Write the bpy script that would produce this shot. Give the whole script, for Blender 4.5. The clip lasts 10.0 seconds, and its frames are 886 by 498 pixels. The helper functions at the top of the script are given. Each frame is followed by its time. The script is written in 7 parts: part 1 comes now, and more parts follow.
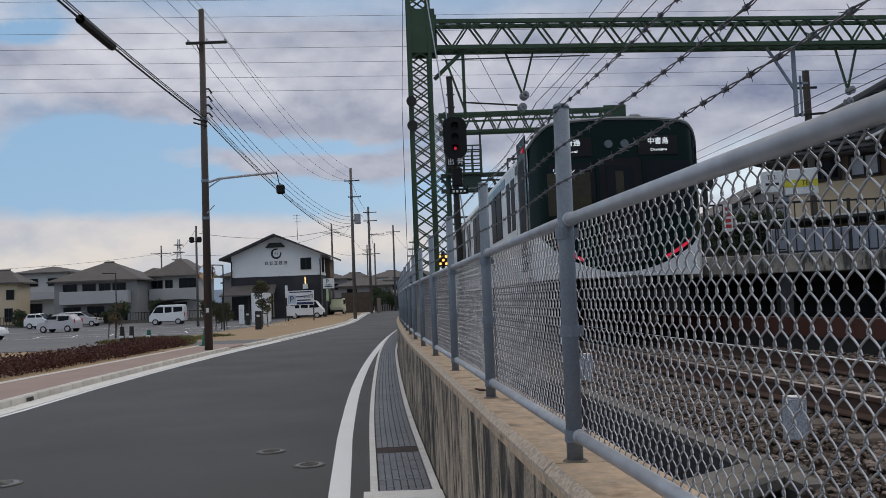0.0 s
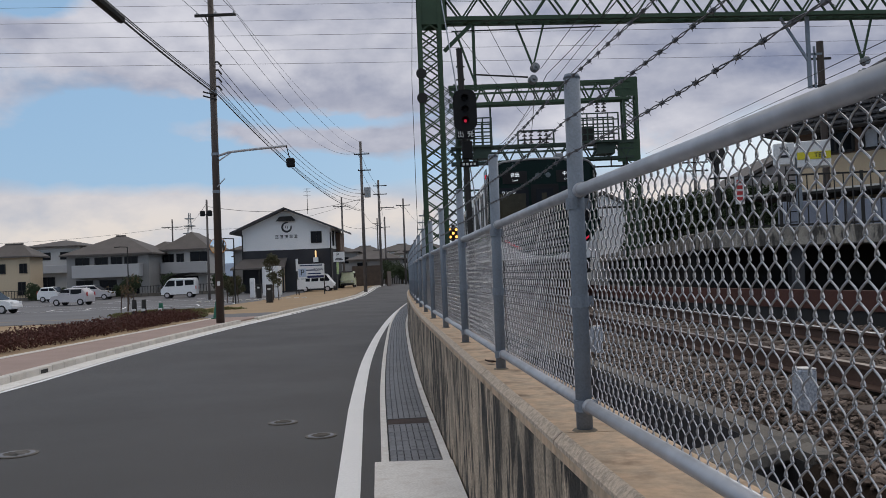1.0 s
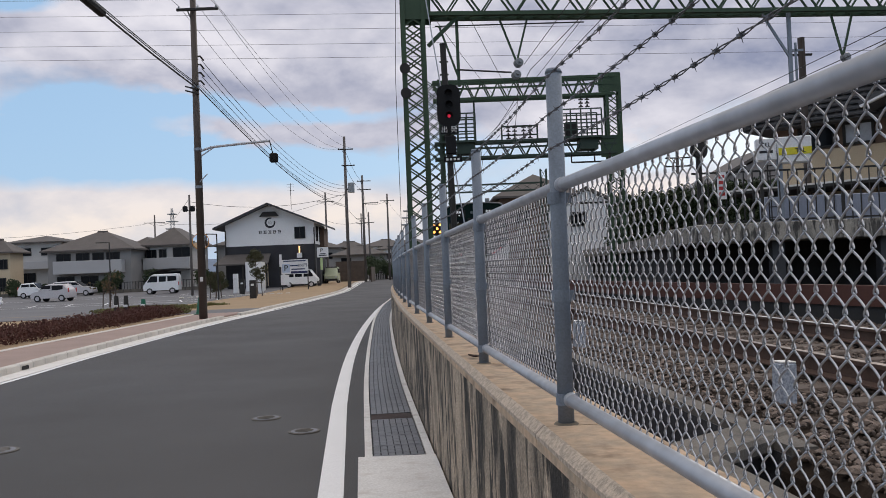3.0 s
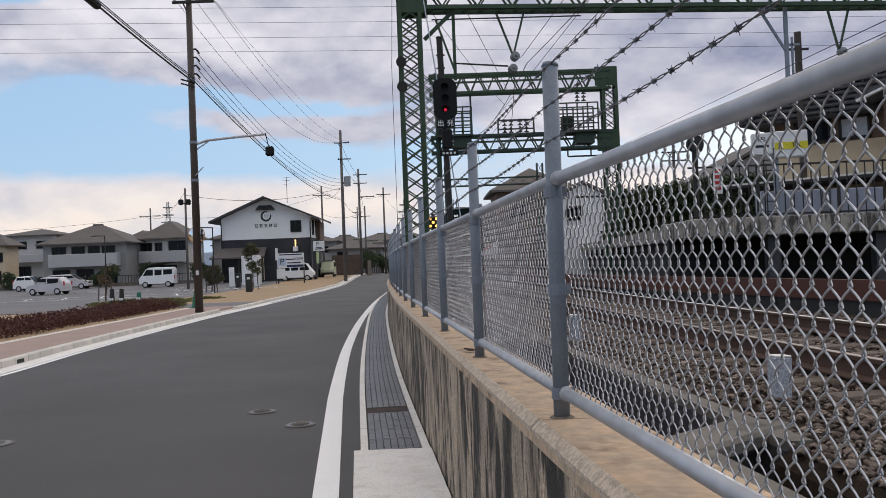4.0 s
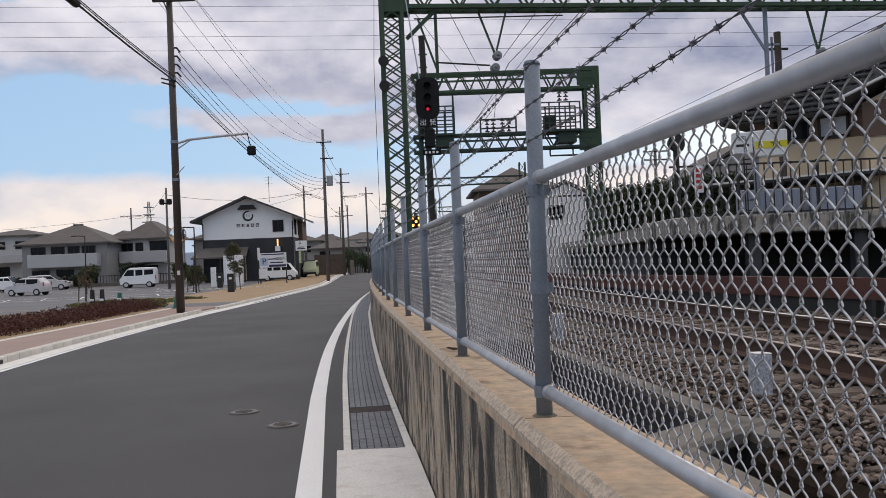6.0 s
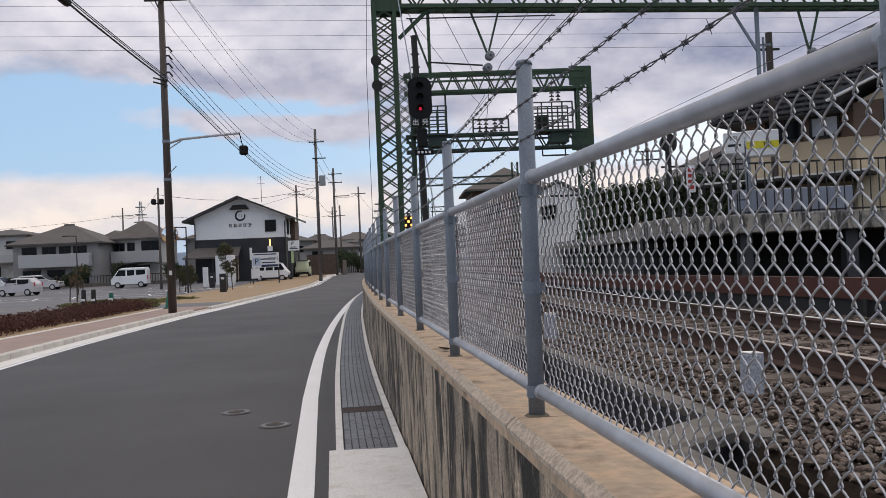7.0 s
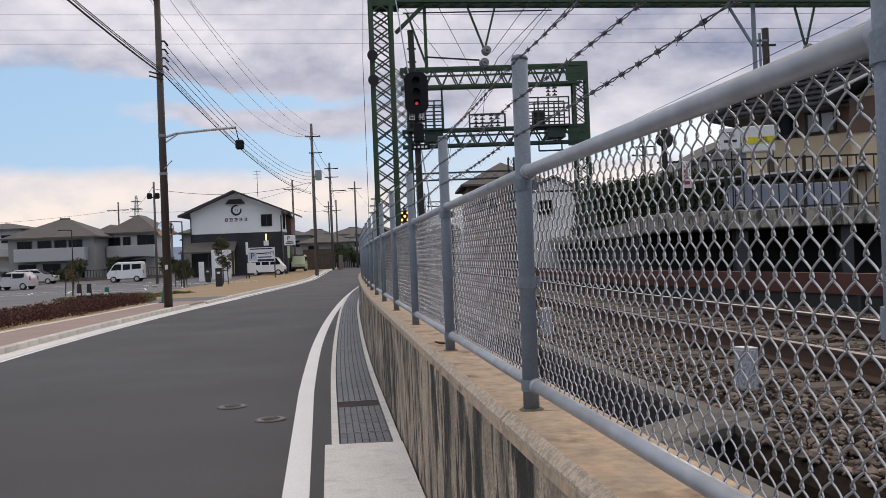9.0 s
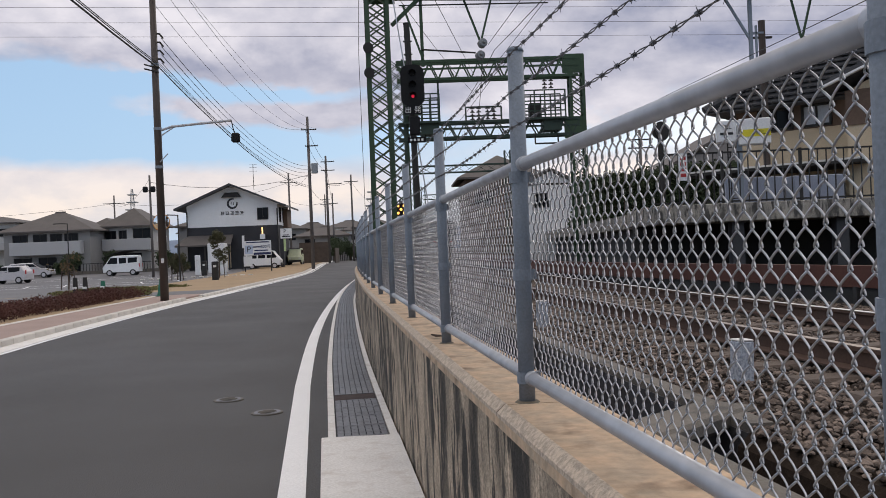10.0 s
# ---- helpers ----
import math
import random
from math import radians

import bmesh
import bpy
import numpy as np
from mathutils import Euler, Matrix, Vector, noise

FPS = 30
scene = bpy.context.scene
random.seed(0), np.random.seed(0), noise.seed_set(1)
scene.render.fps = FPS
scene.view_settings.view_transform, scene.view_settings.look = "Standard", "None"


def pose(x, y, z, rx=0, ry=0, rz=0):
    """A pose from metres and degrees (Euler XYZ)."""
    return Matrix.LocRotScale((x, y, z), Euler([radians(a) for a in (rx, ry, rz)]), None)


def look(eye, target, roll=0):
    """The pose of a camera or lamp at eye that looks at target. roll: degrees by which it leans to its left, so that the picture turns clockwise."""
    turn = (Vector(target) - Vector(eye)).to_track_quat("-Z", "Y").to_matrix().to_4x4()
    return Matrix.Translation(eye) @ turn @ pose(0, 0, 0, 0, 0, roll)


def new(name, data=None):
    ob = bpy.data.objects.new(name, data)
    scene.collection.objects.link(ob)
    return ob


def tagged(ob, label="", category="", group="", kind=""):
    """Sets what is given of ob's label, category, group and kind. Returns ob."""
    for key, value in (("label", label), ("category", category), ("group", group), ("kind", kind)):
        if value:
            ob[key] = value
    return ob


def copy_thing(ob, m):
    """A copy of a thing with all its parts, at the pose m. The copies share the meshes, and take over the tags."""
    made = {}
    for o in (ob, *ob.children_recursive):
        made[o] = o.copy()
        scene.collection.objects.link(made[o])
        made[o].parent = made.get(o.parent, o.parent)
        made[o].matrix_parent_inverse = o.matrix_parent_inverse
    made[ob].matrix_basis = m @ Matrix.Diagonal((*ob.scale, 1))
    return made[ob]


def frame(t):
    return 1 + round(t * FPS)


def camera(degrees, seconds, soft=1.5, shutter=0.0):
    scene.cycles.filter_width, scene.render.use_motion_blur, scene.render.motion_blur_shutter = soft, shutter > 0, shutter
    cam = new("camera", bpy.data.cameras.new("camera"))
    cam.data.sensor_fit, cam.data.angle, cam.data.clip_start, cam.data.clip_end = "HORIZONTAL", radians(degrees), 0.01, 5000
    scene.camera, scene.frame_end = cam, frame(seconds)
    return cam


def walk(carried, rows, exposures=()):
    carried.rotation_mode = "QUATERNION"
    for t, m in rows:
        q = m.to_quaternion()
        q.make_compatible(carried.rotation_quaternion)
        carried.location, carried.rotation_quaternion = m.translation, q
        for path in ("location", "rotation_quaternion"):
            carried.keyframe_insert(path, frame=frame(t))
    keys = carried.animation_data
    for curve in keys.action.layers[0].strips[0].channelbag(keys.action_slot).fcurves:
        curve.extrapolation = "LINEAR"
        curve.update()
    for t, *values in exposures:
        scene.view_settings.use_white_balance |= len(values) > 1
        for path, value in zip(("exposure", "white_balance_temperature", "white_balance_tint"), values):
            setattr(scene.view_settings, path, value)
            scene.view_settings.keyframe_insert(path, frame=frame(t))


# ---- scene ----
cam = camera(54.0, 10.0, soft=0.5)
PATH = [
    (0.0, pose(0.000, 0.000, 1.600, 93.350, 2.200, 0.000)),
    (0.5, pose(0.000, -0.008, 1.598, 92.411, 2.243, 0.935)),
    (1.0, pose(-0.001, -0.005, 1.591, 91.626, 2.231, 0.666)),
    (1.5, pose(0.000, 0.001, 1.590, 91.417, 2.295, 0.252)),
    (2.0, pose(0.003, 0.001, 1.593, 91.708, 2.281, -0.074)),
    (2.5, pose(0.005, -0.008, 1.589, 91.570, 2.326, -0.257)),
    (4.0, pose(0.007, -0.002, 1.586, 90.867, 2.228, -0.635)),
    (4.5, pose(0.006, -0.003, 1.586, 90.975, 2.295, -0.879)),
    (5.0, pose(0.007, -0.001, 1.589, 91.043, 2.486, -1.296)),
    (5.5, pose(0.008, -0.001, 1.585, 90.799, 2.422, -1.498)),
    (7.0, pose(0.010, 0.004, 1.584, 90.749, 2.429, -2.249)),
    (7.5, pose(0.012, 0.001, 1.583, 90.651, 2.378, -2.248)),
    (8.0, pose(0.013, 0.006, 1.584, 90.617, 2.381, -2.279)),
    (8.5, pose(0.015, 0.001, 1.583, 90.541, 2.365, -2.406)),
    (9.0, pose(0.013, -0.003, 1.582, 90.409, 2.301, -2.498)),
    (9.5, pose(0.012, 0.006, 1.582, 90.190, 2.335, -2.570)),
    (10.0, pose(0.016, 0.001, 1.580, 89.942, 2.390, -2.729)),
]
EXPOSURES = [(0.0, -0.36, 6280, 7), (0.5, -0.47, 6280, 7), (1.0, -0.32, 6350, 8), (1.5, -0.2, 6400, 9), (2.5, -0.1, 6480, 10), (4.0, -0.03, 6550, 10), (7.0, -0.02, 6600, 11), (10.0, 0.0, 6650, 11)]
walk(cam, PATH, exposures=EXPOSURES)

# world: broken cloud at dusk over a pale blue sky
world = bpy.data.worlds.new("world")
scene.world = world
world.use_nodes = True
wn, wl = world.node_tree.nodes, world.node_tree.links
wn.clear()
w_out = wn.new("ShaderNodeOutputWorld")
w_bg = wn.new("ShaderNodeBackground")
w_sky = wn.new("ShaderNodeTexSky")
w_sky.sky_type, w_sky.sun_disc = "NISHITA", False
w_sky.sun_elevation, w_sky.sun_rotation = radians(14), radians(35)
w_co = wn.new("ShaderNodeTexCoord")
w_sep = wn.new("ShaderNodeSeparateXYZ")
wl.new(w_co.outputs["Generated"], w_sep.inputs[0])


def wmath(op, a, b=None, clamp=False):
    n = wn.new("ShaderNodeMath")
    n.operation, n.use_clamp = op, clamp
    for i, v in enumerate((a, b)):
        if v is None:
            continue
        if isinstance(v, (int, float)):
            n.inputs[i].default_value = v
        else:
            wl.new(v, n.inputs[i])
    return n.outputs[0]


def wmix(fac, a, b):
    n = wn.new("ShaderNodeMix")
    n.data_type = "RGBA"
    wl.new(fac, n.inputs[0])
    for i, v in ((6, a), (7, b)):
        if isinstance(v, tuple):
            n.inputs[i].default_value = (*v, 1)
        else:
            wl.new(v, n.inputs[i])
    return n.outputs[2]


def wramp(fac, stops):
    n = wn.new("ShaderNodeValToRGB")
    e = n.color_ramp.elements
    while len(e) < len(stops):
        e.new(0.5)
    for el, (p, c) in zip(e, stops):
        el.position, el.color = p, (c, c, c, 1)
    wl.new(fac, n.inputs[0])
    return n.outputs[0]


def wnoise(vec, scale, detail, rough, dist=0.0):
    n = wn.new("ShaderNodeTexNoise")
    n.inputs["Scale"].default_value, n.inputs["Detail"].default_value = scale, detail
    n.inputs["Roughness"].default_value, n.inputs["Distortion"].default_value = rough, dist
    wl.new(vec, n.inputs["Vector"])
    return n.outputs["Fac"]


def wmap(scale, shift):
    n = wn.new("ShaderNodeMapping")
    n.inputs["Scale"].default_value, n.inputs["Location"].default_value = scale, shift
    wl.new(w_co.outputs["Generated"], n.inputs[0])
    return n.outputs[0]


w_dir, w_above = wmap((1.0, 1.0, 1.8), (4.3, 1.7, 0.35)), wmap((1.0, 1.0, 1.8), (4.3, 1.7, 0.385))
w_big = wnoise(w_dir, 5.5, 9.0, 0.54, 0.1)
w_over = wnoise(w_above, 5.5, 6.0, 0.54, 0.1)
w_fine = wnoise(w_dir, 17.0, 8.0, 0.6, 0.2)
w_roll = wnoise(wmap((1.0, 1.0, 2.4), (9.1, 3.2, 2.0)), 6.0, 7.0, 0.55)
DEG = 57.29578
w_az = wmath("ADD", wmath("MULTIPLY", wmath("ARCTAN2", w_sep.outputs[0], w_sep.outputs[1]), DEG), wmath("MULTIPLY", wmath("SUBTRACT", w_roll, 0.5), 12.0))
w_el = wmath("ADD", wmath("MULTIPLY", wmath("ARCSINE", w_sep.outputs[2]), DEG), wmath("MULTIPLY", wmath("SUBTRACT", w_big, 0.5), 5.0))
# cloud banks: azimuth, elevation, widths in degrees, thickness, brightness
BANKS = [(-20, 14.6, 9, 2.8, 0.9, 0.36), (-7, 14.2, 8, 3.0, 1.0, -0.02), (-8, 12.0, 8, 1.0, 0.1, -0.35), (-11, 10.7, 10, 0.6, -0.9, 0.0), (-23, 11.2, 7, 0.8, 0.25, -0.2),
         (-9, 9.2, 7, 0.8, 0.85, 0.05), (-21, 8.3, 9, 1.7, -1.15, 0.0), (-7, 7.0, 8, 0.9, -0.7, 0.0), (-22, 4.2, 11, 1.9, 1.0, 0.4),
         (-5, 4.2, 5, 1.3, 0.7, 0.4), (-14, 1.4, 20, 0.9, 0.3, -0.3), (17, 13.5, 15, 4.2, 1.1, -0.2), (3, 13.5, 5, 3.0, 0.3, 0.18), (8, 9.3, 4, 1.1, 0.4, 0.35),
         (17, 7.2, 7, 0.9, -1.0, 0.0), (13.5, 4.6, 2.6, 1.2, 0.9, 0.8), (-26, 17.0, 3, 0.9, -0.9, 0.0)]
w_cover, w_tone = 0.52, 0.50
for w_a, w_e, w_wa, w_we, w_c, w_s in BANKS:
    w_u, w_v = wmath("DIVIDE", wmath("SUBTRACT", w_az, w_a), w_wa), wmath("DIVIDE", wmath("SUBTRACT", w_el, w_e), w_we)
    w_g = wmath("EXPONENT", wmath("MULTIPLY", wmath("ADD", wmath("MULTIPLY", w_u, w_u), wmath("MULTIPLY", w_v, w_v)), -1.0))
    w_cover = wmath("ADD", wmath("MULTIPLY", w_g, w_c), w_cover)
    w_tone = wmath("ADD", wmath("MULTIPLY", w_g, w_s), w_tone)
w_mask = wramp(wmath("ADD", w_cover, wmath("MULTIPLY", wmath("SUBTRACT", w_big, 0.5), 1.2)), [(0.30, 0.0), (0.85, 1.0)])
w_edge = wmath("ADD", wmath("MULTIPLY", wmath("SUBTRACT", w_big, w_over), 2.2), wmath("MULTIPLY", wmath("SUBTRACT", w_fine, 0.5), 0.35))
w_shade = wramp(wmath("ADD", w_edge, w_tone), [(0.0, 0.0), (0.9, 1.0)])
w_cloud = wmix(w_shade, (0.30, 0.33, 0.465), (0.84, 0.82, 0.89))
w_gain = wn.new("ShaderNodeVectorMath")
w_gain.operation = "SCALE"
w_gain.inputs["Scale"].default_value = 0.12
wl.new(w_sky.outputs[0], w_gain.inputs[0])
w_pale = wmix(wramp(w_sep.outputs[2], [(0.0, 0.8), (0.6, 0.6)]), w_gain.outputs[0], (0.42, 0.66, 0.98))
w_low = wramp(w_sep.outputs[2], [(0.06, 1.0), (0.15, 0.0)])
w_warm = wmix(w_shade, (0.47, 0.55, 0.70), (0.97, 0.87, 0.80))
w_cloud = wmix(w_low, w_cloud, w_warm)
w_col = wmix(w_mask, w_pale, w_cloud)
w_lift = wn.new("ShaderNodeVectorMath")
w_lift.operation = "SCALE"
w_high = wramp(w_sep.outputs[2], [(0.42, 0.0), (0.8, 1.0)])
wl.new(wmix(w_high, w_col, (0.61, 0.565, 0.54)), w_lift.inputs[0])
wl.new(wramp(w_sep.outputs[2], [(0.4, 0.5), (0.9, 1.0)]), w_lift.inputs["Scale"])
w_col = w_lift.outputs[0]
wl.new(w_col, w_bg.inputs["Color"])
w_bg.inputs["Strength"].default_value = 2.0
wl.new(w_bg.outputs[0], w_out.inputs["Surface"])

sun = new("sun", bpy.data.lights.new("sun", "SUN"))
sun.data.energy, sun.data.angle, sun.data.color = 0.5, radians(14), (1.0, 0.9, 0.8)
sun.matrix_world = look((0, 0, 40), (-8, -14, 30))


# materials
def mat(name, a, b=None, rough=0.6, metal=0.0, scale=8.0, fine=60.0, bump=0.1, streak=0.0, dark=None, spec=0.5,
        vary=0.0, emit=None, power=0.0, sharp=0.2, spots=None):
    """Two-scale variation between the colours a and b; streak: stains that run down in the colour dark."""
    m = bpy.data.materials.new(name)
    m.use_nodes = True
    nt = m.node_tree
    p = nt.nodes["Principled BSDF"]
    lk = nt.links
    b = b or tuple(c * 0.75 for c in a)
    co = nt.nodes.new("ShaderNodeTexCoord")

    def nz(s, det=4.0, stretch=None):
        n = nt.nodes.new("ShaderNodeTexNoise")
        n.inputs["Scale"].default_value, n.inputs["Detail"].default_value = s, det
        if stretch:
            mp = nt.nodes.new("ShaderNodeMapping")
            mp.inputs["Scale"].default_value = stretch
            lk.new(co.outputs["Object"], mp.inputs[0])
            lk.new(mp.outputs[0], n.inputs["Vector"])
        else:
            lk.new(co.outputs["Object"], n.inputs["Vector"])
        return n.outputs["Fac"]

    def ramp(v, lo, hi):
        r = nt.nodes.new("ShaderNodeMapRange")
        r.inputs["From Min"].default_value, r.inputs["From Max"].default_value = lo, hi
        lk.new(v, r.inputs["Value"])
        return r.outputs[0]

    def mix(f, x, y, mode="MIX"):
        n = nt.nodes.new("ShaderNodeMix")
        n.data_type, n.blend_type = "RGBA", mode
        if isinstance(f, float):
            n.inputs[0].default_value = f
        else:
            lk.new(f, n.inputs[0])
        for i, v in ((6, x), (7, y)):
            if isinstance(v, tuple):
                n.inputs[i].default_value = (*v, 1)
            else:
                lk.new(v, n.inputs[i])
        return n.outputs[2]

    big, small = nz(scale), nz(fine, 6.0)
    col = mix(ramp(big, 0.5 - sharp, 0.5 + sharp), a, b)
    col = mix(0.35, col, mix(ramp(small, 0.25, 0.75), tuple(c * 0.55 for c in a), tuple(min(1, c * 1.35) for c in a)))
    if spots:
        col = mix(ramp(nz(7.0, 9.0), 0.54, 0.78), col, spots)
    if streak:
        s = nz(1.0, 5.0, (5.0, 5.0, 0.35))
        col = mix(ramp(s, 0.62 - streak * 0.3, 0.72 - streak * 0.1), col, dark or tuple(c * 0.3 for c in a))
    if vary:
        inf = nt.nodes.new("ShaderNodeObjectInfo")
        col = mix(ramp(inf.outputs["Random"], 0.0, 1.0), mix(1.0, col, (1 - vary, 1 - vary, 1 - vary), "MULTIPLY"), col)
    lk.new(col, p.inputs["Base Color"])
    rr = nt.nodes.new("ShaderNodeMapRange")
    rr.inputs["To Min"].default_value, rr.inputs["To Max"].default_value = max(0, rough - 0.1), min(1, rough + 0.1)
    lk.new(big, rr.inputs["Value"])
    lk.new(rr.outputs[0], p.inputs["Roughness"])
    p.inputs["Metallic"].default_value = metal
    p.inputs["Specular IOR Level"].default_value = spec
    if bump:
        bp = nt.nodes.new("ShaderNodeBump")
        bp.inputs["Strength"].default_value, bp.inputs["Distance"].default_value = bump, 0.01
        lk.new(small, bp.inputs["Height"])
        lk.new(bp.outputs[0], p.inputs["Normal"])
    if emit:
        p.inputs["Emission Color"].default_value = (*emit, 1)
        p.inputs["Emission Strength"].default_value = power
    return m


ASPHALT = mat("asphalt", (0.055, 0.049, 0.045), (0.038, 0.034, 0.031), 0.66, scale=0.35, fine=110, bump=0.5)
PARKING = mat("parking asphalt", (0.17, 0.165, 0.17), (0.13, 0.13, 0.135), 0.9, scale=0.3, fine=120, bump=0.3)
EARTH = mat("sandy ground", (0.36, 0.25, 0.14), (0.28, 0.2, 0.12), 0.95, scale=0.4, fine=40, bump=0.4)
FARGROUND = mat("far ground", (0.16, 0.14, 0.11), (0.1, 0.11, 0.07), 0.95, scale=0.05, fine=2, bump=0.2)
PAVER = mat("pink paving", (0.36, 0.26, 0.22), (0.3, 0.22, 0.19), 0.85, scale=1.0, fine=70, bump=0.2, vary=0.15)
KERB = mat("kerb concrete", (0.70, 0.66, 0.60), (0.58, 0.54, 0.49), 0.85, scale=2, fine=90, bump=0.3, vary=0.15)
PALE = mat("new concrete", (0.80, 0.77, 0.73), (0.68, 0.65, 0.61), 0.8, scale=2.5, fine=60, bump=0.25, spots=(0.6, 0.55, 0.5))
LINE = mat("road paint", (0.9, 0.89, 0.88), (0.83, 0.82, 0.81), 0.7, scale=1.2, fine=90, bump=0.3)
COPE = mat("stained coping", (0.62, 0.44, 0.29), (0.36, 0.30, 0.225), 0.92, scale=8.5, fine=26, bump=0.6, sharp=0.18, spots=(0.16, 0.10, 0.06))
EDGE = mat("worn gravelly edge", (0.6, 0.49, 0.38), (0.3, 0.25, 0.2), 0.95, scale=45, fine=130, bump=0.4, sharp=0.1)
# Wet concrete; pit and under-platform shade is also put into this dark colour.
WETSHADE = mat("wet and shade-dark concrete", (0.06, 0.06, 0.064), (0.035, 0.035, 0.038), 0.7, scale=3, fine=60, bump=0.3)
TGLASS = mat("tinted train glass", (0.012, 0.013, 0.016), (0.008, 0.009, 0.011), 0.4, scale=0.5, fine=3, bump=0.0, spec=0.04)
CONC = mat("grey concrete", (0.165, 0.147, 0.125), (0.105, 0.095, 0.082), 0.9, scale=1.4, fine=60, bump=0.4, streak=0.25,
           dark=(0.07, 0.065, 0.06))
GRATE = mat("drain grating", (0.22, 0.22, 0.235), (0.16, 0.16, 0.17), 0.55, 0.3, scale=5, fine=90, bump=0.2, vary=0.2)
RUSTIRON = mat("rusted iron", (0.06, 0.037, 0.03), (0.04, 0.028, 0.024), 0.8, 0.2, scale=3, fine=60, bump=0.4)
GALV = mat("painted galvanised steel", (0.24, 0.275, 0.32), (0.19, 0.22, 0.26), 0.6, 0.0, scale=6, fine=140, bump=0.08, spec=0.2)
RAILP = mat("pale rail pipe", (0.46, 0.475, 0.51), (0.41, 0.425, 0.46), 0.42, 0.25, scale=3, fine=14, bump=0.01)
WIREM = mat("chain link wire", (0.55, 0.56, 0.59), (0.33, 0.34, 0.36), 0.34, 0.9, scale=9, fine=100, bump=0.05)
BARB = mat("barbed wire", (0.17, 0.17, 0.18), (0.1, 0.1, 0.11), 0.55, 0.6, scale=10, fine=90, bump=0.1)
BALLAST = mat("ballast stone", (0.19, 0.15, 0.125), (0.045, 0.035, 0.03), 0.9, scale=11, fine=50, bump=0.5, sharp=0.1, spec=0.15)
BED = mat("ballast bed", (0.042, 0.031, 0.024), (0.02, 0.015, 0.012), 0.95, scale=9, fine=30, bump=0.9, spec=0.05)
SLEEPER = mat("sleeper", (0.12, 0.09, 0.072), (0.07, 0.055, 0.045), 0.9, scale=2, fine=50, bump=0.4)
RAILSIDE = mat("rail web", (0.12, 0.07, 0.05), (0.08, 0.05, 0.038), 0.8, 0.3, scale=2, fine=50, bump=0.2)
# Reflection put into the head colours: right rail bright, left rail dim.
RAILGLINT = mat("rail head", (0.8, 0.79, 0.77), (0.7, 0.69, 0.67), 0.3, 0.3, scale=2, fine=60, bump=0.02)
RAILDIM = mat("rail head without glint", (0.2, 0.16, 0.135), (0.14, 0.11, 0.095), 0.45, 0.5, scale=2, fine=60, bump=0.02)
RUSTBEAM = mat("rust red beam", (0.115, 0.042, 0.029), (0.065, 0.027, 0.02), 0.8, 0.1, scale=1.5, fine=40, bump=0.3)
GREEN = mat("green steel", (0.038, 0.075, 0.036), (0.025, 0.05, 0.027), 0.6, 0.1, scale=1.5, fine=40, bump=0.1)
DGREEN = mat("dark green steel", (0.032, 0.055, 0.04), (0.022, 0.04, 0.03), 0.6, 0.1, scale=1.5, fine=40, bump=0.1)
BLACK = mat("black paint", (0.012, 0.012, 0.013), (0.008, 0.008, 0.009), 0.6, scale=3, fine=60, bump=0.05, spec=0.2)
POLE = mat("brown steel pole", (0.075, 0.055, 0.045), (0.05, 0.04, 0.034), 0.6, 0.1, scale=1, fine=50, bump=0.1)
CPOLE = mat("concrete pole", (0.15, 0.13, 0.12), (0.1, 0.09, 0.085), 0.85, scale=1, fine=50, bump=0.1)
CABLE = mat("cable", (0.03, 0.03, 0.032), None, 0.6, bump=0)
PORC = mat("porcelain", (0.24, 0.25, 0.26), None, 0.3, bump=0)
STUCCO = mat("white plaster", (0.84, 0.83, 0.82), (0.77, 0.76, 0.75), 0.85, scale=0.6, fine=30, bump=0.1)
DARKWALL = mat("charcoal siding", (0.035, 0.035, 0.04), (0.025, 0.025, 0.03), 0.8, scale=0.8, fine=30, bump=0.1)
GREYWALL = mat("grey render", (0.30, 0.285, 0.275), (0.25, 0.24, 0.23), 0.85, scale=0.5, fine=30, bump=0.1)
BEIGE = mat("beige render", (0.6, 0.48, 0.33), (0.53, 0.42, 0.29), 0.85, scale=0.5, fine=30, bump=0.1)
BROWNW = mat("brown siding", (0.16, 0.1, 0.07), (0.11, 0.075, 0.055), 0.8, scale=0.8, fine=30, bump=0.1)
ROOF = mat("grey roof tile", (0.115, 0.099, 0.09), (0.085, 0.074, 0.068), 0.75, scale=1.0, fine=20, bump=0.3)
GLASS = mat("dark window glass", (0.012, 0.013, 0.016), (0.008, 0.009, 0.011), 0.12, scale=0.5, fine=3, bump=0.0, spec=0.12)
HEDGE = mat("dry red hedge", (0.12, 0.045, 0.035), (0.06, 0.028, 0.022), 0.9, scale=3, fine=40, bump=0.2)
LEAF = mat("dark leaves", (0.055, 0.075, 0.03), (0.03, 0.045, 0.02), 0.8, scale=2, fine=30, bump=0.2)
DRYLEAF = mat("dry leaves", (0.16, 0.1, 0.05), (0.1, 0.075, 0.035), 0.85, scale=2, fine=30, bump=0.2)
BARK = mat("bark", (0.1, 0.07, 0.05), None, 0.9, scale=4, fine=40, bump=0.3)
WHITE = mat("white enamel", (0.78, 0.78, 0.78), (0.72, 0.72, 0.72), 0.35, scale=1, fine=30, bump=0.02)
SILVER = mat("silver paint", (0.52, 0.49, 0.50), (0.47, 0.45, 0.455), 0.3, 0.0, scale=1, fine=30, bump=0.02)
TYRE = mat("tyre", (0.025, 0.025, 0.025), None, 0.85, bump=0.1)
REDLAMP = mat("red lamp", (0.6, 0.02, 0.03), None, 0.4, bump=0, emit=(1.0, 0.02, 0.08), power=0.45)
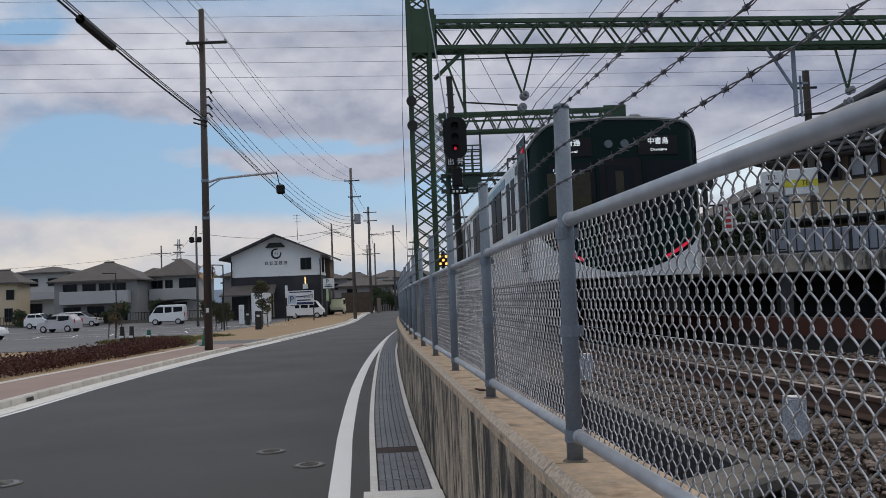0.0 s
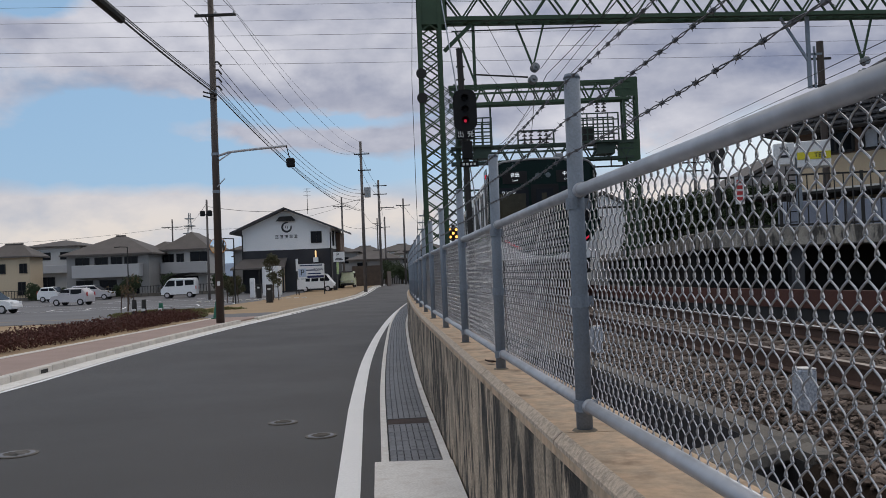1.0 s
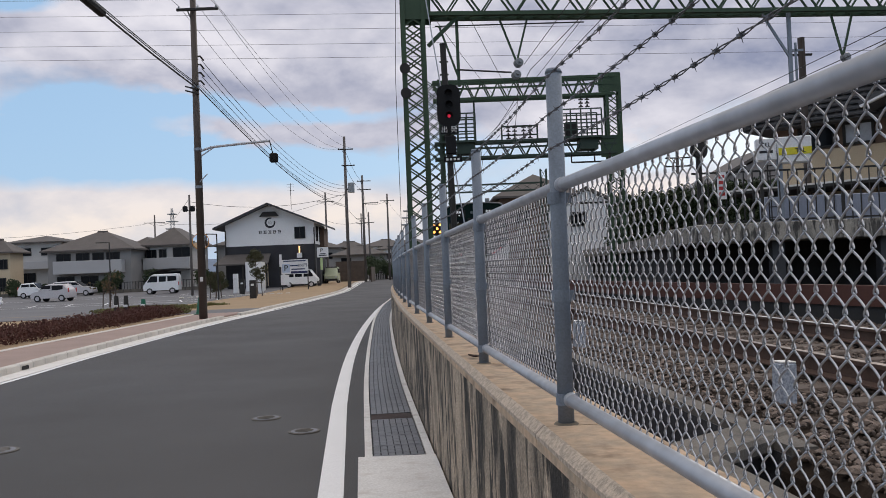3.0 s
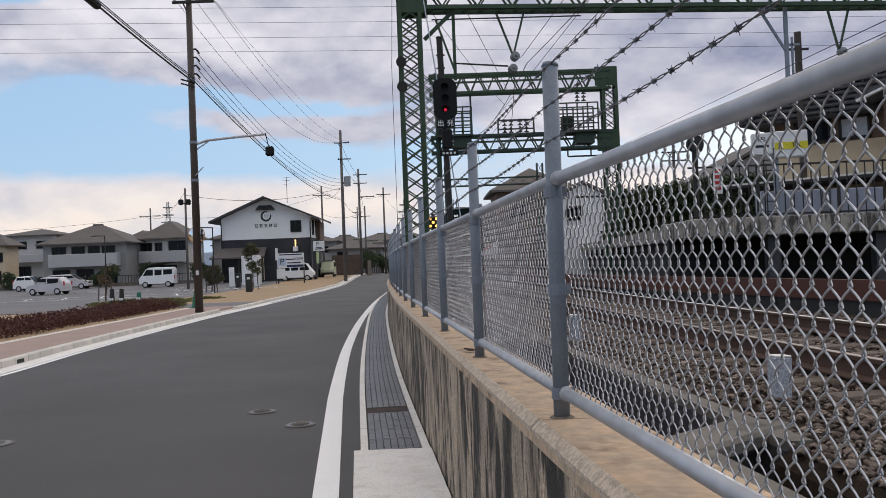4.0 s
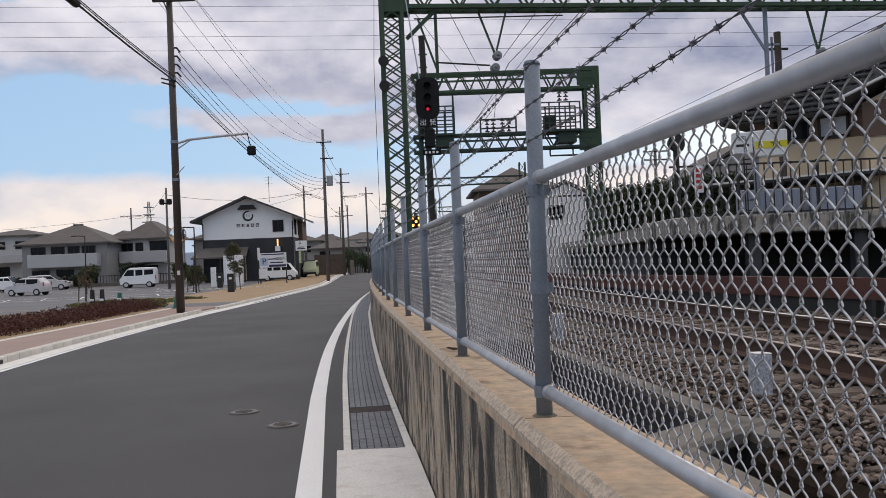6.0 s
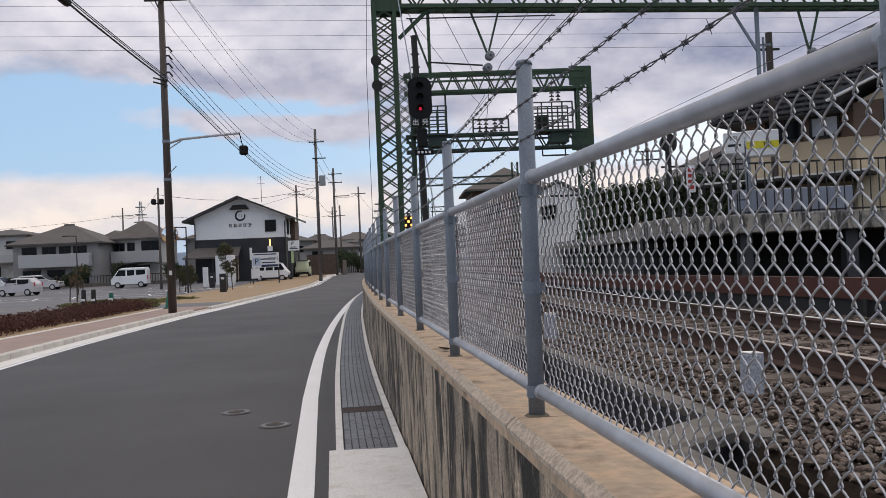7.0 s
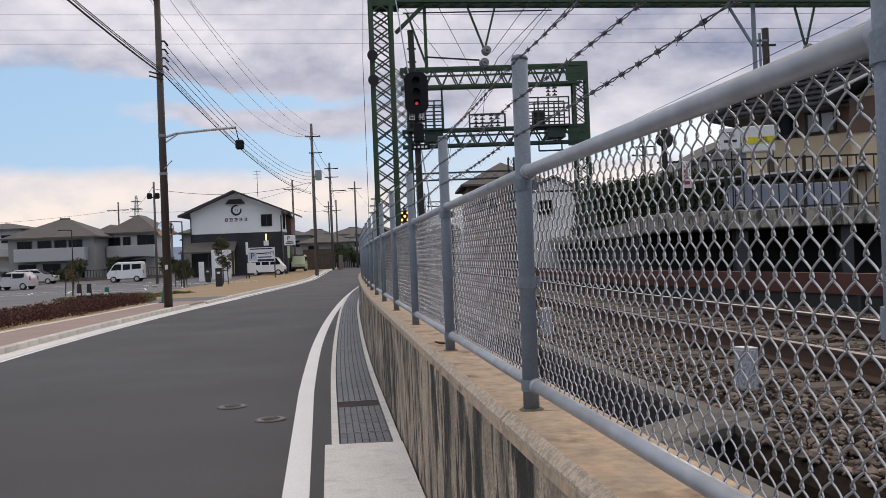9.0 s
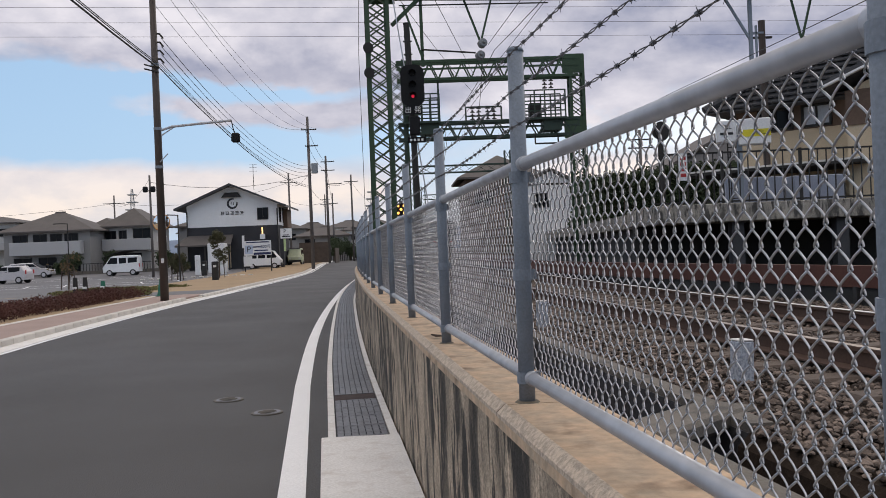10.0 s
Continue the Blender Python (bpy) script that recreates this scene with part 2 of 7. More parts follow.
AMBER = mat("amber lamp", (0.8, 0.5, 0.1), None, 0.4, bump=0, emit=(1.0, 0.42, 0.08), power=3.2)
WARM = mat("warm lamp", (0.8, 0.6, 0.3), None, 0.4, bump=0, emit=(1.0, 0.62, 0.25), power=1.4)
TEXTW = mat("lit white letters", (0.8, 0.8, 0.8), None, 0.5, bump=0, emit=(0.9, 0.95, 1.0), power=0.8)
INK = mat("sign ink", (0.03, 0.03, 0.035), None, 0.7, bump=0)
NAVY = mat("navy ink", (0.02, 0.03, 0.1), None, 0.7, bump=0)
TGREEN = mat("train dark green", (0.005, 0.016, 0.013), (0.004, 0.013, 0.011), 0.22, 0.0, scale=1, fine=30, bump=0.01, spec=0.1)
TWHITE = mat("train white", (0.78, 0.79, 0.8), (0.72, 0.73, 0.74), 0.3, 0.1, scale=1, fine=30, bump=0.01)
TGREY = mat("train grey", (0.3, 0.31, 0.32), (0.24, 0.25, 0.26), 0.5, 0.2, scale=1.5, fine=40, bump=0.05)
LIME = mat("lime band", (0.2, 0.45, 0.05), None, 0.35, bump=0)
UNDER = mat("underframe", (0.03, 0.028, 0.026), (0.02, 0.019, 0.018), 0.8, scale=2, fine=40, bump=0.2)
TAN = mat("interior panel", (0.055, 0.047, 0.026), (0.025, 0.022, 0.014), 0.25, scale=2.5, fine=8, bump=0, spec=0.2)
YELLOW = mat("yellow band", (0.75, 0.65, 0.03), None, 0.5, bump=0)


def streaked(name, pale, mid, black, lime, amount=0.5):
    """Old concrete with black and pale stains that run down, gravelly in grain."""
    m = bpy.data.materials.new(name)
    m.use_nodes = True
    nt = m.node_tree
    lk, p = nt.links, nt.nodes["Principled BSDF"]
    co = nt.nodes.new("ShaderNodeTexCoord")

    def nz(sc, stretch, det=6.0, rough=0.6):
        mp = nt.nodes.new("ShaderNodeMapping")
        mp.inputs["Scale"].default_value = stretch
        lk.new(co.outputs["Object"], mp.inputs[0])
        n = nt.nodes.new("ShaderNodeTexNoise")
        n.inputs["Scale"].default_value, n.inputs["Detail"].default_value, n.inputs["Roughness"].default_value = sc, det, rough
        lk.new(mp.outputs[0], n.inputs["Vector"])
        return n.outputs["Fac"]

    def rng(v, lo, hi):
        r = nt.nodes.new("ShaderNodeMapRange")
        r.interpolation_type = "SMOOTHSTEP"
        r.inputs["From Min"].default_value, r.inputs["From Max"].default_value = lo, hi
        lk.new(v, r.inputs["Value"])
        return r.outputs[0]

    def mix(f, x, y):
        n = nt.nodes.new("ShaderNodeMix")
        n.data_type = "RGBA"
        lk.new(f, n.inputs[0])
        for i, v in ((6, x), (7, y)):
            if isinstance(v, tuple):
                n.inputs[i].default_value = (*v, 1)
            else:
                lk.new(v, n.inputs[i])
        return n.outputs[2]

    grain = nz(70.0, (1, 1, 1), 5.0)
    def blend(u, v, k):
        n = nt.nodes.new("ShaderNodeMix")
        n.inputs[0].default_value = k
        lk.new(u, n.inputs[2])
        lk.new(v, n.inputs[3])
        return n.outputs[0]

    run = blend(nz(1.0, (4.4, 4.4, 1.1), 6.0, 0.56), nz(1.0, (1.6, 1.6, 1.2), 6.0, 0.6), 0.35)
    old = mix(rng(nz(1.0, (6.0, 6.0, 2.6), 7.0, 0.62), 0.42, 0.58), black, tuple(0.42 * v for v in mid))
    new_ = mix(rng(nz(3.2, (1, 1, 0.6), 9.0, 0.7), 0.40, 0.58), pale, mid)
    c = mix(rng(run, amount - 0.03, amount + 0.03), old, new_)
    c = mix(rng(nz(1.0, (5.0, 5.0, 0.6), 7.0), 0.60, 0.66), c, lime)
    c = mix(rng(nz(1.0, (6.5, 6.5, 1.5), 6.0, 0.6), 0.55, 0.61), c, black)
    g = nt.nodes.new("ShaderNodeMix")
    g.data_type, g.blend_type = "RGBA", "MULTIPLY"
    g.inputs[0].default_value = 0.8
    lk.new(c, g.inputs[6])
    lk.new(mix(rng(grain, 0.3, 0.7), (0.55, 0.55, 0.55), (1.35, 1.35, 1.35)), g.inputs[7])
    c = g.outputs[2]
    lk.new(c, p.inputs["Base Color"])
    p.inputs["Roughness"].default_value = 0.92
    bp = nt.nodes.new("ShaderNodeBump")
    bp.inputs["Strength"].default_value, bp.inputs["Distance"].default_value = 0.6, 0.01
    lk.new(grain, bp.inputs["Height"])
    lk.new(bp.outputs[0], p.inputs["Normal"])
    return m


WALLCON = streaked("weathered concrete wall", (0.50, 0.395, 0.29), (0.27, 0.22, 0.165), (0.028, 0.024, 0.02), (0.60, 0.48, 0.35), 0.49)
DECKCON = streaked("streaked platform concrete", (0.42, 0.38, 0.32), (0.26, 0.24, 0.21), (0.07, 0.065, 0.06), (0.5, 0.47, 0.42), 0.46)


# mesh helpers
def curve_fn(*pts):
    """A smooth curve through (y, x) pairs: gives x at y."""
    ys, xs = [p[0] for p in pts], [p[1] for p in pts]
    n = len(pts)
    ms = [(xs[min(i + 1, n - 1)] - xs[max(i - 1, 0)]) / (ys[min(i + 1, n - 1)] - ys[max(i - 1, 0)]) for i in range(n)]

    def f(y):
        if y <= ys[0]:
            return xs[0] + ms[0] * (y - ys[0])
        if y >= ys[-1]:
            return xs[-1] + ms[-1] * (y - ys[-1])
        i = max(k for k in range(n - 1) if ys[k] <= y)
        h = ys[i + 1] - ys[i]
        t = (y - ys[i]) / h
        return ((2 * t ** 3 - 3 * t ** 2 + 1) * xs[i] + (t ** 3 - 2 * t ** 2 + t) * h * ms[i]
                + (3 * t ** 2 - 2 * t ** 3) * xs[i + 1] + (t ** 3 - t ** 2) * h * ms[i + 1])
    return f


def gz(y):
    """Height of the street level: level at first, then a gentle rise."""
    return 0.0 if y < 72 else min(0.016 * (y - 72), 0.35)


def mesh_of(name, bm, material, smooth=False):
    me = bpy.data.meshes.new(name)
    bm.to_mesh(me)
    bm.free()
    for m in (material if isinstance(material, (list, tuple)) else [material]):
        me.materials.append(m)
    if smooth:
        for p in me.polygons:
            p.use_smooth = True
    return me


def part(name, bm, material, parent=None, label="", smooth=False, at=None):
    me = bm if isinstance(bm, bpy.types.Mesh) else mesh_of(name, bm, material, smooth)
    ob = new(name, me)
    if parent is not None:
        ob.parent = parent
    if at is not None:
        ob.matrix_basis = at
    return tagged(ob, label)


def thing(name, label, category, group="", kind="", at=None):
    ob = new(name)
    ob.empty_display_size = 0.2
    if at is not None:
        ob.matrix_basis = at
    return tagged(ob, label, category, group, kind)


def box(bm, c, s, rz=0.0, bevel=0.0, m=None):
    """A box of size s about c, turned by rz degrees."""
    t = pose(*c, 0, 0, rz) if m is None else m @ pose(*c, 0, 0, rz)
    r = bmesh.ops.create_cube(bm, size=1, matrix=t @ Matrix.Diagonal((*s, 1)))
    if bevel:
        es = list({e for v in r["verts"] for e in v.link_edges})
        bmesh.ops.bevel(bm, geom=es, offset=bevel, segments=1, affect="EDGES")
    return bm


def B(c, s, rz=0.0, bevel=0.0):
    return box(bmesh.new(), c, s, rz, bevel)


def rod(bm, a, b, r, n=8, r2=None, cap=True):
    """A round bar from a to b."""
    a, b = Vector(a), Vector(b)
    d = b - a
    m = Matrix.Translation((a + b) / 2) @ d.to_track_quat("Z", "Y").to_matrix().to_4x4()
    bmesh.ops.create_cone(bm, cap_ends=cap, segments=n, radius1=r, radius2=r if r2 is None else r2, depth=d.length, matrix=m)
    return bm


def bar(bm, a, b, w, h=None):
    """A square bar from a to b."""
    a, b = Vector(a), Vector(b)
    d = b - a
    m = Matrix.Translation((a + b) / 2) @ d.to_track_quat("Z", "Y").to_matrix().to_4x4()
    bmesh.ops.create_cube(bm, size=1, matrix=m @ Matrix.Diagonal((w, h or w, d.length, 1)))
    return bm


def tube(bm, pts, r, n=5):
    """A thin tube along points."""
    pts = [Vector(p) for p in pts]
    rings = []
    for i, p in enumerate(pts):
        d = (pts[min(i + 1, len(pts) - 1)] - pts[max(i - 1, 0)]).normalized()
        u = d.orthogonal().normalized() if abs(d.z) > 0.9 else d.cross(Vector((0, 0, 1))).normalized()
        v = d.cross(u)
        rings.append([bm.verts.new(p + r * (u * math.cos(k * 2 * math.pi / n) + v * math.sin(k * 2 * math.pi / n))) for k in range(n)])
    for a, b in zip(rings, rings[1:]):
        for k in range(n):
            bm.faces.new((a[k], a[(k + 1) % n], b[(k + 1) % n], b[k]))
    return bm


def sag(a, b, drop, n=12):
    a, b = Vector(a), Vector(b)
    return [a.lerp(b, i / n) - Vector((0, 0, 4 * drop * (i / n) * (1 - i / n))) for i in range(n + 1)]


def strip(ys, left, right, zf, bm=None, thick=0.0):
    """A sheet between two curves x = left(y), right(y)."""
    bm = bm or bmesh.new()
    rows = [(bm.verts.new((left(y), y, zf(y))), bm.verts.new((right(y), y, zf(y)))) for y in ys]
    for (a, b), (c, d) in zip(rows, rows[1:]):
        bm.faces.new((a, b, d, c))
    if thick:
        r = bmesh.ops.extrude_face_region(bm, geom=bm.faces[:])
        for v in r["geom"]:
            if isinstance(v, bmesh.types.BMVert):
                v.co.z -= thick
        bmesh.ops.recalc_face_normals(bm, faces=bm.faces[:])
    return bm


def sweep(ys, section, xf, zf=lambda y: 0.0):
    """A cross-section of (dx, z) points carried along the curve x = xf(y)."""
    bm = bmesh.new()
    rows = [[bm.verts.new((xf(y) + dx, y, z + zf(y))) for dx, z in section] for y in ys]
    n = len(section)
    for a, b in zip(rows, rows[1:]):
        for k in range(n):
            bm.faces.new((a[k], a[(k + 1) % n], b[(k + 1) % n], b[k]))
    bm.faces.new(rows[0])
    bm.faces.new(rows[-1][::-1])
    bmesh.ops.recalc_face_normals(bm, faces=bm.faces[:])
    return bm


def spread(a, b, step):
    n = max(1, round((b - a) / step))
    return [a + (b - a) * i / n for i in range(n + 1)]


def structure(name, bm, material, label, smooth=False):
    return tagged(part(name, bm, material, smooth=smooth), label, name.split("_")[0], kind="structure")


# plan curves, x at y
FENCE = curve_fn((-6, 1.25), (1.04, 0.628), (3.07, 0.43), (7, 0.08), (13, -0.43), (21, -0.98), (30, -1.5), (40, -1.85), (50, -1.95), (60, -1.85), (80, -1.2), (120, 0.8))
TRACK = curve_fn((-20, 6.9), (0, 4.15), (8, 3.30), (13.7, 2.89), (18, 2.68), (23, 2.40), (28, 2.1), (33, 1.9), (38, 1.85), (44, 1.98), (57, 2.6), (75, 3.55), (130, 6.5), (200, 10.5))
KERBX = curve_fn((-10, -7.3), (14, -7.62), (18.4, -7.87), (23, -8.02), (30, -8.12), (36, -8.0), (42, -7.9), (64, -7.8), (100, -9.0), (150, -11.5))
LINEX = curve_fn((-6, 0.35), (6.05, -0.80), (8.26, -1.015), (11.15, -1.29), (17.1, -1.735), (25, -2.135), (36, -2.48), (48, -2.62), (60, -2.6), (80, -1.95), (120, 0.1))
RAILZ = 0.87


def wall_face(y):
    return FENCE(y) - 0.11


# ground and road
def ground():
    bm = bmesh.new()
    ys = [-300, -20, 40, 72, 83, 94, 200, 600, 3000]
    rows = [(bm.verts.new((-2500, y, gz(y) - 0.12)), bm.verts.new((2500, y, gz(y) - 0.12))) for y in ys]
    for (a, b), (c, d) in zip(rows, rows[1:]):
        bm.faces.new((a, b, d, c))
    structure("ground", bm, FARGROUND, "dull open ground reaching to the horizon")
    structure("road", strip(spread(-12, 150, 3), KERBX, lambda y: wall_face(y) - 0.02, lambda y: gz(y), thick=0.1), ASPHALT,
              "dark smooth asphalt road beside a railway wall")
    structure("road_line", strip(spread(-6, 118, 1.5), lambda y: LINEX(y) - 0.092, lambda y: LINEX(y) + 0.092, lambda y: gz(y) + 0.005), LINE,
              "white painted edge line curving along the road")
    structure("kerb_line", strip(spread(-6, 36, 1.5), lambda y: KERBX(y) + 0.42, lambda y: KERBX(y) + 0.53, lambda y: gz(y) + 0.006), LINE,
              "thin white painted line along the kerb gutter")
    structure("kerb_line_far", strip(spread(36, 120, 1.5), lambda y: KERBX(y) + 0.42, lambda y: KERBX(y) + 0.53, lambda y: gz(y) + 0.006), LINE,
              "thin white painted line along the kerb gutter")
    structure("parking_lot", strip(spread(41, 106, 4), lambda y: -75, lambda y: -14.5, lambda y: gz(y) + 0.05, thick=0.15), PARKING,
              "pale grey asphalt car park")
    structure("verge", strip(spread(32, 150, 4), lambda y: -14.5 if y > 40 else -11.5, lambda y: KERBX(y) - 0.4, lambda y: gz(y) + 0.11, thick=0.2), EARTH,
              "sandy yellow-brown bare ground beside the road")
    structure("driveway", strip(spread(36.4, 40.2, 0.8), lambda y: -22, lambda y: KERBX(y) - 0.06, lambda y: 0.119, thick=0.2), PARKING,
              "grey asphalt entrance to the car park")
    structure("planting_bed", strip(spread(-12, 41, 4), lambda y: -60, lambda y: -10.0, lambda y: gz(y) + 0.10, thick=0.2), EARTH,
              "sandy earth around the hedge")
    structure("pavement", strip(spread(-12, 36.5, 2), lambda y: -9.9, lambda y: KERBX(y) - 0.15, lambda y: 0.115, thick=0.2), PAVER,
              "pinkish block-paved footway along the kerb")
    structure("pavement_edging", strip(spread(-12, 36.5, 2), lambda y: -10.12, lambda y: -9.88, lambda y: 0.125, thick=0.2), KERB,
              "pale concrete edging behind the footway")


ground()


def kerb():
    """Kerb stones with a pale gutter strip at their foot."""
    k = structure("kerb", strip(spread(-12, 40, 2), lambda y: KERBX(y) - 0.02, lambda y: KERBX(y) + 0.40, lambda y: 0.012, thick=0.05), PALE,
                  "pale concrete kerb stones with a flat gutter strip")
    st = mesh_of("kerb_stone", B((0, 0, 0), (0.17, 0.586, 0.26), bevel=0.02), KERB)
    y = 5.0
    while y < 35.6:
        a = math.degrees(math.atan(KERBX(y + 0.3) - KERBX(y - 0.3)) / 0.6)
        low = 0.0 if y < 33 else -0.09
        part("kerb_stone", st, KERB, k, at=pose(KERBX(y) - 0.1, y, 0.01 + low, 0, 0, -a))
        y += 0.6
    lo = mesh_of("kerb_stone", B((0, 0, 0), (0.2, 0.586, 0.2), bevel=0.02), KERB)
    while y < 40.2:
        part("kerb_stone", lo, KERB, k, at=pose(KERBX(y) - 0.07, y, 0.02, 0, 0, 0))
        y += 0.6
    # Dark plate stands for the shade inside the kerb's drain hole.
    part("inlet", B((KERBX(16.3) - 0.02, 16.3, 0.055), (0.03, 0.3, 0.07)), UNDER, k, "dark drain inlet in the kerb")
    k2 = structure("kerb_far", strip(spread(40, 140, 3), lambda y: KERBX(y) - 0.02, lambda y: KERBX(y) + 0.3, lambda y: gz(y) + 0.012, thick=0.05), PALE,
                   "pale concrete kerb of the far footway")
    y = 40.0
    while y < 130:
        part("kerb_stone", st, KERB, k2, at=pose(KERBX(y) - 0.1, y, 0.01 + gz(y), 0, 0, 0))
        y += 0.6


kerb()


def retaining_wall():
    w = structure("retaining_wall", sweep(spread(-6, 118, 1.0), [(0, -0.1), (0, 0.96), (0.33, 0.96), (0.33, -0.1)], wall_face), WALLCON,
                  "low weathered concrete retaining wall with black streaks")
    y = -5.0
    while y < 100:
        y2 = y + 1.99
        part("coping", sweep(spread(y, y2, 0.5), [(-0.003, 0.955), (-0.003, 1.003), (0.027, 1.03), (0.328, 1.03), (0.333, 0.955)], wall_face), COPE, w)
        part("coping_edge", sweep(spread(y, y2, 0.5), [(-0.006, 0.990), (-0.006, 1.005), (0.022, 1.0325), (0.029, 1.0325), (0.029, 0.99)], wall_face), EDGE, w, "gravelly worn edge")
        y += 2.0


retaining_wall()


def drain():
    """Grated gutter along the wall: two pale edge strips, dark panels, an iron lid and a concrete slab."""
    # Flat black sheet stands for the shade in the drain below the slots.
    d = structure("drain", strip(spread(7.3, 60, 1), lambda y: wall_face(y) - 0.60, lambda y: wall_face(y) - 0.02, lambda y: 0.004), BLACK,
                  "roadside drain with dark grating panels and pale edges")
    for a, b in ((-0.605, -0.54), (-0.085, -0.018)):
        y = 7.33
        while y < 58:
            part("edge_strip", strip(spread(y, y + 0.985, 0.5), lambda v, a=a: wall_face(v) + a, lambda v, b=b: wall_face(v) + b,
                                     lambda v: gz(v) + 0.03, thick=0.03), PALE, d)
            y += 1.0
    def panel(length):
        bm = bmesh.new()
        for i in range(7):
            box(bm, (-0.186 + i * 0.062, 0, 0), (0.052, length, 0.03))
        for j in range(4):
            box(bm, (0, (length - 0.035) * (j / 3 - 0.5), 0.001), (0.43, 0.035, 0.03))
        return mesh_of("grating", bm, GRATE)

    short, long = panel(0.446), panel(0.488)
    at_lid = 9.33
    for y, pm in [(7.56 + 0.458 * k, short) for k in range(4)] + [(at_lid + 0.43 + 0.5 * k, long) for k in range(81)]:
        a = math.degrees(math.atan(FENCE(y + 0.25) - FENCE(y - 0.25)) / 0.5)
        part("grating", pm, GRATE, d, at=pose(wall_face(y) - 0.312, y, 0.018 + gz(y), 0, 0, -a))
    part("iron_lid", B((0, 0, 0), (0.435, 0.33, 0.03), bevel=0.004), RUSTIRON, d, "rusty iron drain lid", at=pose(wall_face(at_lid) - 0.312, at_lid, 0.018, 0, 0, 5))
    y = 7.28
    for n in range(5):
        part("slab", strip(spread(y - 1.9, y, 0.5), lambda v: wall_face(v) - 0.66, lambda v: wall_face(v) - 0.015, lambda v: 0.045, thick=0.045), PALE, d,
             "pale concrete cover slab")
        y -= 1.91


drain()


def covers():
    for x, y, r in ((-1.96, 9.71, 0.165), (-1.4, 8.81, 0.16), (-4.3, 8.43, 0.2)):
        c = thing("manhole_cover", "small round iron valve cover set in the asphalt", "manhole cover", "valve covers", at=pose(x, y, 0.003))
        bm = bmesh.new()
        rod(bm, (0, 0, -0.01), (0, 0, 0.006), r, 28)
        part("rim", bm, CONC, c, "worn metal rim")
        bm = bmesh.new()
        rod(bm, (0, 0, 0), (0, 0, 0.009), r * 0.84, 28)
        part("lid", bm, GRATE, c)
        bm = bmesh.new()
        for i in range(-2, 3):
            box(bm, (0, i * r * 0.28, 0.011), (r * 1.2 * math.cos(i * 0.5), r * 0.12, 0.005))
        part("grip_bar", bm, CONC, c)


covers()


# railway fence
def chain_mesh(cols, rows, w, h, r, sides, plain=False):
    """Interlinked flattened coils of wire, in the plane x = 0 along y, from z = 0 up."""
    bm = bmesh.new()
    n = 2 if plain else 14
    for i in range(cols):
        y0, e = (i + 0.5) * w, w * 0.5 + (0.002 if plain else 0.005)
        pts = []
        for k in range(rows * n + 1):
            a = 2 * math.pi * k / n + (math.pi / 2 if i % 2 else -math.pi / 2)
            u = math.asin(0.988 * math.sin(a)) / math.asin(0.988)
            pts.append((0.0042 * math.cos(a), y0 + e * u, k * h / n))
        tube(bm, pts, r, sides)
    return bm


def barbed(length, step):
    bm = bmesh.new()
    n = int(length / 0.05)
    for ph in (0, math.pi):
        tube(bm, [(0.003 * math.cos(i * 1.6 + ph), i * length / n, 0.003 * math.sin(i * 1.6 + ph) - 0.014 * 4 * (i / n) * (1 - i / n)) for i in range(n + 1)], 0.0017, 4)
    y = step * 0.5
    while y < length:
        z = -0.056 * (y / length) * (1 - y / length)
        for a in (0.5, 2.0, 3.7, 5.2):
            c, s = math.cos(a + y * 7), math.sin(a + y * 7)
            rod(bm, (0, y, z), (c * 0.014, y + 0.008 * (1 if a < 3 else -1), z + s * 0.014), 0.0014, 4, 0.0005, False)
        rod(bm, (0, y - 0.006, z), (0, y + 0.006, z), 0.006, 6)
        y += step
    return bm


STAIN = mat("stained mortar", (0.2, 0.17, 0.125), (0.1, 0.085, 0.065), 0.9, scale=20, fine=80, bump=0.4)


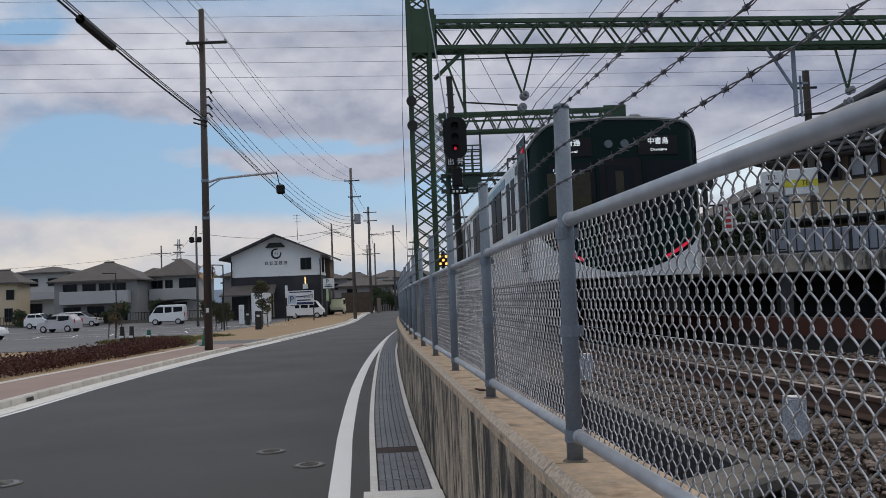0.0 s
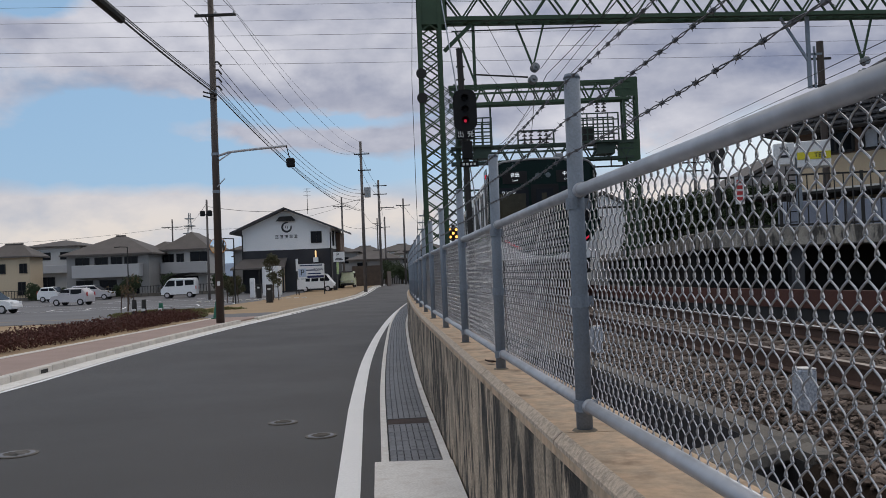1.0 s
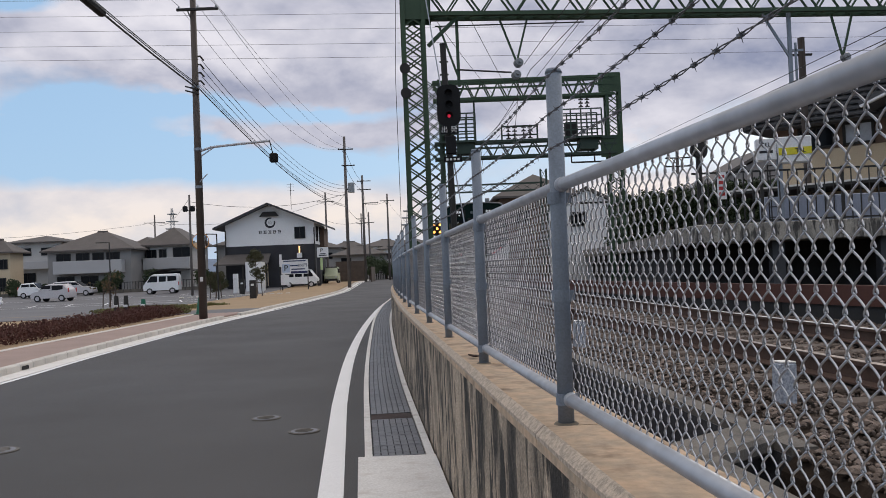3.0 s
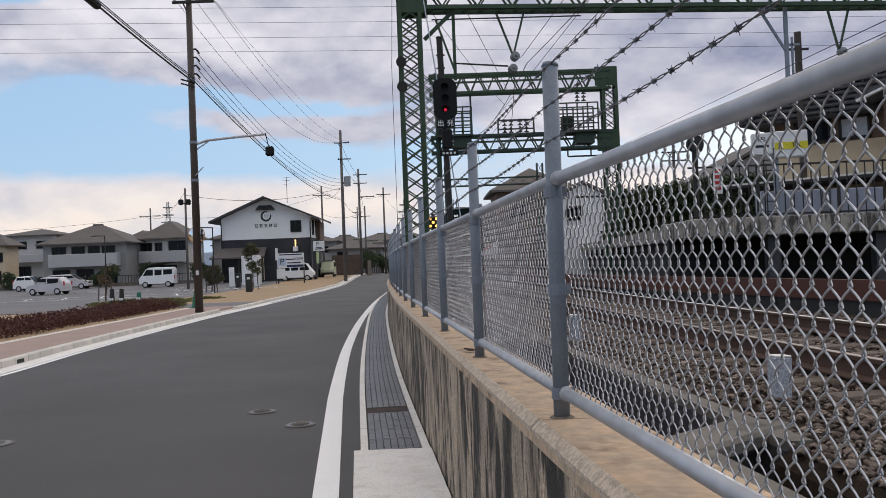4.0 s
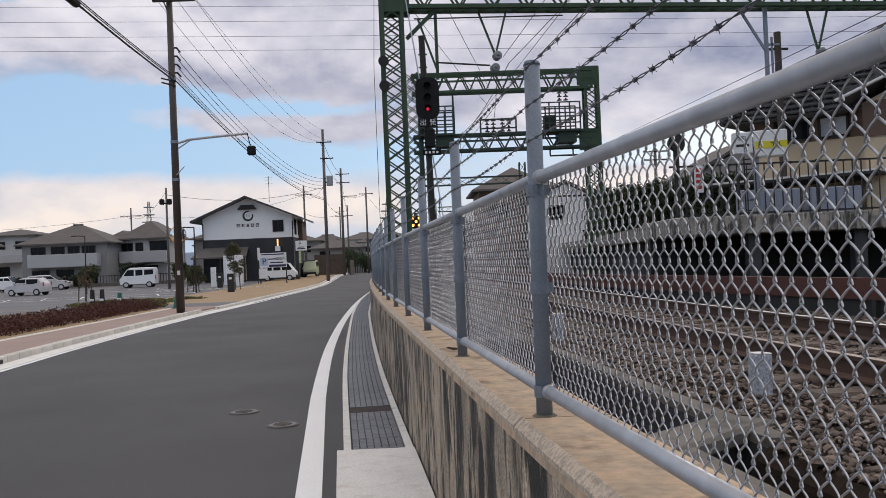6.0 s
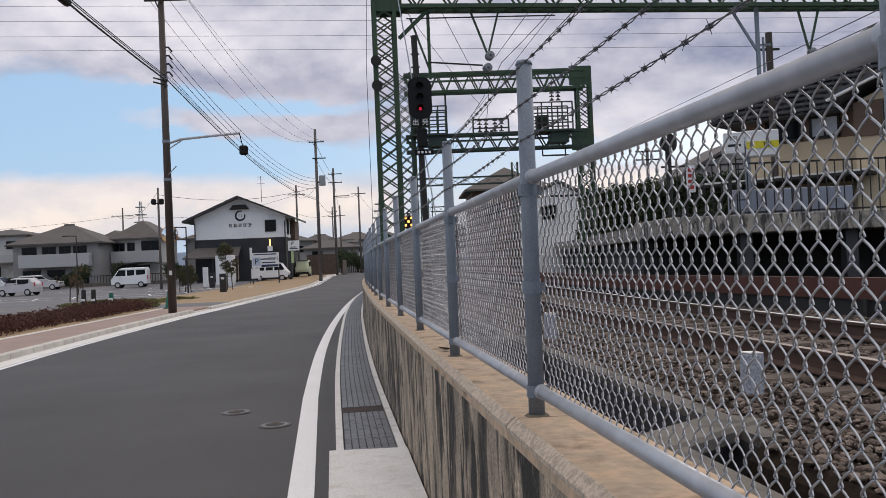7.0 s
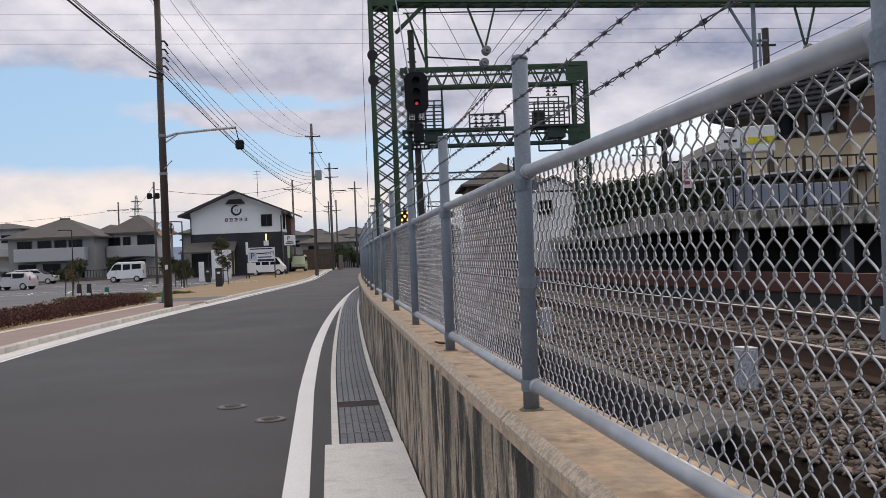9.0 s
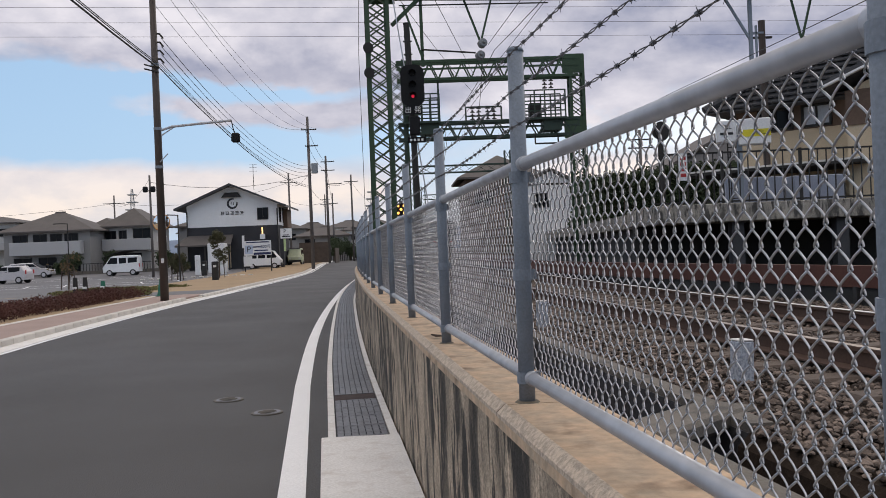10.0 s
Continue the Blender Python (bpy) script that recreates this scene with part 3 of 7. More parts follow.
def fence():
    f = thing("fence", "grey chain-link fence topped with barbed wire on a low wall", "fence", at=pose(0, 0, 0))
    pb = bmesh.new()
    rod(pb, (0, 0, 0), (0, 0, 1.225), 0.0285, 16)
    rod(pb, (0, 0, 1.225), (0, 0, 1.24), 0.031, 16, 0.025)
    post = mesh_of("post", pb, GALV, True)
    cb = bmesh.new()
    rod(cb, (0, 0, -0.02), (0, 0, 0.02), 0.0325, 14)
    box(cb, (0.035, 0, 0), (0.03, 0.012, 0.036))
    rod(cb, (0.02, 0.028, 0), (0.055, 0.028, 0), 0.007, 6)
    clamp = mesh_of("clamp", cb, GALV)
    rb = bmesh.new()
    rod(rb, (0, 0.02, 0), (0, 1.975, 0), 0.0215, 14)
    rod(rb, (0, 0.012, 0), (0, 0.05, 0), 0.026, 14)
    rod(rb, (0, 1.945, 0), (0, 1.985, 0), 0.026, 14)
    rail = mesh_of("rail", rb, RAILP, True)
    net = mesh_of("chain_link", chain_mesh(72, 11, 0.0274, 0.0675, 0.0020, 6), WIREM, True)
    far_net = mesh_of("chain_link", chain_mesh(72, 11, 0.0274, 0.0675, 0.0016, 3, True), WIREM)
    wire = mesh_of("barbed_wire", barbed(2.0, 0.105), BARB)
    far_wire = mesh_of("barbed_wire", barbed(2.0, 0.2), BARB)
    gb = bmesh.new()
    rod(gb, (0, 0, -0.004), (0, 0, 0.004), 0.047, 18, 0.036)
    grout = mesh_of("grout", gb, STAIN)
    y, k = 1.04 - 2 * 1.993, -2
    while y < 100:
        y2 = y + 1.99
        for _ in range(3):
            y2 = y + math.sqrt(max(0.1, 4.0 - (FENCE(y2) - FENCE(y)) ** 2))
        a = math.degrees(math.atan2(-(FENCE(y2) - FENCE(y)), y2 - y))
        x = FENCE(y)
        part("post", post, None, f, at=pose(x, y, 1.03, 0.25 * math.sin(k * 2.1), 0.3 * math.sin(k * 1.3), a))
        if y < 20:
            part("grout", grout, None, f, "dark stained mortar collar", at=pose(x, y, 1.032))
        for z in (1.861, 1.476, 1.116):
            if y < 30:
                part("clamp", clamp, None, f, at=pose(x, y, z - (0.045 if z > 1.8 else 0), 0, 0, a))
        drop = 0.018 if k <= 0 else 0.0
        part("rail", rail, None, f, at=pose(x + 0.012, y, 1.861 - drop, 0.52 if k == 0 else 0, 0, a))
        part("rail", rail, None, f, at=pose(x + 0.012, y, 1.116, 0, 0, a))
        part("chain_link", net if y < 20 else far_net, None, f, "galvanised diamond wire mesh", at=pose(x + 0.036, y, 1.12, 0, 0, a))
        for z in (2.235, 2.105, 1.985):
            part("barbed_wire", wire if y < 16 else far_wire, None, f, "grey barbed wire", at=pose(x - 0.027, y, z, 0, 0, a))
        y, k = y2, k + 1


fence()


def dead_leaf():
    lf = thing("dead_leaf", "curled dark brown dead leaf on the coping", "leaf", at=pose(FENCE(5.3) - 0.02, 5.3, 1.034, 0, 0, 40))
    bm = bmesh.new()
    rows = []
    for i in range(7):
        f = i / 6
        w = 0.028 * math.sin(math.pi * min(1.0, f + 0.08)) ** 0.7
        rows.append([bm.verts.new((w * q, 0.11 * f - 0.055, 0.002 + 0.012 * abs(q) + 0.014 * abs(f - 0.4))) for q in (-1.0, -0.4, 0.4, 1.0)])
    for a, b in zip(rows, rows[1:]):
        for k in range(3):
            bm.faces.new((a[k], a[k + 1], b[k + 1], b[k]))
    part("blade", bm, RUSTIRON, lf)


dead_leaf()


# railway bed
def railway():
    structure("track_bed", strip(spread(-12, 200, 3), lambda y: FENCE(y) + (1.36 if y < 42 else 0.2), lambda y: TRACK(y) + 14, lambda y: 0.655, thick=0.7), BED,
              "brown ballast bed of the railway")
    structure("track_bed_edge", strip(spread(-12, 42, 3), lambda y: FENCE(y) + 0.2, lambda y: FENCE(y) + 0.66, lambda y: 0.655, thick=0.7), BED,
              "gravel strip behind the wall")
    rng = np.random.default_rng(3)
    # loose ballast stones
    base = np.array([(0, 0, 1), (0.9, 0, 0.3), (0.28, 0.85, 0.35), (-0.72, 0.52, 0.3), (-0.72, -0.52, 0.35), (0.28, -0.85, 0.3),
                     (0.72, 0.52, -0.4), (-0.28, 0.85, -0.4), (-0.9, 0, -0.4), (-0.28, -0.85, -0.4), (0.72, -0.52, -0.4), (0, 0, -0.9)])
    tri = [(0, 1, 2), (0, 2, 3), (0, 3, 4), (0, 4, 5), (0, 5, 1), (1, 6, 2), (2, 6, 7), (2, 7, 3), (3, 7, 8), (3, 8, 4), (4, 8, 9), (4, 9, 5),
           (5, 9, 10), (5, 10, 1), (1, 10, 6), (11, 7, 6), (11, 8, 7), (11, 9, 8), (11, 10, 9), (11, 6, 10)]
    vs, fs = [], []
    n = 0
    while n < 42000:
        y = 1.5 + 26 * rng.random() ** 1.8
        x = FENCE(y) + 0.95 + (TRACK(y) + 2.4 - FENCE(y) - 0.95) * rng.random()
        if FENCE(y) + 0.55 < x < FENCE(y) + (1.38 if y > 4.35 else 1.24):
            continue
        s = 0.011 + 0.014 * rng.random()
        v = base * (s * (0.75 + 0.5 * rng.random((12, 1)))) * np.array([1.25, 1.0, 0.75])
        c, sn = math.cos(6.3 * rng.random()), math.sin(6.3 * rng.random())
        v = np.stack([v[:, 0] * c - v[:, 1] * sn, v[:, 0] * sn + v[:, 1] * c, v[:, 2]], 1) + (x, y, 0.668 + 0.02 * rng.random())
        k = len(vs)
        vs.extend(v.tolist())
        fs.extend([(a + k, b + k, d + k) for a, b, d in tri])
        n += 1
    me = bpy.data.meshes.new("ballast")
    me.from_pydata(vs, [], fs)
    bl = BALLAST.node_tree
    geo = bl.nodes.new("ShaderNodeNewGeometry")
    hsv = bl.nodes.new("ShaderNodeHueSaturation")
    mr = bl.nodes.new("ShaderNodeMapRange")
    mr.inputs["To Min"].default_value, mr.inputs["To Max"].default_value = 0.45, 1.7
    pr = bl.nodes["Principled BSDF"]
    src = pr.inputs["Base Color"].links[0].from_socket
    bl.links.new(geo.outputs["Random Per Island"], mr.inputs["Value"])
    bl.links.new(mr.outputs[0], hsv.inputs["Value"])
    bl.links.new(src, hsv.inputs["Color"])
    bl.links.new(hsv.outputs[0], pr.inputs["Base Color"])
    me.materials.append(BALLAST)
    tagged(new("ballast", me), "loose grey-brown railway ballast stones", "ballast", kind="stuff")
    # rails and sleepers
    sl = mesh_of("sleeper", B((0, 0, 0), (2.4, 0.23, 0.14), bevel=0.02), SLEEPER)
    sec = [(-0.065, 0.0), (-0.065, 0.012), (-0.009, 0.03), (-0.009, 0.115), (-0.034, 0.125), (-0.034, 0.15), (0.034, 0.15), (0.034, 0.125), (0.009, 0.115), (0.009, 0.03), (0.065, 0.012), (0.065, 0.0)]
    t = thing("railway_track", "pair of rusty-sided rails on sleepers in ballast", "railway track", "tracks", kind="structure")
    for g in (-0.735, 0.735):
        r = part("rail", sweep(spread(-10, 190, 2.0), sec, lambda y: TRACK(y) + g, lambda y: RAILZ - 0.158), RAILSIDE, t)
        part("running_surface", strip(spread(-10, 190, 2.0), lambda y: TRACK(y) + g - 0.03, lambda y: TRACK(y) + g + 0.03,
                                      lambda y: RAILZ - 0.004, thick=0.01), RAILGLINT if g > 0 else RAILDIM, r, "polished steel running surface with its reflection in the colour")
    y = 1.0
    while y < 75:
        a = math.degrees(math.atan(TRACK(y + 0.3) - TRACK(y - 0.3)) / 0.6)
        part("sleeper", sl, None, t, at=pose(TRACK(y), y, 0.625, 0, 0, -a))
        y += 0.62


railway()


def side_channel():
    """Concrete U-drain between the wall and the ballast, and two marker stones."""
    f = lambda y: FENCE(y) + 1.0
    c = structure("side_channel", sweep(spread(4, 42, 1), [(-0.37, 0.0), (-0.37, 0.70), (-0.26, 0.70), (-0.24, 0.06), (0.24, 0.06), (0.26, 0.70), (0.38, 0.70), (0.38, 0.0)], f), CONC,
                  "concrete drain channel beside the ballast with a cross slab")
    part("channel_wall", sweep(spread(-3, 3.99, 1), [(-0.30, 0.0), (-0.30, 0.70), (-0.13, 0.70), (-0.11, 0.0)], f), CONC, c, "low concrete channel wall")
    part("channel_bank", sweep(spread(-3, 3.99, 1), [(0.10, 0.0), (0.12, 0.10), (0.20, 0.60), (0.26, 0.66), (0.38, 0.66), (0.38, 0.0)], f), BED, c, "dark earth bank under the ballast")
    # Floor and lining colours carry the shade of the deep channel.
    part("channel_floor", strip(spread(-3, 42, 1), lambda y: f(y) - 0.235, lambda y: f(y) + 0.235, lambda y: 0.066), UNDER, c, "channel floor painted dark for the pit's shade")
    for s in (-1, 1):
        part("channel_lining", sweep(spread(4.0, 42, 1), [(s * 0.236, 0.07), (s * 0.252, 0.655), (s * 0.262, 0.655), (s * 0.25, 0.07)], f), WETSHADE, c, "wet channel side with the pit's shade in its dark colour")
    for y, w, turn in ((4.2, 0.30, 40), (9.6, 0.3, 5), (15.0, 0.3, 5)):
        part("cross_slab", B((f(y) + 0.04, y, 0.67), (0.86, w, 0.09), turn, 0.02), CONC, c, "concrete cross slab")
    for x, y, h in ((2.09, 5.3, 0.27), (1.50, 9.35, 0.3)):
        m = thing("marker_post", "short square granite marker post in the ballast", "marker post", "marker posts", at=pose(x, y, 0.66, 0, 2, 12))
        part("shaft", B((0, 0, h / 2), (0.108, 0.108, h), 0, 0.01), MARK, m)
        part("cap", B((0, 0, h + 0.004), (0.102, 0.102, 0.012), 0, 0.004), PALE, m, "white painted top")


MARK = mat("speckled granite", (0.5, 0.53, 0.58), (0.17, 0.19, 0.24), 0.85, scale=55, fine=150, bump=0.3, sharp=0.1)
side_channel()


def low_beam():
    f = curve_fn((2, 7.3), (10.7, 5.62), (19.7, 3.85), (30, 3.35), (60, 4.4))
    b = structure("low_barrier", sweep(spread(2, 60, 1.5), [(-0.05, 0.88), (-0.05, 1.15), (0.05, 1.15), (0.05, 0.88)], f), RUSTBEAM,
                  "low rust-red steel beam running beside the track")
    # Near-black strip paints the shade on the ground below the beam.
    part("cable_trough", sweep(spread(2, 60, 1.5), [(-0.02, 0.64), (-0.02, 0.875), (0.35, 0.875), (0.35, 0.64)], f), UNDER, b, "dark strip painting the shade under the beam")
    y = 3.0
    while y < 58:
        part("stub_post", B((f(y) - 0.03, y, 0.77), (0.08, 0.08, 0.24)), UNDER, b)
        y += 2.5


low_beam()


# lettering
def text_mesh(body, size, depth=0.004):
    cu = bpy.data.curves.new("letters", "FONT")
    cu.body, cu.size, cu.extrude = body, size, depth
    cu.align_x, cu.align_y = "CENTER", "CENTER"
    tmp = bpy.data.objects.new("letters", cu)
    scene.collection.objects.link(tmp)
    bpy.context.view_layer.update()
    me = bpy.data.meshes.new_from_object(tmp.evaluated_get(bpy.context.evaluated_depsgraph_get()))
    bpy.data.objects.remove(tmp)
    return me


def letters(body, size, material, parent, m, label=""):
    """Letters that face -y at the pose m."""
    me = text_mesh(body, size)
    me.materials.clear()
    me.materials.append(material)
    ob = new("lettering", me)
    ob.parent = parent
    ob.matrix_basis = m @ pose(0, 0, 0, 90, 0, 0)
    return tagged(ob, label)


# the train
HEADL = mat("unlit lamp glass", (0.14, 0.17, 0.18), None, 0.25, bump=0)
HALF, CAR = 1.41, 18.7


def arc(u):
    return 1.06 + 0.62 * ((u + 0.02) / HALF) ** 2 + 0.14 * max(0.0, abs(u) / HALF - 0.8) / 0.2


def nose(u, z):
    """How far the end of the car is set back at half-width u and height z."""
    c = min(1, abs(u) / HALF)
    k = max(0.0, (z - 2.2) / 1.5)
    return 0.08 * c * c + 0.42 * max(0, (c - 0.80) / 0.20) ** 1.8 + 0.16 * k ** 1.6


def top_z(u):
    c = min(1, abs(u) / HALF)
    return 3.53 - 0.10 * c ** 2 - 0.30 * max(0, (c - 0.72) / 0.28) ** 2


def face_patch(lo, hi, rows, out=0.0, u0=-HALF, u1=HALF, cols=28):
    bm = bmesh.new()
    g = []
    for i in range(cols + 1):
        u = u0 + (u1 - u0) * i / cols
        a, b = lo(u), hi(u)
        g.append([bm.verts.new((u, nose(u, a + (b - a) * j / rows) - out, a + (b - a) * j / rows)) for j in range(rows + 1)])
    for i in range(cols):
        for j in range(rows):
            bm.faces.new((g[i][j], g[i + 1][j], g[i + 1][j + 1], g[i][j + 1]))
    return bm


def train_car(last):
    """One car; its origin is at rail level under the middle of its rear end, y ahead."""
    c = thing("train_car", "white and dark green commuter train car on the near track", "train car", "cars of the train")
    y0 = 0.5 if last else 0.25
    bm = bmesh.new()
    sec = []
    for k in range(13):
        u = -HALF + 2 * HALF * k / 12
        sec.append((u, top_z(u)))
    sec = [(-HALF, 0.99)] + sec + [(HALF, 0.99)]
    ys = [y0, 1.5, CAR]
    rows = [[bm.verts.new((u, y, z)) for u, z in sec] for y in ys]
    for a, b in zip(rows, rows[1:]):
        for k in range(len(sec) - 1):
            f = bm.faces.new((a[k], a[k + 1], b[k + 1], b[k]))
    bm.faces.new([v for v in rows[-1]])
    if not last:
        bm.faces.new([v for v in rows[0]][::-1])
    bmesh.ops.recalc_face_normals(bm, faces=bm.faces[:])
    part("body", bm, TWHITE, c, "white metal body shell", smooth=False)
    bm = bmesh.new()
    box(bm, (0, CAR / 2 + 0.2, 3.52), (1.9, CAR - 1.5, 0.05), bevel=0.02)
    part("roof", bm, TGREY, c, "grey roof")
    for y in (5.5, 12.5):
        part("air_conditioner", B((0, y, 3.63), (1.7, 2.6, 0.26), 0, 0.06), TGREY, c, "grey roof air conditioner")
    part("underframe", B((0, CAR / 2, 0.80), (2.3, CAR - 1.0, 0.38)), UNDER, c, "black underfloor equipment")
    for y in (3.0, 7.0, 9.6, 12.4):
        part("equipment_box", B((0, y + 0.6, 0.62), (2.5, 1.5, 0.42), 0, 0.02), UNDER, c)
    for y in (2.6, 16.1):
        bg = part("bogie", B((0, y, 0.48), (2.0, 2.6, 0.22), 0, 0.04), UNDER, c, "black bogie frame")
        for dy in (-1.05, 1.05):
            for s in (-0.735, 0.735):
                w = bmesh.new()
                rod(w, (s - 0.06, y + dy, 0.43), (s + 0.06, y + dy, 0.43), 0.43, 20)
                part("wheel", w, RAILSIDE, bg)
    for s in (-1, 1):
        x = s * (HALF + 0.004)
        for y in (2.6, 7.2, 11.8, 16.3):
            d = part("door", B((x, y, 2.1), (0.02, 1.3, 1.95), 0, 0.006), TWHITE, c, "white sliding door")
            for dy in (-0.32, 0.32):
                part("door_window", B((x + s * 0.006, y + dy, 2.42), (0.02, 0.48, 0.95), 0, 0.008), TGLASS, d)
        for y in (4.5, 5.4, 9.1, 10.0, 13.7, 14.6):
            part("side_window", B((x, y, 2.42), (0.022, 0.82, 0.98), 0, 0.01), TGLASS, c, "dark side window")
        part("green_band", B((x - s * 0.001, CAR / 2 + 0.6, 1.68), (0.012, CAR - 1.7, 0.10)), LIME, c, "lime green waist band")
        part("upper_band", B((x - s * 0.0015, CAR / 2 + 0.6, 2.98), (0.010, CAR - 1.7, 0.16)), TGREEN, c, "dark green upper band")
    if last:
        part("front_mask", face_patch(arc, top_z, 16), TGREEN, c, "glossy dark green end", smooth=True)
        part("lower_front", face_patch(lambda u: 0.99, arc, 5), TWHITE, c, "white lower end with a curved edge", smooth=True)
        # returns of the end to the sides
        bm = bmesh.new()
        for s in (-1, 1):
            prev = None
            for j in range(13):
                z = 0.99 + (top_z(HALF) - 0.99) * j / 12
                pr = (bm.verts.new((s * HALF, nose(HALF, z), z)), bm.verts.new((s * HALF, y0 + 0.7, z)))
                if prev:
                    bm.faces.new((prev[0], prev[1], pr[1], pr[0]))
                prev = pr
        prev = None
        for k in range(29):
            u = -HALF + 2 * HALF * k / 28
            z = top_z(u)
            pr = (bm.verts.new((u, nose(u, z), z)), bm.verts.new((u, y0 + 0.7, z + 0.002)))
            if prev:
                bm.faces.new((prev[0], pr[0], pr[1], prev[1]))
            prev = pr
        part("corner", bm, TGREEN, c, "dark green corner panel")
        bm = bmesh.new()
        tube(bm, [(u, nose(u, top_z(u)) - 0.004, top_z(u) + 0.005) for u in [-HALF + 2 * HALF * k / 40 for k in range(41)]], 0.03, 6)
        part("roof_rim", bm, TGREY, c, "pale grey roof edge")
        bm = bmesh.new()
        rod(bm, (0.55, 1.2, 3.45), (0.55, 1.2, 3.76), 0.05, 8)
        box(bm, (0.55, 1.2, 3.68), (0.2, 0.5, 0.2), 0, 0.03)
        part("roof_aerial", bm, TGREY, c)
        for s in (-1, 1):
            part("cab_side", B((s * (HALF + 0.003), 1.15, 2.55), (0.014, 0.95, 1.7)), TGREEN, c, "dark green cab side")
            part("cab_door", B((s * (HALF + 0.006), 1.2, 2.1), (0.016, 0.6, 1.9), 0, 0.004), BLACK, c, "dark cab door")
        part("windscreen", face_patch(lambda u: 1.93, lambda u: 2.82, 8, 0.012, -1.14, -0.42, 10), GLASS, c, "dark windscreen", smooth=True)
        part("windscreen", face_patch(lambda u: 1.93, lambda u: 2.82, 8, 0.012, 0.40, 1.14, 10), GLASS, c, "dark windscreen", smooth=True)
        dr = part("end_door", face_patch(lambda u: 1.2, lambda u: 2.88, 8, 0.016, -0.36, 0.34, 8), BLACK, c, "black end gangway door", smooth=True)
        part("door_glass", face_patch(lambda u: 2.0, lambda u: 2.76, 4, 0.026, -0.24, 0.2, 6), GLASS, dr, smooth=True)
        part("door_frame", face_patch(lambda u: 1.2, lambda u: 2.9, 4, 0.03, -0.41, -0.36, 2), TGREEN, dr)
        part("door_frame", face_patch(lambda u: 1.2, lambda u: 2.9, 4, 0.03, 0.34, 0.39, 2), TGREEN, dr)
        # Tan patch added over the glass stands for the interior seen through it.
        part("cab_panel", face_patch(lambda u: 1.98, lambda u: 2.66, 6, 0.03, -1.18, -0.5, 8), TAN, c, "tan patch for the interior seen through the windscreen")
        part("cab_panel", face_patch(lambda u: 2.14, lambda u: 2.66, 3, 0.034, -0.10, 0.03, 3), TAN, c, "tan panel behind the door glass")
        part("display", face_patch(lambda u: 2.92, lambda u: 3.23, 3, 0.015, -1.06, -0.44, 6), BLACK, c, "black destination display")
        part("display", face_patch(lambda u: 2.92, lambda u: 3.23, 3, 0.015, 0.30, 0.96, 6), BLACK, c, "black destination display")
        for u in (-0.17, 0.09):
            bm = bmesh.new()
            rod(bm, (u, nose(u, 3.11) - 0.03, 3.11), (u, nose(u, 3.11) + 0.02, 3.11), 0.066, 16)
            part("headlamp", bm, HEADL, c, "unlit round headlamp")
        letters("普通", 0.115, TEXTW, c, pose(-0.75, 0.01, 3.125), "white lit characters")
        letters("Local", 0.06, TEXTW, c, pose(-0.75, -0.01, 2.99), "white lit letters")
        letters("中書島", 0.115, TEXTW, c, pose(0.62, 0.01, 3.125), "white lit characters")
        letters("Chushojima", 0.056, TEXTW, c, pose(0.62, -0.01, 2.99), "white lit letters")
        letters("ワンマン", 0.09, TEXTW, c, pose(-0.92, 0.0, 2.68), "white characters")
        for s in (-1, 1):
            lo = lambda u: arc(u) + 0.05 + 0.06 * max(0, abs(u) - 0.7)
            part("tail_lamp", face_patch(lo, lambda u: lo(u) + 0.06, 2, 0.02, s * 0.66, s * 1.06, 10), REDLAMP, c, "lit red tail lamp strip", smooth=True)
        for z, n in ((1.62, 7), (1.40, 8)):
            for k in range(n):
                part("bar", B((-0.03 + (k - n / 2 + 0.5) * 0.075, nose(0, z) - 0.02, z), (0.045, 0.006, 0.04)), TGREY, c)
        part("coupler", B((0, -0.15, 0.88), (0.28, 0.7, 0.24), 0, 0.03), UNDER, c, "black coupler")
        bm = bmesh.new()
        rod(bm, (-HALF - 0.03, 0.9, 3.2), (-HALF + 0.03, 0.9, 3.2), 0.06, 10)
        part("marker_lamp", bm, REDLAMP, c, "red side marker lamp")
    else:
        bm = bmesh.new()
        for s in (-0.5, 0.5):
            bar(bm, (s, 8.3, 3.5), (s * 0.6, 9.4, 4.15), 0.05)
            bar(bm, (s * 0.6, 9.4, 4.15), (s, 8.6, 4.62), 0.04)
        bar(bm, (-0.9, 8.6, 4.64), (0.9, 8.6, 4.64), 0.06)
        part("pantograph", bm, UNDER, c, "folded arm pantograph on the roof")
    return c


CARS = [train_car(True)]
CARS += [train_car(False)]
CARS += [copy_thing(CARS[1], pose(0, 0, 0)) for _ in range(2)]


def car_pose(i, t):
    y = 13.7 + 8.2 * t - 0.05 * t * t + i * 19.15
    a, b = y + 2.6, y + 16.1
    xa, xb = TRACK(a), TRACK(b)
    s = (xb - xa) / (b - a)
    return pose(xa - 2.6 * s, y, RAILZ, 0, 0, -math.degrees(math.atan(s)))


# overhead line portals
def piece(name, a, b, w, h, material, parent):
    """One straight bar as a part of its own."""
    return part(name, bar(bmesh.new(), a, b, w, h), material, parent)


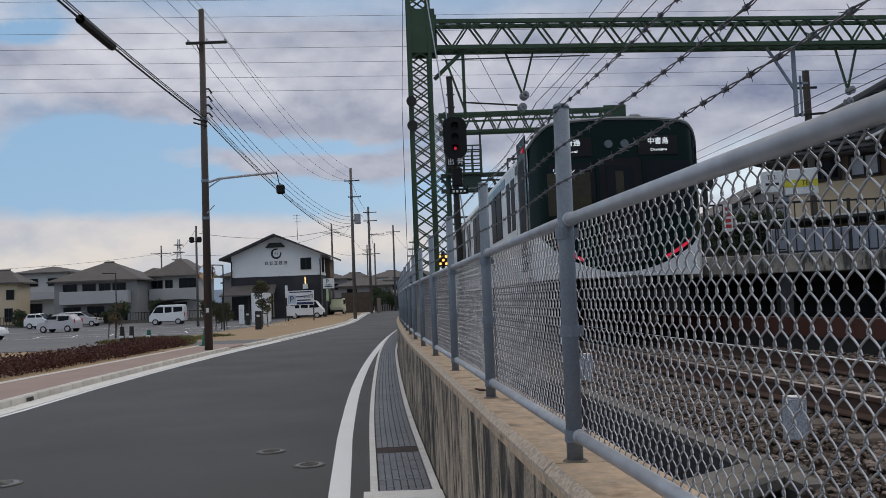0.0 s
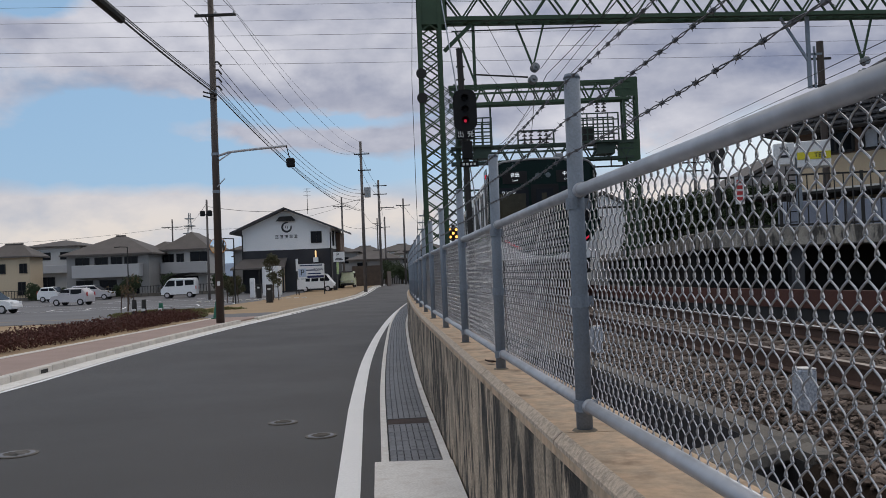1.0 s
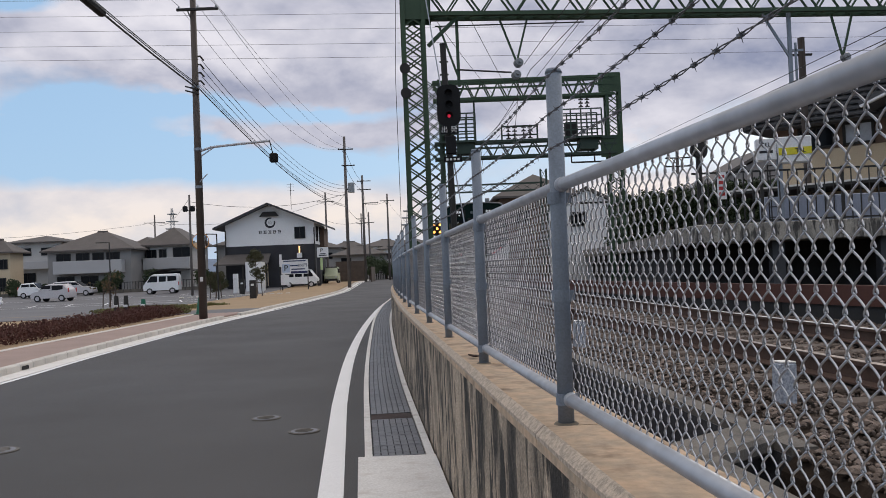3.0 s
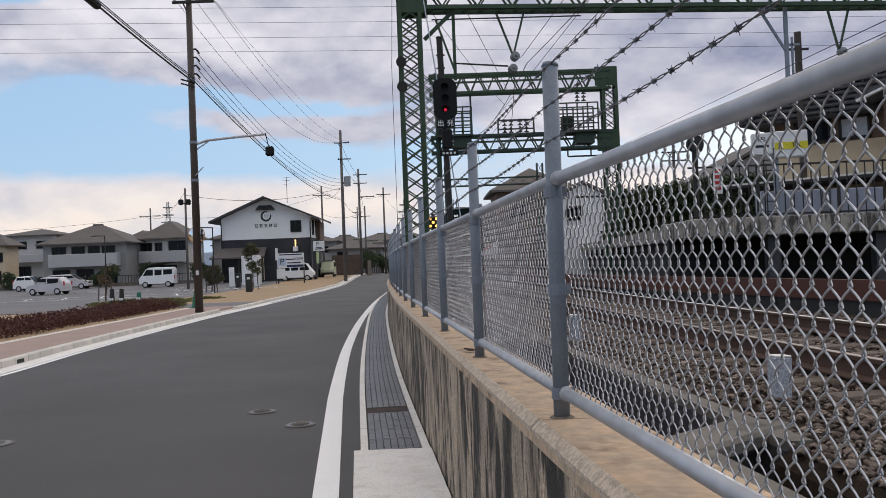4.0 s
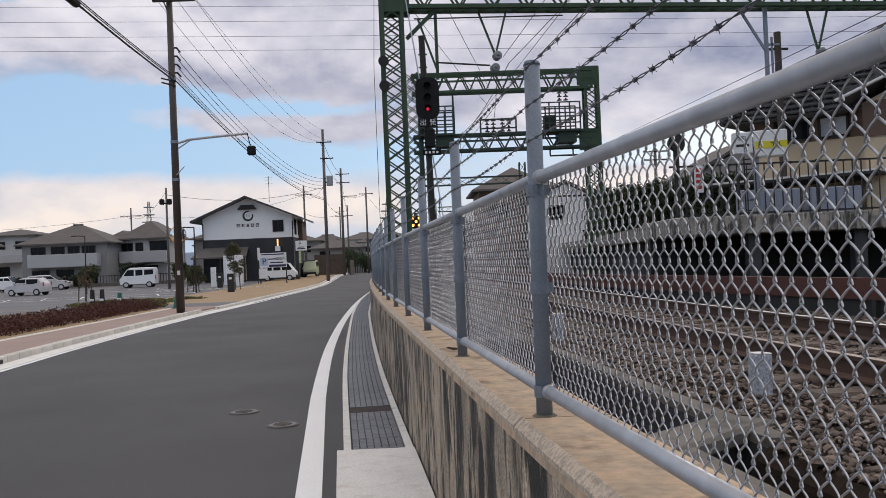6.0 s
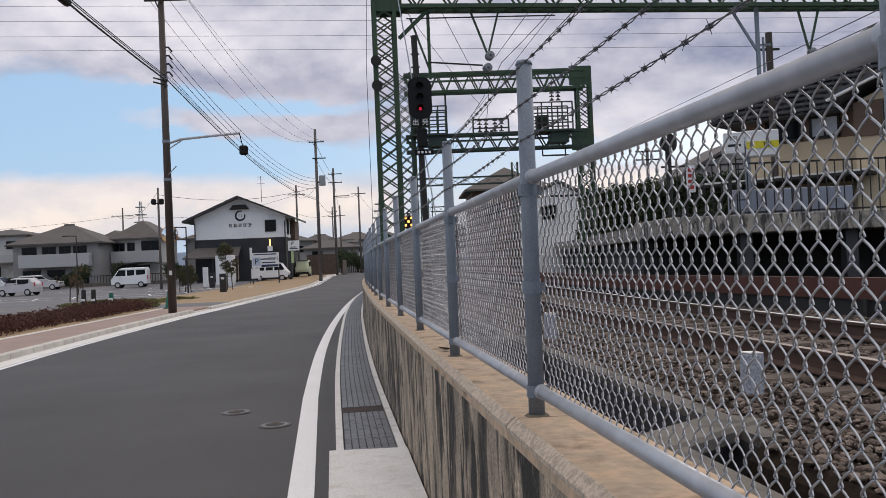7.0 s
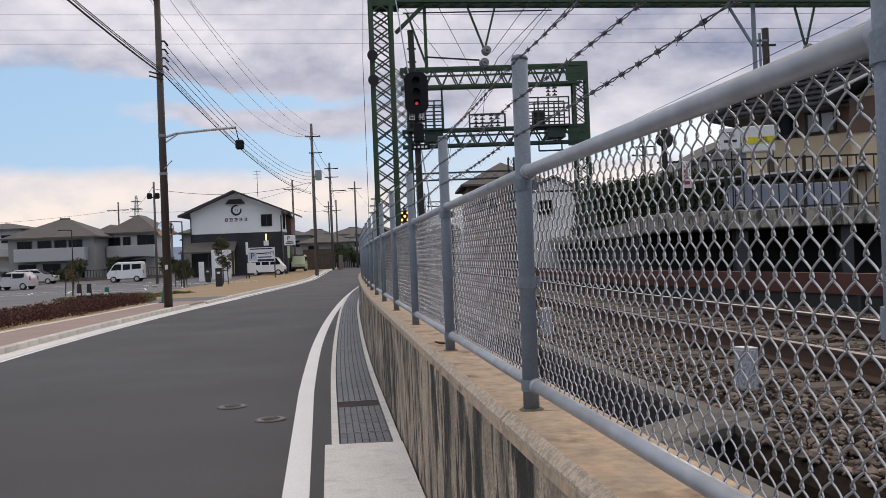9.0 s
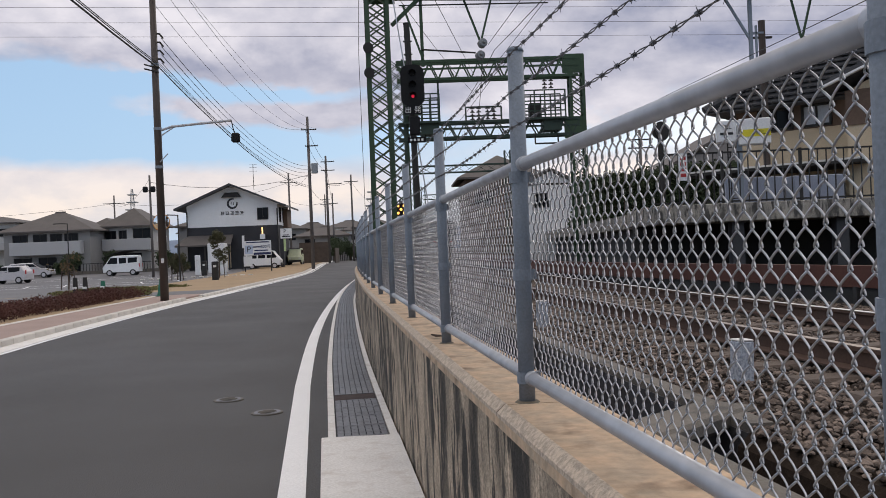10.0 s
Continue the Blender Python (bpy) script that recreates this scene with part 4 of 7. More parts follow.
def lattice(parent, name, a, b, w, d, step, side, material, n=0.05, cross=False):
    """A lattice member from a to b: four corner angles and zigzag lacing, each a part; w along side, d across."""
    a, b = Vector(a), Vector(b)
    ax = (b - a).normalized()
    side = Vector(side).normalized()
    oth = ax.cross(side)
    cs = [side * (i * w / 2) + oth * (j * d / 2) for i, j in ((-1, -1), (1, -1), (1, 1), (-1, 1))]
    bm = bmesh.new()
    bar(bm, a + cs[0], b + cs[0], n * 1.7)
    m0 = part(name, bm, material, parent, "green lattice member")
    for c in cs[1:]:
        piece("corner_angle", a + c, b + c, n * 1.7, n * 1.7, material, m0)
    k = max(2, round((b - a).length / step))
    for i in range(k):
        p, q = a.lerp(b, i / k), a.lerp(b, (i + 1) / k)
        for m in range(4):
            c0, c1 = cs[m], cs[(m + 1) % 4]
            if i % 2:
                c0, c1 = c1, c0
            piece("lacing_bar", p + c0, q + c1, n, n * 0.5, material, m0)
            if cross and m in (0, 2):
                piece("lacing_bar", p + c1, q + c0, n, n * 0.5, material, m0)
    return m0


def insulator(bm, p, d, n=3, r=0.11):
    p, d = Vector(p), Vector(d).normalized()
    for i in range(n):
        q = p + d * (i * 0.14)
        rod(bm, q, q + d * 0.03, r, 18, r * 0.85)
        rod(bm, q + d * 0.03, q + d * 0.1, r * 0.4, 10, r * 0.3)
    return bm


def portal_one():
    p = thing("line_portal", "green lattice steel gantry over the railway tracks", "gantry", "line gantries", at=pose(0, 0, 0))
    ux = Vector((1, 0.09, 0)).normalized()
    o = Vector((-0.37, 22.0, 0))
    e = o + ux * 16.6
    lattice(p, "mast", (-0.37, 22, 0.6), (-0.37, 22, 10.2), 0.5, 0.46, 0.36, ux, GREEN, 0.058, True)
    lattice(p, "mast", (e.x, e.y, 0.6), (e.x, e.y, 10.2), 0.5, 0.46, 0.5, ux, GREEN)
    part("gusset", B((-0.29, 21.77, 8.45), (0.7, 0.05, 1.15), 5, 0.01), GREEN, p, "green gusset plate")
    part("gusset", B((-0.25, 22.27, 8.45), (0.7, 0.05, 1.15), 5, 0.01), GREEN, p, "green gusset plate")
    a, b = o + ux * 0.4, e
    for z in (8.02, 8.70):
        for y in (-0.22, 0.22):
            piece("chord", a + Vector((0, y, z)), b + Vector((0, y, z)), 0.13 if z < 8.5 else 0.09, 0.1, GREEN, p)
    n = 36
    for i in range(n):
        q, r = a.lerp(b, i / n), a.lerp(b, (i + 1) / n)
        for y in (-0.22, 0.22):
            z0, z1 = (8.04, 8.68) if i % 2 else (8.68, 8.04)
            piece("lacing_bar", q + Vector((0, y, z0)), r + Vector((0, y, z1)), 0.055, 0.04, GREEN, p)
        piece("lacing_bar", q + Vector((0, -0.22, 8.70)), r + Vector((0, 0.22, 8.70)), 0.04, 0.04, GREEN, p)
        piece("lacing_bar", q + Vector((0, 0.22, 8.02)), r + Vector((0, -0.22, 8.02)), 0.04, 0.04, GREEN, p)
    bm = bmesh.new()
    bar(bm, (0.0, 22, 7.25), (0.75, 22, 7.95), 0.09)
    bar(bm, (0.3, 22, 7.75), (0.75, 22, 6.4), 0.05)
    bar(bm, (0.75, 22.05, 7.95), (0.75, 22.05, 6.2), 0.08)
    part("bracket", bm, GREEN, p)
    for x0, x1, xm in ((1.85, 2.58, 2.26), (10.78, 11.35, 11.05), (6.0, 6.6, 6.3)):
        d = Vector((0, 0.09 * (x0 + 0.37), 0))
        if x0 == 6.0:
            continue
        bm = bmesh.new()
        bar(bm, Vector((x0, 22, 7.95)) + d, Vector((xm, 22, 6.8)) + d, 0.05)
        bar(bm, Vector((x1, 22, 7.95)) + d, Vector((xm, 22, 6.8)) + d, 0.05)
        h = part("hanger", bm, GREEN, p, "V-shaped wire hanger")
        for q in (Vector((xm + 0.02, 22, 6.76)), Vector((xm - 0.05, 22, 6.45))):
            part("insulator", insulator(bmesh.new(), q + d, (0.25, -0.95, 0.1), 2, 0.115), PORC, h, "grey porcelain insulator")
    bm = bmesh.new()
    rod(bm, (0.75, 22, 6.62), (2.1, 22, 6.5), 0.022, 6)
    rod(bm, (0.2, 22, 7.75), (4.0, 22, 7.72), 0.018, 6)
    part("steady_arm", bm, UNDER, p)
    bm = bmesh.new()
    bar(bm, (9.6, 22.9, 8.0), (9.6, 22.9, 6.1), 0.09)
    bar(bm, (8.9, 22.9, 8.0), (9.6, 22.9, 6.8), 0.06)
    bar(bm, (9.75, 22.9, 7.2), (9.75, 22.9, 6.1), 0.05)
    bar(bm, (9.6, 22.9, 7.0), (9.95, 22.9, 7.0), 0.05)
    part("bracket", bm, GALV, p, "grey steel drop bracket")
    for z in (6.62, 6.0):
        part("insulator", insulator(bmesh.new(), (-0.60, 21.6, z), (0, 1, 0.1), 2, 0.13), UNDER, p, "dark disc insulator")


portal_one()


def portal_two():
    p = thing("line_portal", "two-level green gantry with service cages over the tracks", "gantry", "line gantries")
    y = 34.0
    lattice(p, "mast", (0.1, y, 0.6), (0.1, y, 8.95), 0.5, 0.45, 0.4, (1, 0, 0), DGREEN, 0.06, True)
    lattice(p, "mast", (7.15, y, 0.6), (7.15, y, 8.95), 0.5, 0.45, 0.4, (1, 0, 0), GREEN, 0.06, True)
    part("column", B((0.42, y, 4.8), (0.14, 0.3, 8.2)), GREEN, p, "green steel column")
    for z, s in ((8.6, (0.95, 0.5, 0.75)), (6.1, (0.95, 0.5, 0.85))):
        part("gusset", B((7.0, y - 0.25, z), (0.85, 0.03, s[2])), GREEN, p, "green gusset plate")
    for z0, z1 in ((8.15, 8.85), (5.85, 6.45)):
        g = DGREEN if z0 < 7 else GREEN
        for z in (z0, z1):
            for dy in (-0.25, 0.25):
                piece("chord", (0.1, y + dy, z), (7.2, y + dy, z), 0.1, 0.1, g, p)
        piece("chord", (0.1, y - 0.25, (z0 + z1) / 2 + 0.05), (7.2, y - 0.25, (z0 + z1) / 2 + 0.05), 0.07, 0.07, g, p)
        n = 22
        for i in range(n):
            a, b = 0.1 + 7.1 * i / n, 0.1 + 7.1 * (i + 1) / n
            for dy in (-0.25, 0.25):
                piece("lacing_bar", (a, y + dy, z0 if i % 2 else z1), (b, y + dy, z1 if i % 2 else z0), 0.055, 0.05, g, p)
    for x0, x1 in ((0.35, 1.7), (5.0, 6.6)):
        c = part("service_cage", B(((x0 + x1) / 2, y, 6.46), (x1 - x0, 1.1, 0.08)), DGREEN, p, "railed service cage floor")
        for z in (6.75, 7.0, 7.3, 7.55):
            for dy in (-0.5, 0.5):
                piece("cage_rail", (x0, y + dy, z), (x1, y + dy, z), 0.045, 0.045, DGREEN, c)
        for k in range(5):
            for dy in (-0.5, 0.5):
                x = x0 + (x1 - x0) * k / 4
                piece("cage_post", (x, y + dy, 6.45), (x, y + dy, 7.55), 0.05, 0.05, DGREEN, c)
        piece("cage_post", (x1 if x0 < 1 else x0, y, 6.5), (x1 if x0 < 1 else x0, y, 8.2), 0.07, 0.07, DGREEN, c)
        part("cage_box", B(((x0 + x1) / 2 + 0.3, y, 6.25), (0.7, 0.8, 0.5)), DGREEN, c)
        part("cage_box", B(((x0 + x1) / 2 - 0.35, y, 6.8), (0.4, 0.5, 0.6)), UNDER, c)
    bm = bmesh.new()
    bar(bm, (2.75, y, 6.5), (2.75, y, 7.05), 0.06)
    bar(bm, (4.15, y, 6.5), (4.15, y, 7.05), 0.06)
    bar(bm, (2.75, y, 7.05), (4.15, y, 7.05), 0.06)
    bar(bm, (2.75, y, 6.7), (4.15, y, 6.7), 0.05)
    f = part("switch_frame", bm, DGREEN, p)
    for x in (3.0, 3.25, 3.6, 3.85):
        part("insulator", insulator(bmesh.new(), (x, y - 0.1, 6.55), (0, 0, 1), 4, 0.1), UNDER, f, "dark insulator")
    for x in (5.85, 6.1):
        part("insulator", insulator(bmesh.new(), (x, y - 0.3, 7.65), (0, 0, 1), 3, 0.1), UNDER, f, "dark insulator")
    bm = bmesh.new()
    bar(bm, (5.4, y - 0.3, 5.5), (6.9, y - 0.3, 5.5), 0.06)
    for x in (5.4, 6.3, 6.9):
        bar(bm, (x, y - 0.3, 5.5), (x, y - 0.3, 5.85), 0.05)
    part("hanger", bm, UNDER, p)
    # plain gantries further along the line
    for yy, w in ((62, 7.0), (95, 7.0)):
        g = thing("line_portal", "distant green gantry over the tracks", "gantry", "line gantries")
        x = TRACK(yy) - 2.0
        for xx in (x, x + w):
            lattice(g, "mast", (xx, yy, 0.6), (xx, yy, 8.4), 0.4, 0.4, 0.8, (1, 0, 0), DGREEN)
        lattice(g, "beam", (x, yy, 7.2), (x + w, yy, 7.2), 0.5, 0.4, 0.8, (0, 0, 1), DGREEN)


portal_two()


def signal():
    s = thing("railway_signal", "black departure signal showing a red light beside the track", "railway signal", at=pose(0.42, 20, 0.66))
    bm = bmesh.new()
    rod(bm, (0.06, 0, 0), (-0.08, 0, 6.1), 0.07, 12)
    rod(bm, (-0.08, 0, 6.1), (-0.08, 0, 6.12), 0.08, 12)
    part("pole", bm, UNDER, s, "dark steel pole")
    bm = bmesh.new()
    w, h, r = 0.27, 0.48, 0.2
    ring = []
    for cx, cz, a0 in ((w - r, h - r, 0), (-(w - r), h - r, 90), (-(w - r), -(h - r), 180), (w - r, -(h - r), 270)):
        for k in range(7):
            a = radians(a0 + 15 * k)
            ring.append((cx + r * math.cos(a), cz + r * math.sin(a)))
    f = [bm.verts.new((x, -0.09, z + 4.67)) for x, z in ring]
    g = [bm.verts.new((x, -0.05, z + 4.67)) for x, z in ring]
    bm.faces.new(f)
    bm.faces.new(g[::-1])
    for k in range(len(ring)):
        bm.faces.new((f[k], f[(k + 1) % len(ring)], g[(k + 1) % len(ring)], g[k]))
    bmesh.ops.recalc_face_normals(bm, faces=bm.faces[:])
    b = part("backboard", bm, BLACK, s, "rounded black backboard")
    part("lamp_case", B((0, 0.06, 4.67), (0.3, 0.24, 0.8), 0, 0.03), BLACK, b)
    for z, m, lab in ((4.93, BLACK, "unlit lamp"), (4.67, BLACK, "unlit lamp"), (4.42, REDLAMP, "lit red lamp")):
        bm = bmesh.new()
        rod(bm, (0.0, -0.12, z), (0, -0.08, z), 0.036, 16)
        part("lamp", bm, m, b, lab)
        bm = bmesh.new()
        for k in range(9):
            a0, a1 = radians(20 * k), radians(20 * k + 20)
            v = [bm.verts.new((0.085 * math.cos(a), y, z + 0.085 * math.sin(a))) for a in (a0, a1) for y in (-0.24, -0.09)]
            bm.faces.new((v[0], v[1], v[3], v[2]))
        part("hood", bm, BLACK, b)
    pl = part("plate", B((-0.01, -0.1, 4.10), (0.40, 0.02, 0.19)), BLACK, s, "black name plate")
    letters("出", 0.16, TEXTP, pl, pose(-0.12, -0.115, 4.10), "white character")
    letters("発", 0.16, TEXTP, pl, pose(0.10, -0.115, 4.10), "white character")
    part("junction_box", B((0.02, 0, 3.75), (0.24, 0.22, 0.42), 0, 0.02), BLACK, s)
    q = part("plate", B((0.05, -0.1, 3.42), (0.42, 0.02, 0.13)), BLACK, s, "small black plate")
    for k in range(4):
        part("bar", B((-0.08 + k * 0.085, -0.115, 3.42), (0.05, 0.008, 0.05)), TEXTP, q)
    bm = bmesh.new()
    rod(bm, (-0.62, 0, 8.6), (0.26, 0, 1.9), 0.014, 6)
    part("stay", bm, RAILP, s, "pale guy wire")
    bm = bmesh.new()
    for z in (5.4, 5.7):
        rod(bm, (-0.17, 0, z), (0.03, 0, z), 0.02, 6)
    part("step_bolt", bm, UNDER, s)
    a = thing("railway_signal", "lit five-lamp amber indicator beside the track", "railway signal", at=pose(0.05, 24.4, 0.66))
    bm = bmesh.new()
    rod(bm, (0, 0, 0), (0, 0, 2.3), 0.05, 10)
    part("pole", bm, UNDER, a)
    part("case", B((0, 0, 2.05), (0.3, 0.14, 0.34), 0, 0.02), BLACK, a, "black lamp case")
    for x, z in ((-0.085, -0.1), (0.085, -0.1), (0, 0), (-0.085, 0.1), (0.085, 0.1)):
        bm = bmesh.new()
        rod(bm, (x, -0.09, 2.05 + z), (x, -0.06, 2.05 + z), 0.036, 12)
        part("lamp", bm, AMBER, a, "lit amber lamp")


TEXTP = mat("white sign paint", (0.75, 0.75, 0.74), None, 0.6, bump=0)
signal()


def line_wires():
    """Contact and messenger wires along the track."""
    w = thing("overhead_wires", "thin dark overhead line wires above the tracks", "wire")
    sup = [-28, -3, 22, 34, 62, 95, 130]
    for z, r in ((6.55, 0.011), (5.95, 0.010)):
        bm = bmesh.new()
        pts = []
        for a, b in zip(sup, sup[1:]):
            pts += sag((TRACK(a) + 0.12, a, z), (TRACK(b) + 0.12, b, z), 0.25 if z > 6.2 else 0.02, 10)
        tube(bm, pts, r, 4)
        part("wire", bm, CABLE, w)
    for a, b, d in (((2.43, 22, 6.7), (2.7, 12, 6.1), 0.0), ((2.17, 34, 6.55), (4.6, 10, 7.7), 0.0), ((1.08, 22, 7.95), (3.19, 34, 8.2), 0.0),
                    ((0.2, 22, 7.95), (3.04, 34, 7.66), 0.1), ((2.3, 22, 6.5), (3.2, 34, 6.4), 0.1),
                    ((15.9, 70, 10.6), (6.7, 8, 4.70), 0.0), ((16.2, 70, 10.2), (6.9, 8, 4.62), 0.0),
                    ((-0.85, 21.8, 6.5), (-0.85, 21.8, 2.0), 0), ((-0.85, 21.8, 6.5), (-0.7, 21.8, 10.2), 0)):
        bm = bmesh.new()
        tube(bm, sag(a, b, d, 8), 0.009, 4)
        part("wire", bm, CABLE, w)


line_wires()


# far side of the line
CABINET = mat("blue-grey cabinet paint", (0.25, 0.275, 0.34), (0.2, 0.22, 0.28), 0.45, scale=2, fine=30, bump=0.03)


def far_platform():
    a, b = Vector((12.8, 19.1)), Vector((5.85, 19.4))
    d = (b - a).normalized()
    nrm = Vector((-d.y, d.x))
    if nrm.y < 0:
        nrm = -nrm
    rz = math.degrees(math.atan2(d.y, d.x))
    mid = (a + b) / 2
    L = (b - a).length
    p = thing("platform", "old concrete platform end on posts with a dark void below", "platform", kind="structure")
    c = mid + nrm * 1.65
    part("deck", B((c.x, c.y, 2.12), (L, 3.3, 0.42), rz, 0.02), DECKCON, p, "streaked concrete deck edge")
    k = 0.3
    while k < L:
        q = a + d * k + nrm * 0.35
        # Supports are coloured dark for the shade under the deck.
        part("support", B((q.x, q.y, 1.3), (0.28, 0.28, 1.3), rz), WETSHADE, p)
        k += 2.4
    q = mid + nrm * 2.6
    # Near-black sheets here and below the side edge paint the void's shade.
    part("back_wall", B((q.x, q.y, 1.3), (L, 0.2, 1.3), rz), UNDER, p, "near-black sheet painting the shade below the deck")
    for name, z0, z1, inset, m3, lab in (("side_wall", 1.88, 2.25, 0.0, DECKCON, "grey concrete side edge"), ("side_void", 0.6, 1.88, 0.45, UNDER, "near-black inset painting the shade below the side edge")):
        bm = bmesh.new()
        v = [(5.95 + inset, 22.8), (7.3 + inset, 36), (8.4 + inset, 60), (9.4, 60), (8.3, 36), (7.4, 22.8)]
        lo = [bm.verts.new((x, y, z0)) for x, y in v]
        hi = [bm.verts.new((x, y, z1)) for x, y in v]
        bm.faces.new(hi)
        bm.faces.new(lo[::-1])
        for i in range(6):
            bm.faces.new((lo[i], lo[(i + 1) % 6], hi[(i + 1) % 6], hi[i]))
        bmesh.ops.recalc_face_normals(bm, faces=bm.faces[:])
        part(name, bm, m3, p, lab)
    # railing
    r = thing("railing", "thin dark steel railing on the platform edge", "railing")
    z0, z1 = 2.3, 3.5
    s, e = a + nrm * 0.25, b + nrm * 0.25
    bm = bmesh.new()
    for z in (z0 + 0.08, z1):
        bar(bm, (s.x, s.y, z), (e.x, e.y, z), 0.04)
    part("handrail", bm, UNDER, r)
    k = 0.0
    pk = mesh_of("picket", B((0, 0, 0.62), (0.022, 0.022, 1.2)), UNDER)
    ps = mesh_of("post", B((0, 0, 0.62), (0.06, 0.06, 1.24)), UNDER)
    i = 0
    while k < L:
        q = s + d * k
        part("post" if i % 9 == 0 else "picket", ps if i % 9 == 0 else pk, None, r, at=pose(q.x, q.y, z0, 0, 0, rz))
        k += 0.2
        i += 1
    # lamp mirror and telephone box
    m = thing("platform_mirror", "round dark platform mirror on a thin post", "mirror", at=pose(6.42, 20.9, 2.3, 0, 0, 20))
    bm = bmesh.new()
    rod(bm, (0, 0, 0), (0, 0, 1.75), 0.07, 8)
    part("post", bm, UNDER, m)
    bm = bmesh.new()
    rod(bm, (0, -0.05, 1.9), (0, 0.12, 1.9), 0.24, 20, 0.16)
    part("head", bm, UNDER, m, "dark round casing")
    bm = bmesh.new()
    rod(bm, (0, -0.075, 1.9), (0, -0.05, 1.9), 0.2, 20)
    part("glass", bm, UNDER, m)
    t = thing("telephone_box", "white telephone boxes with a yellow stripe on a post", "telephone box", at=pose(8.25, 20.6, 2.3, 0, 0, -15))
    part("post", B((0.0, 0, 0.85), (0.12, 0.12, 1.7)), GALV, t)
    b1 = part("case", B((-0.3, 0, 1.80), (0.46, 0.3, 0.52), 0, 0.02), WHITE, t, "white metal case")
    b2 = part("case", B((0.34, 0, 1.76), (0.74, 0.34, 0.62), 0, 0.02), WHITE, t, "white metal case")
    part("stripe", B((0.34, -0.175, 1.72), (0.73, 0.012, 0.17)), YELLOW, b2, "yellow stripe")
    letters("TEL", 0.15, INK, b2, pose(0.46, -0.185, 1.72), "black letters")
    letters("TEL", 0.15, INK, b1, pose(-0.3, -0.155, 1.9), "black letters")
    part("bar", B((-0.3, -0.155, 1.74), (0.3, 0.006, 0.06)), INK, b1)
    part("ladder", ladder(), UNDER, t, "thin dark ladder", at=pose(-0.1, 0.3, 0))
    w = thing("signal_pole", "grey pole with a dark cap behind the platform", "pole", at=pose(10.9, 25.2, 2.0))
    bm = bmesh.new()
    rod(bm, (0, 0, 0), (0, 0, 5.9), 0.1, 10)
    part("shaft", bm, POLE, w)
    bm = bmesh.new()
    bar(bm, (-0.4, 0, 4.6), (1.6, -0.4, 4.6), 0.06)
    bar(bm, (-0.3, 0, 5.4), (0.3, 0, 5.4), 0.06)
    part("arm", bm, UNDER, w)
    # cabinets and parapet panels behind the railing
    for x, y, s3, m3 in ((9.05, 21.9, (1.5, 0.5, 0.75), CABINET), (10.7, 21.9, (1.3, 0.5, 0.75), CABINET)):
        cb = thing("cabinet", "pale grey metal equipment cabinet on the platform", "cabinet", "equipment cabinets", at=pose(x, y, 2.3, 0, 0, rz))
        part("case", B((0, 0, s3[2] / 2), s3, 0, 0.02), m3, cb)
        for k in (-0.25, 0.25):
            part("door", B((k * s3[0], 0.26, s3[2] / 2), (s3[0] * 0.46, 0.02, s3[2] * 0.9)), m3, cb)
            part("door", B((k * s3[0], -0.26, s3[2] / 2), (s3[0] * 0.46, 0.02, s3[2] * 0.9)), m3, cb)
    bn = thing("banner", "narrow white banner with red marks on the railing", "banner", at=pose(6.5, 19.55, 1.95))
    part("panel", B((0, 0, 1.25), (0.2, 0.02, 0.62)), WHITE, bn)
    for k in range(4):
        part("bar", B((0, -0.013, 1.45 - 0.13 * k), (0.13, 0.006, 0.08)), REDINK, bn)


REDINK = mat("red print", (0.5, 0.05, 0.05), None, 0.7, bump=0)


def ladder():
    bm = bmesh.new()
    for x in (-0.14, 0.14):
        bar(bm, (x, 0, 0), (x, 0, 1.6), 0.03)
    for k in range(6):
        bar(bm, (-0.14, 0, 0.2 + k * 0.25), (0.14, 0, 0.2 + k * 0.25), 0.025)
    return bm


far_platform()


# ---------- street side ----------
def leaf_cloud(name, centers, count, size, material, rng):
    """Many small folded leaves scattered in ellipsoids (centre, radii)."""
    vs, fs = [], []
    tot = sum(r[0] * r[1] * r[2] for _, r in centers) or 1
    for c, r in centers:
        n = max(8, int(count * r[0] * r[1] * r[2] / tot))
        d = rng.normal(size=(n, 3))
        d /= np.linalg.norm(d, axis=1)[:, None]
        p = np.array(c) + d * (0.45 + 0.6 * rng.random((n, 1))) * np.array(r)
        a = rng.normal(size=(n, 3))
        a /= np.linalg.norm(a, axis=1)[:, None]
        b = np.cross(a, rng.normal(size=(n, 3)))
        b /= np.linalg.norm(b, axis=1)[:, None]
        s = size * (0.6 + 0.8 * rng.random((n, 1)))
        nn = np.cross(a, b) * s * 0.3
        k = len(vs)
        vs.extend(np.stack([p - a * s, p + b * s * 0.5 + nn, p + a * s, p - b * s * 0.5 + nn], 1).reshape(-1, 3).tolist())
        fs.extend([(k + 4 * i, k + 4 * i + 1, k + 4 * i + 2, k + 4 * i + 3) for i in range(n)])
    me = bpy.data.meshes.new(name)
    me.from_pydata(vs, [], fs)
    me.materials.append(material)
    return me


RNG = np.random.default_rng(11)


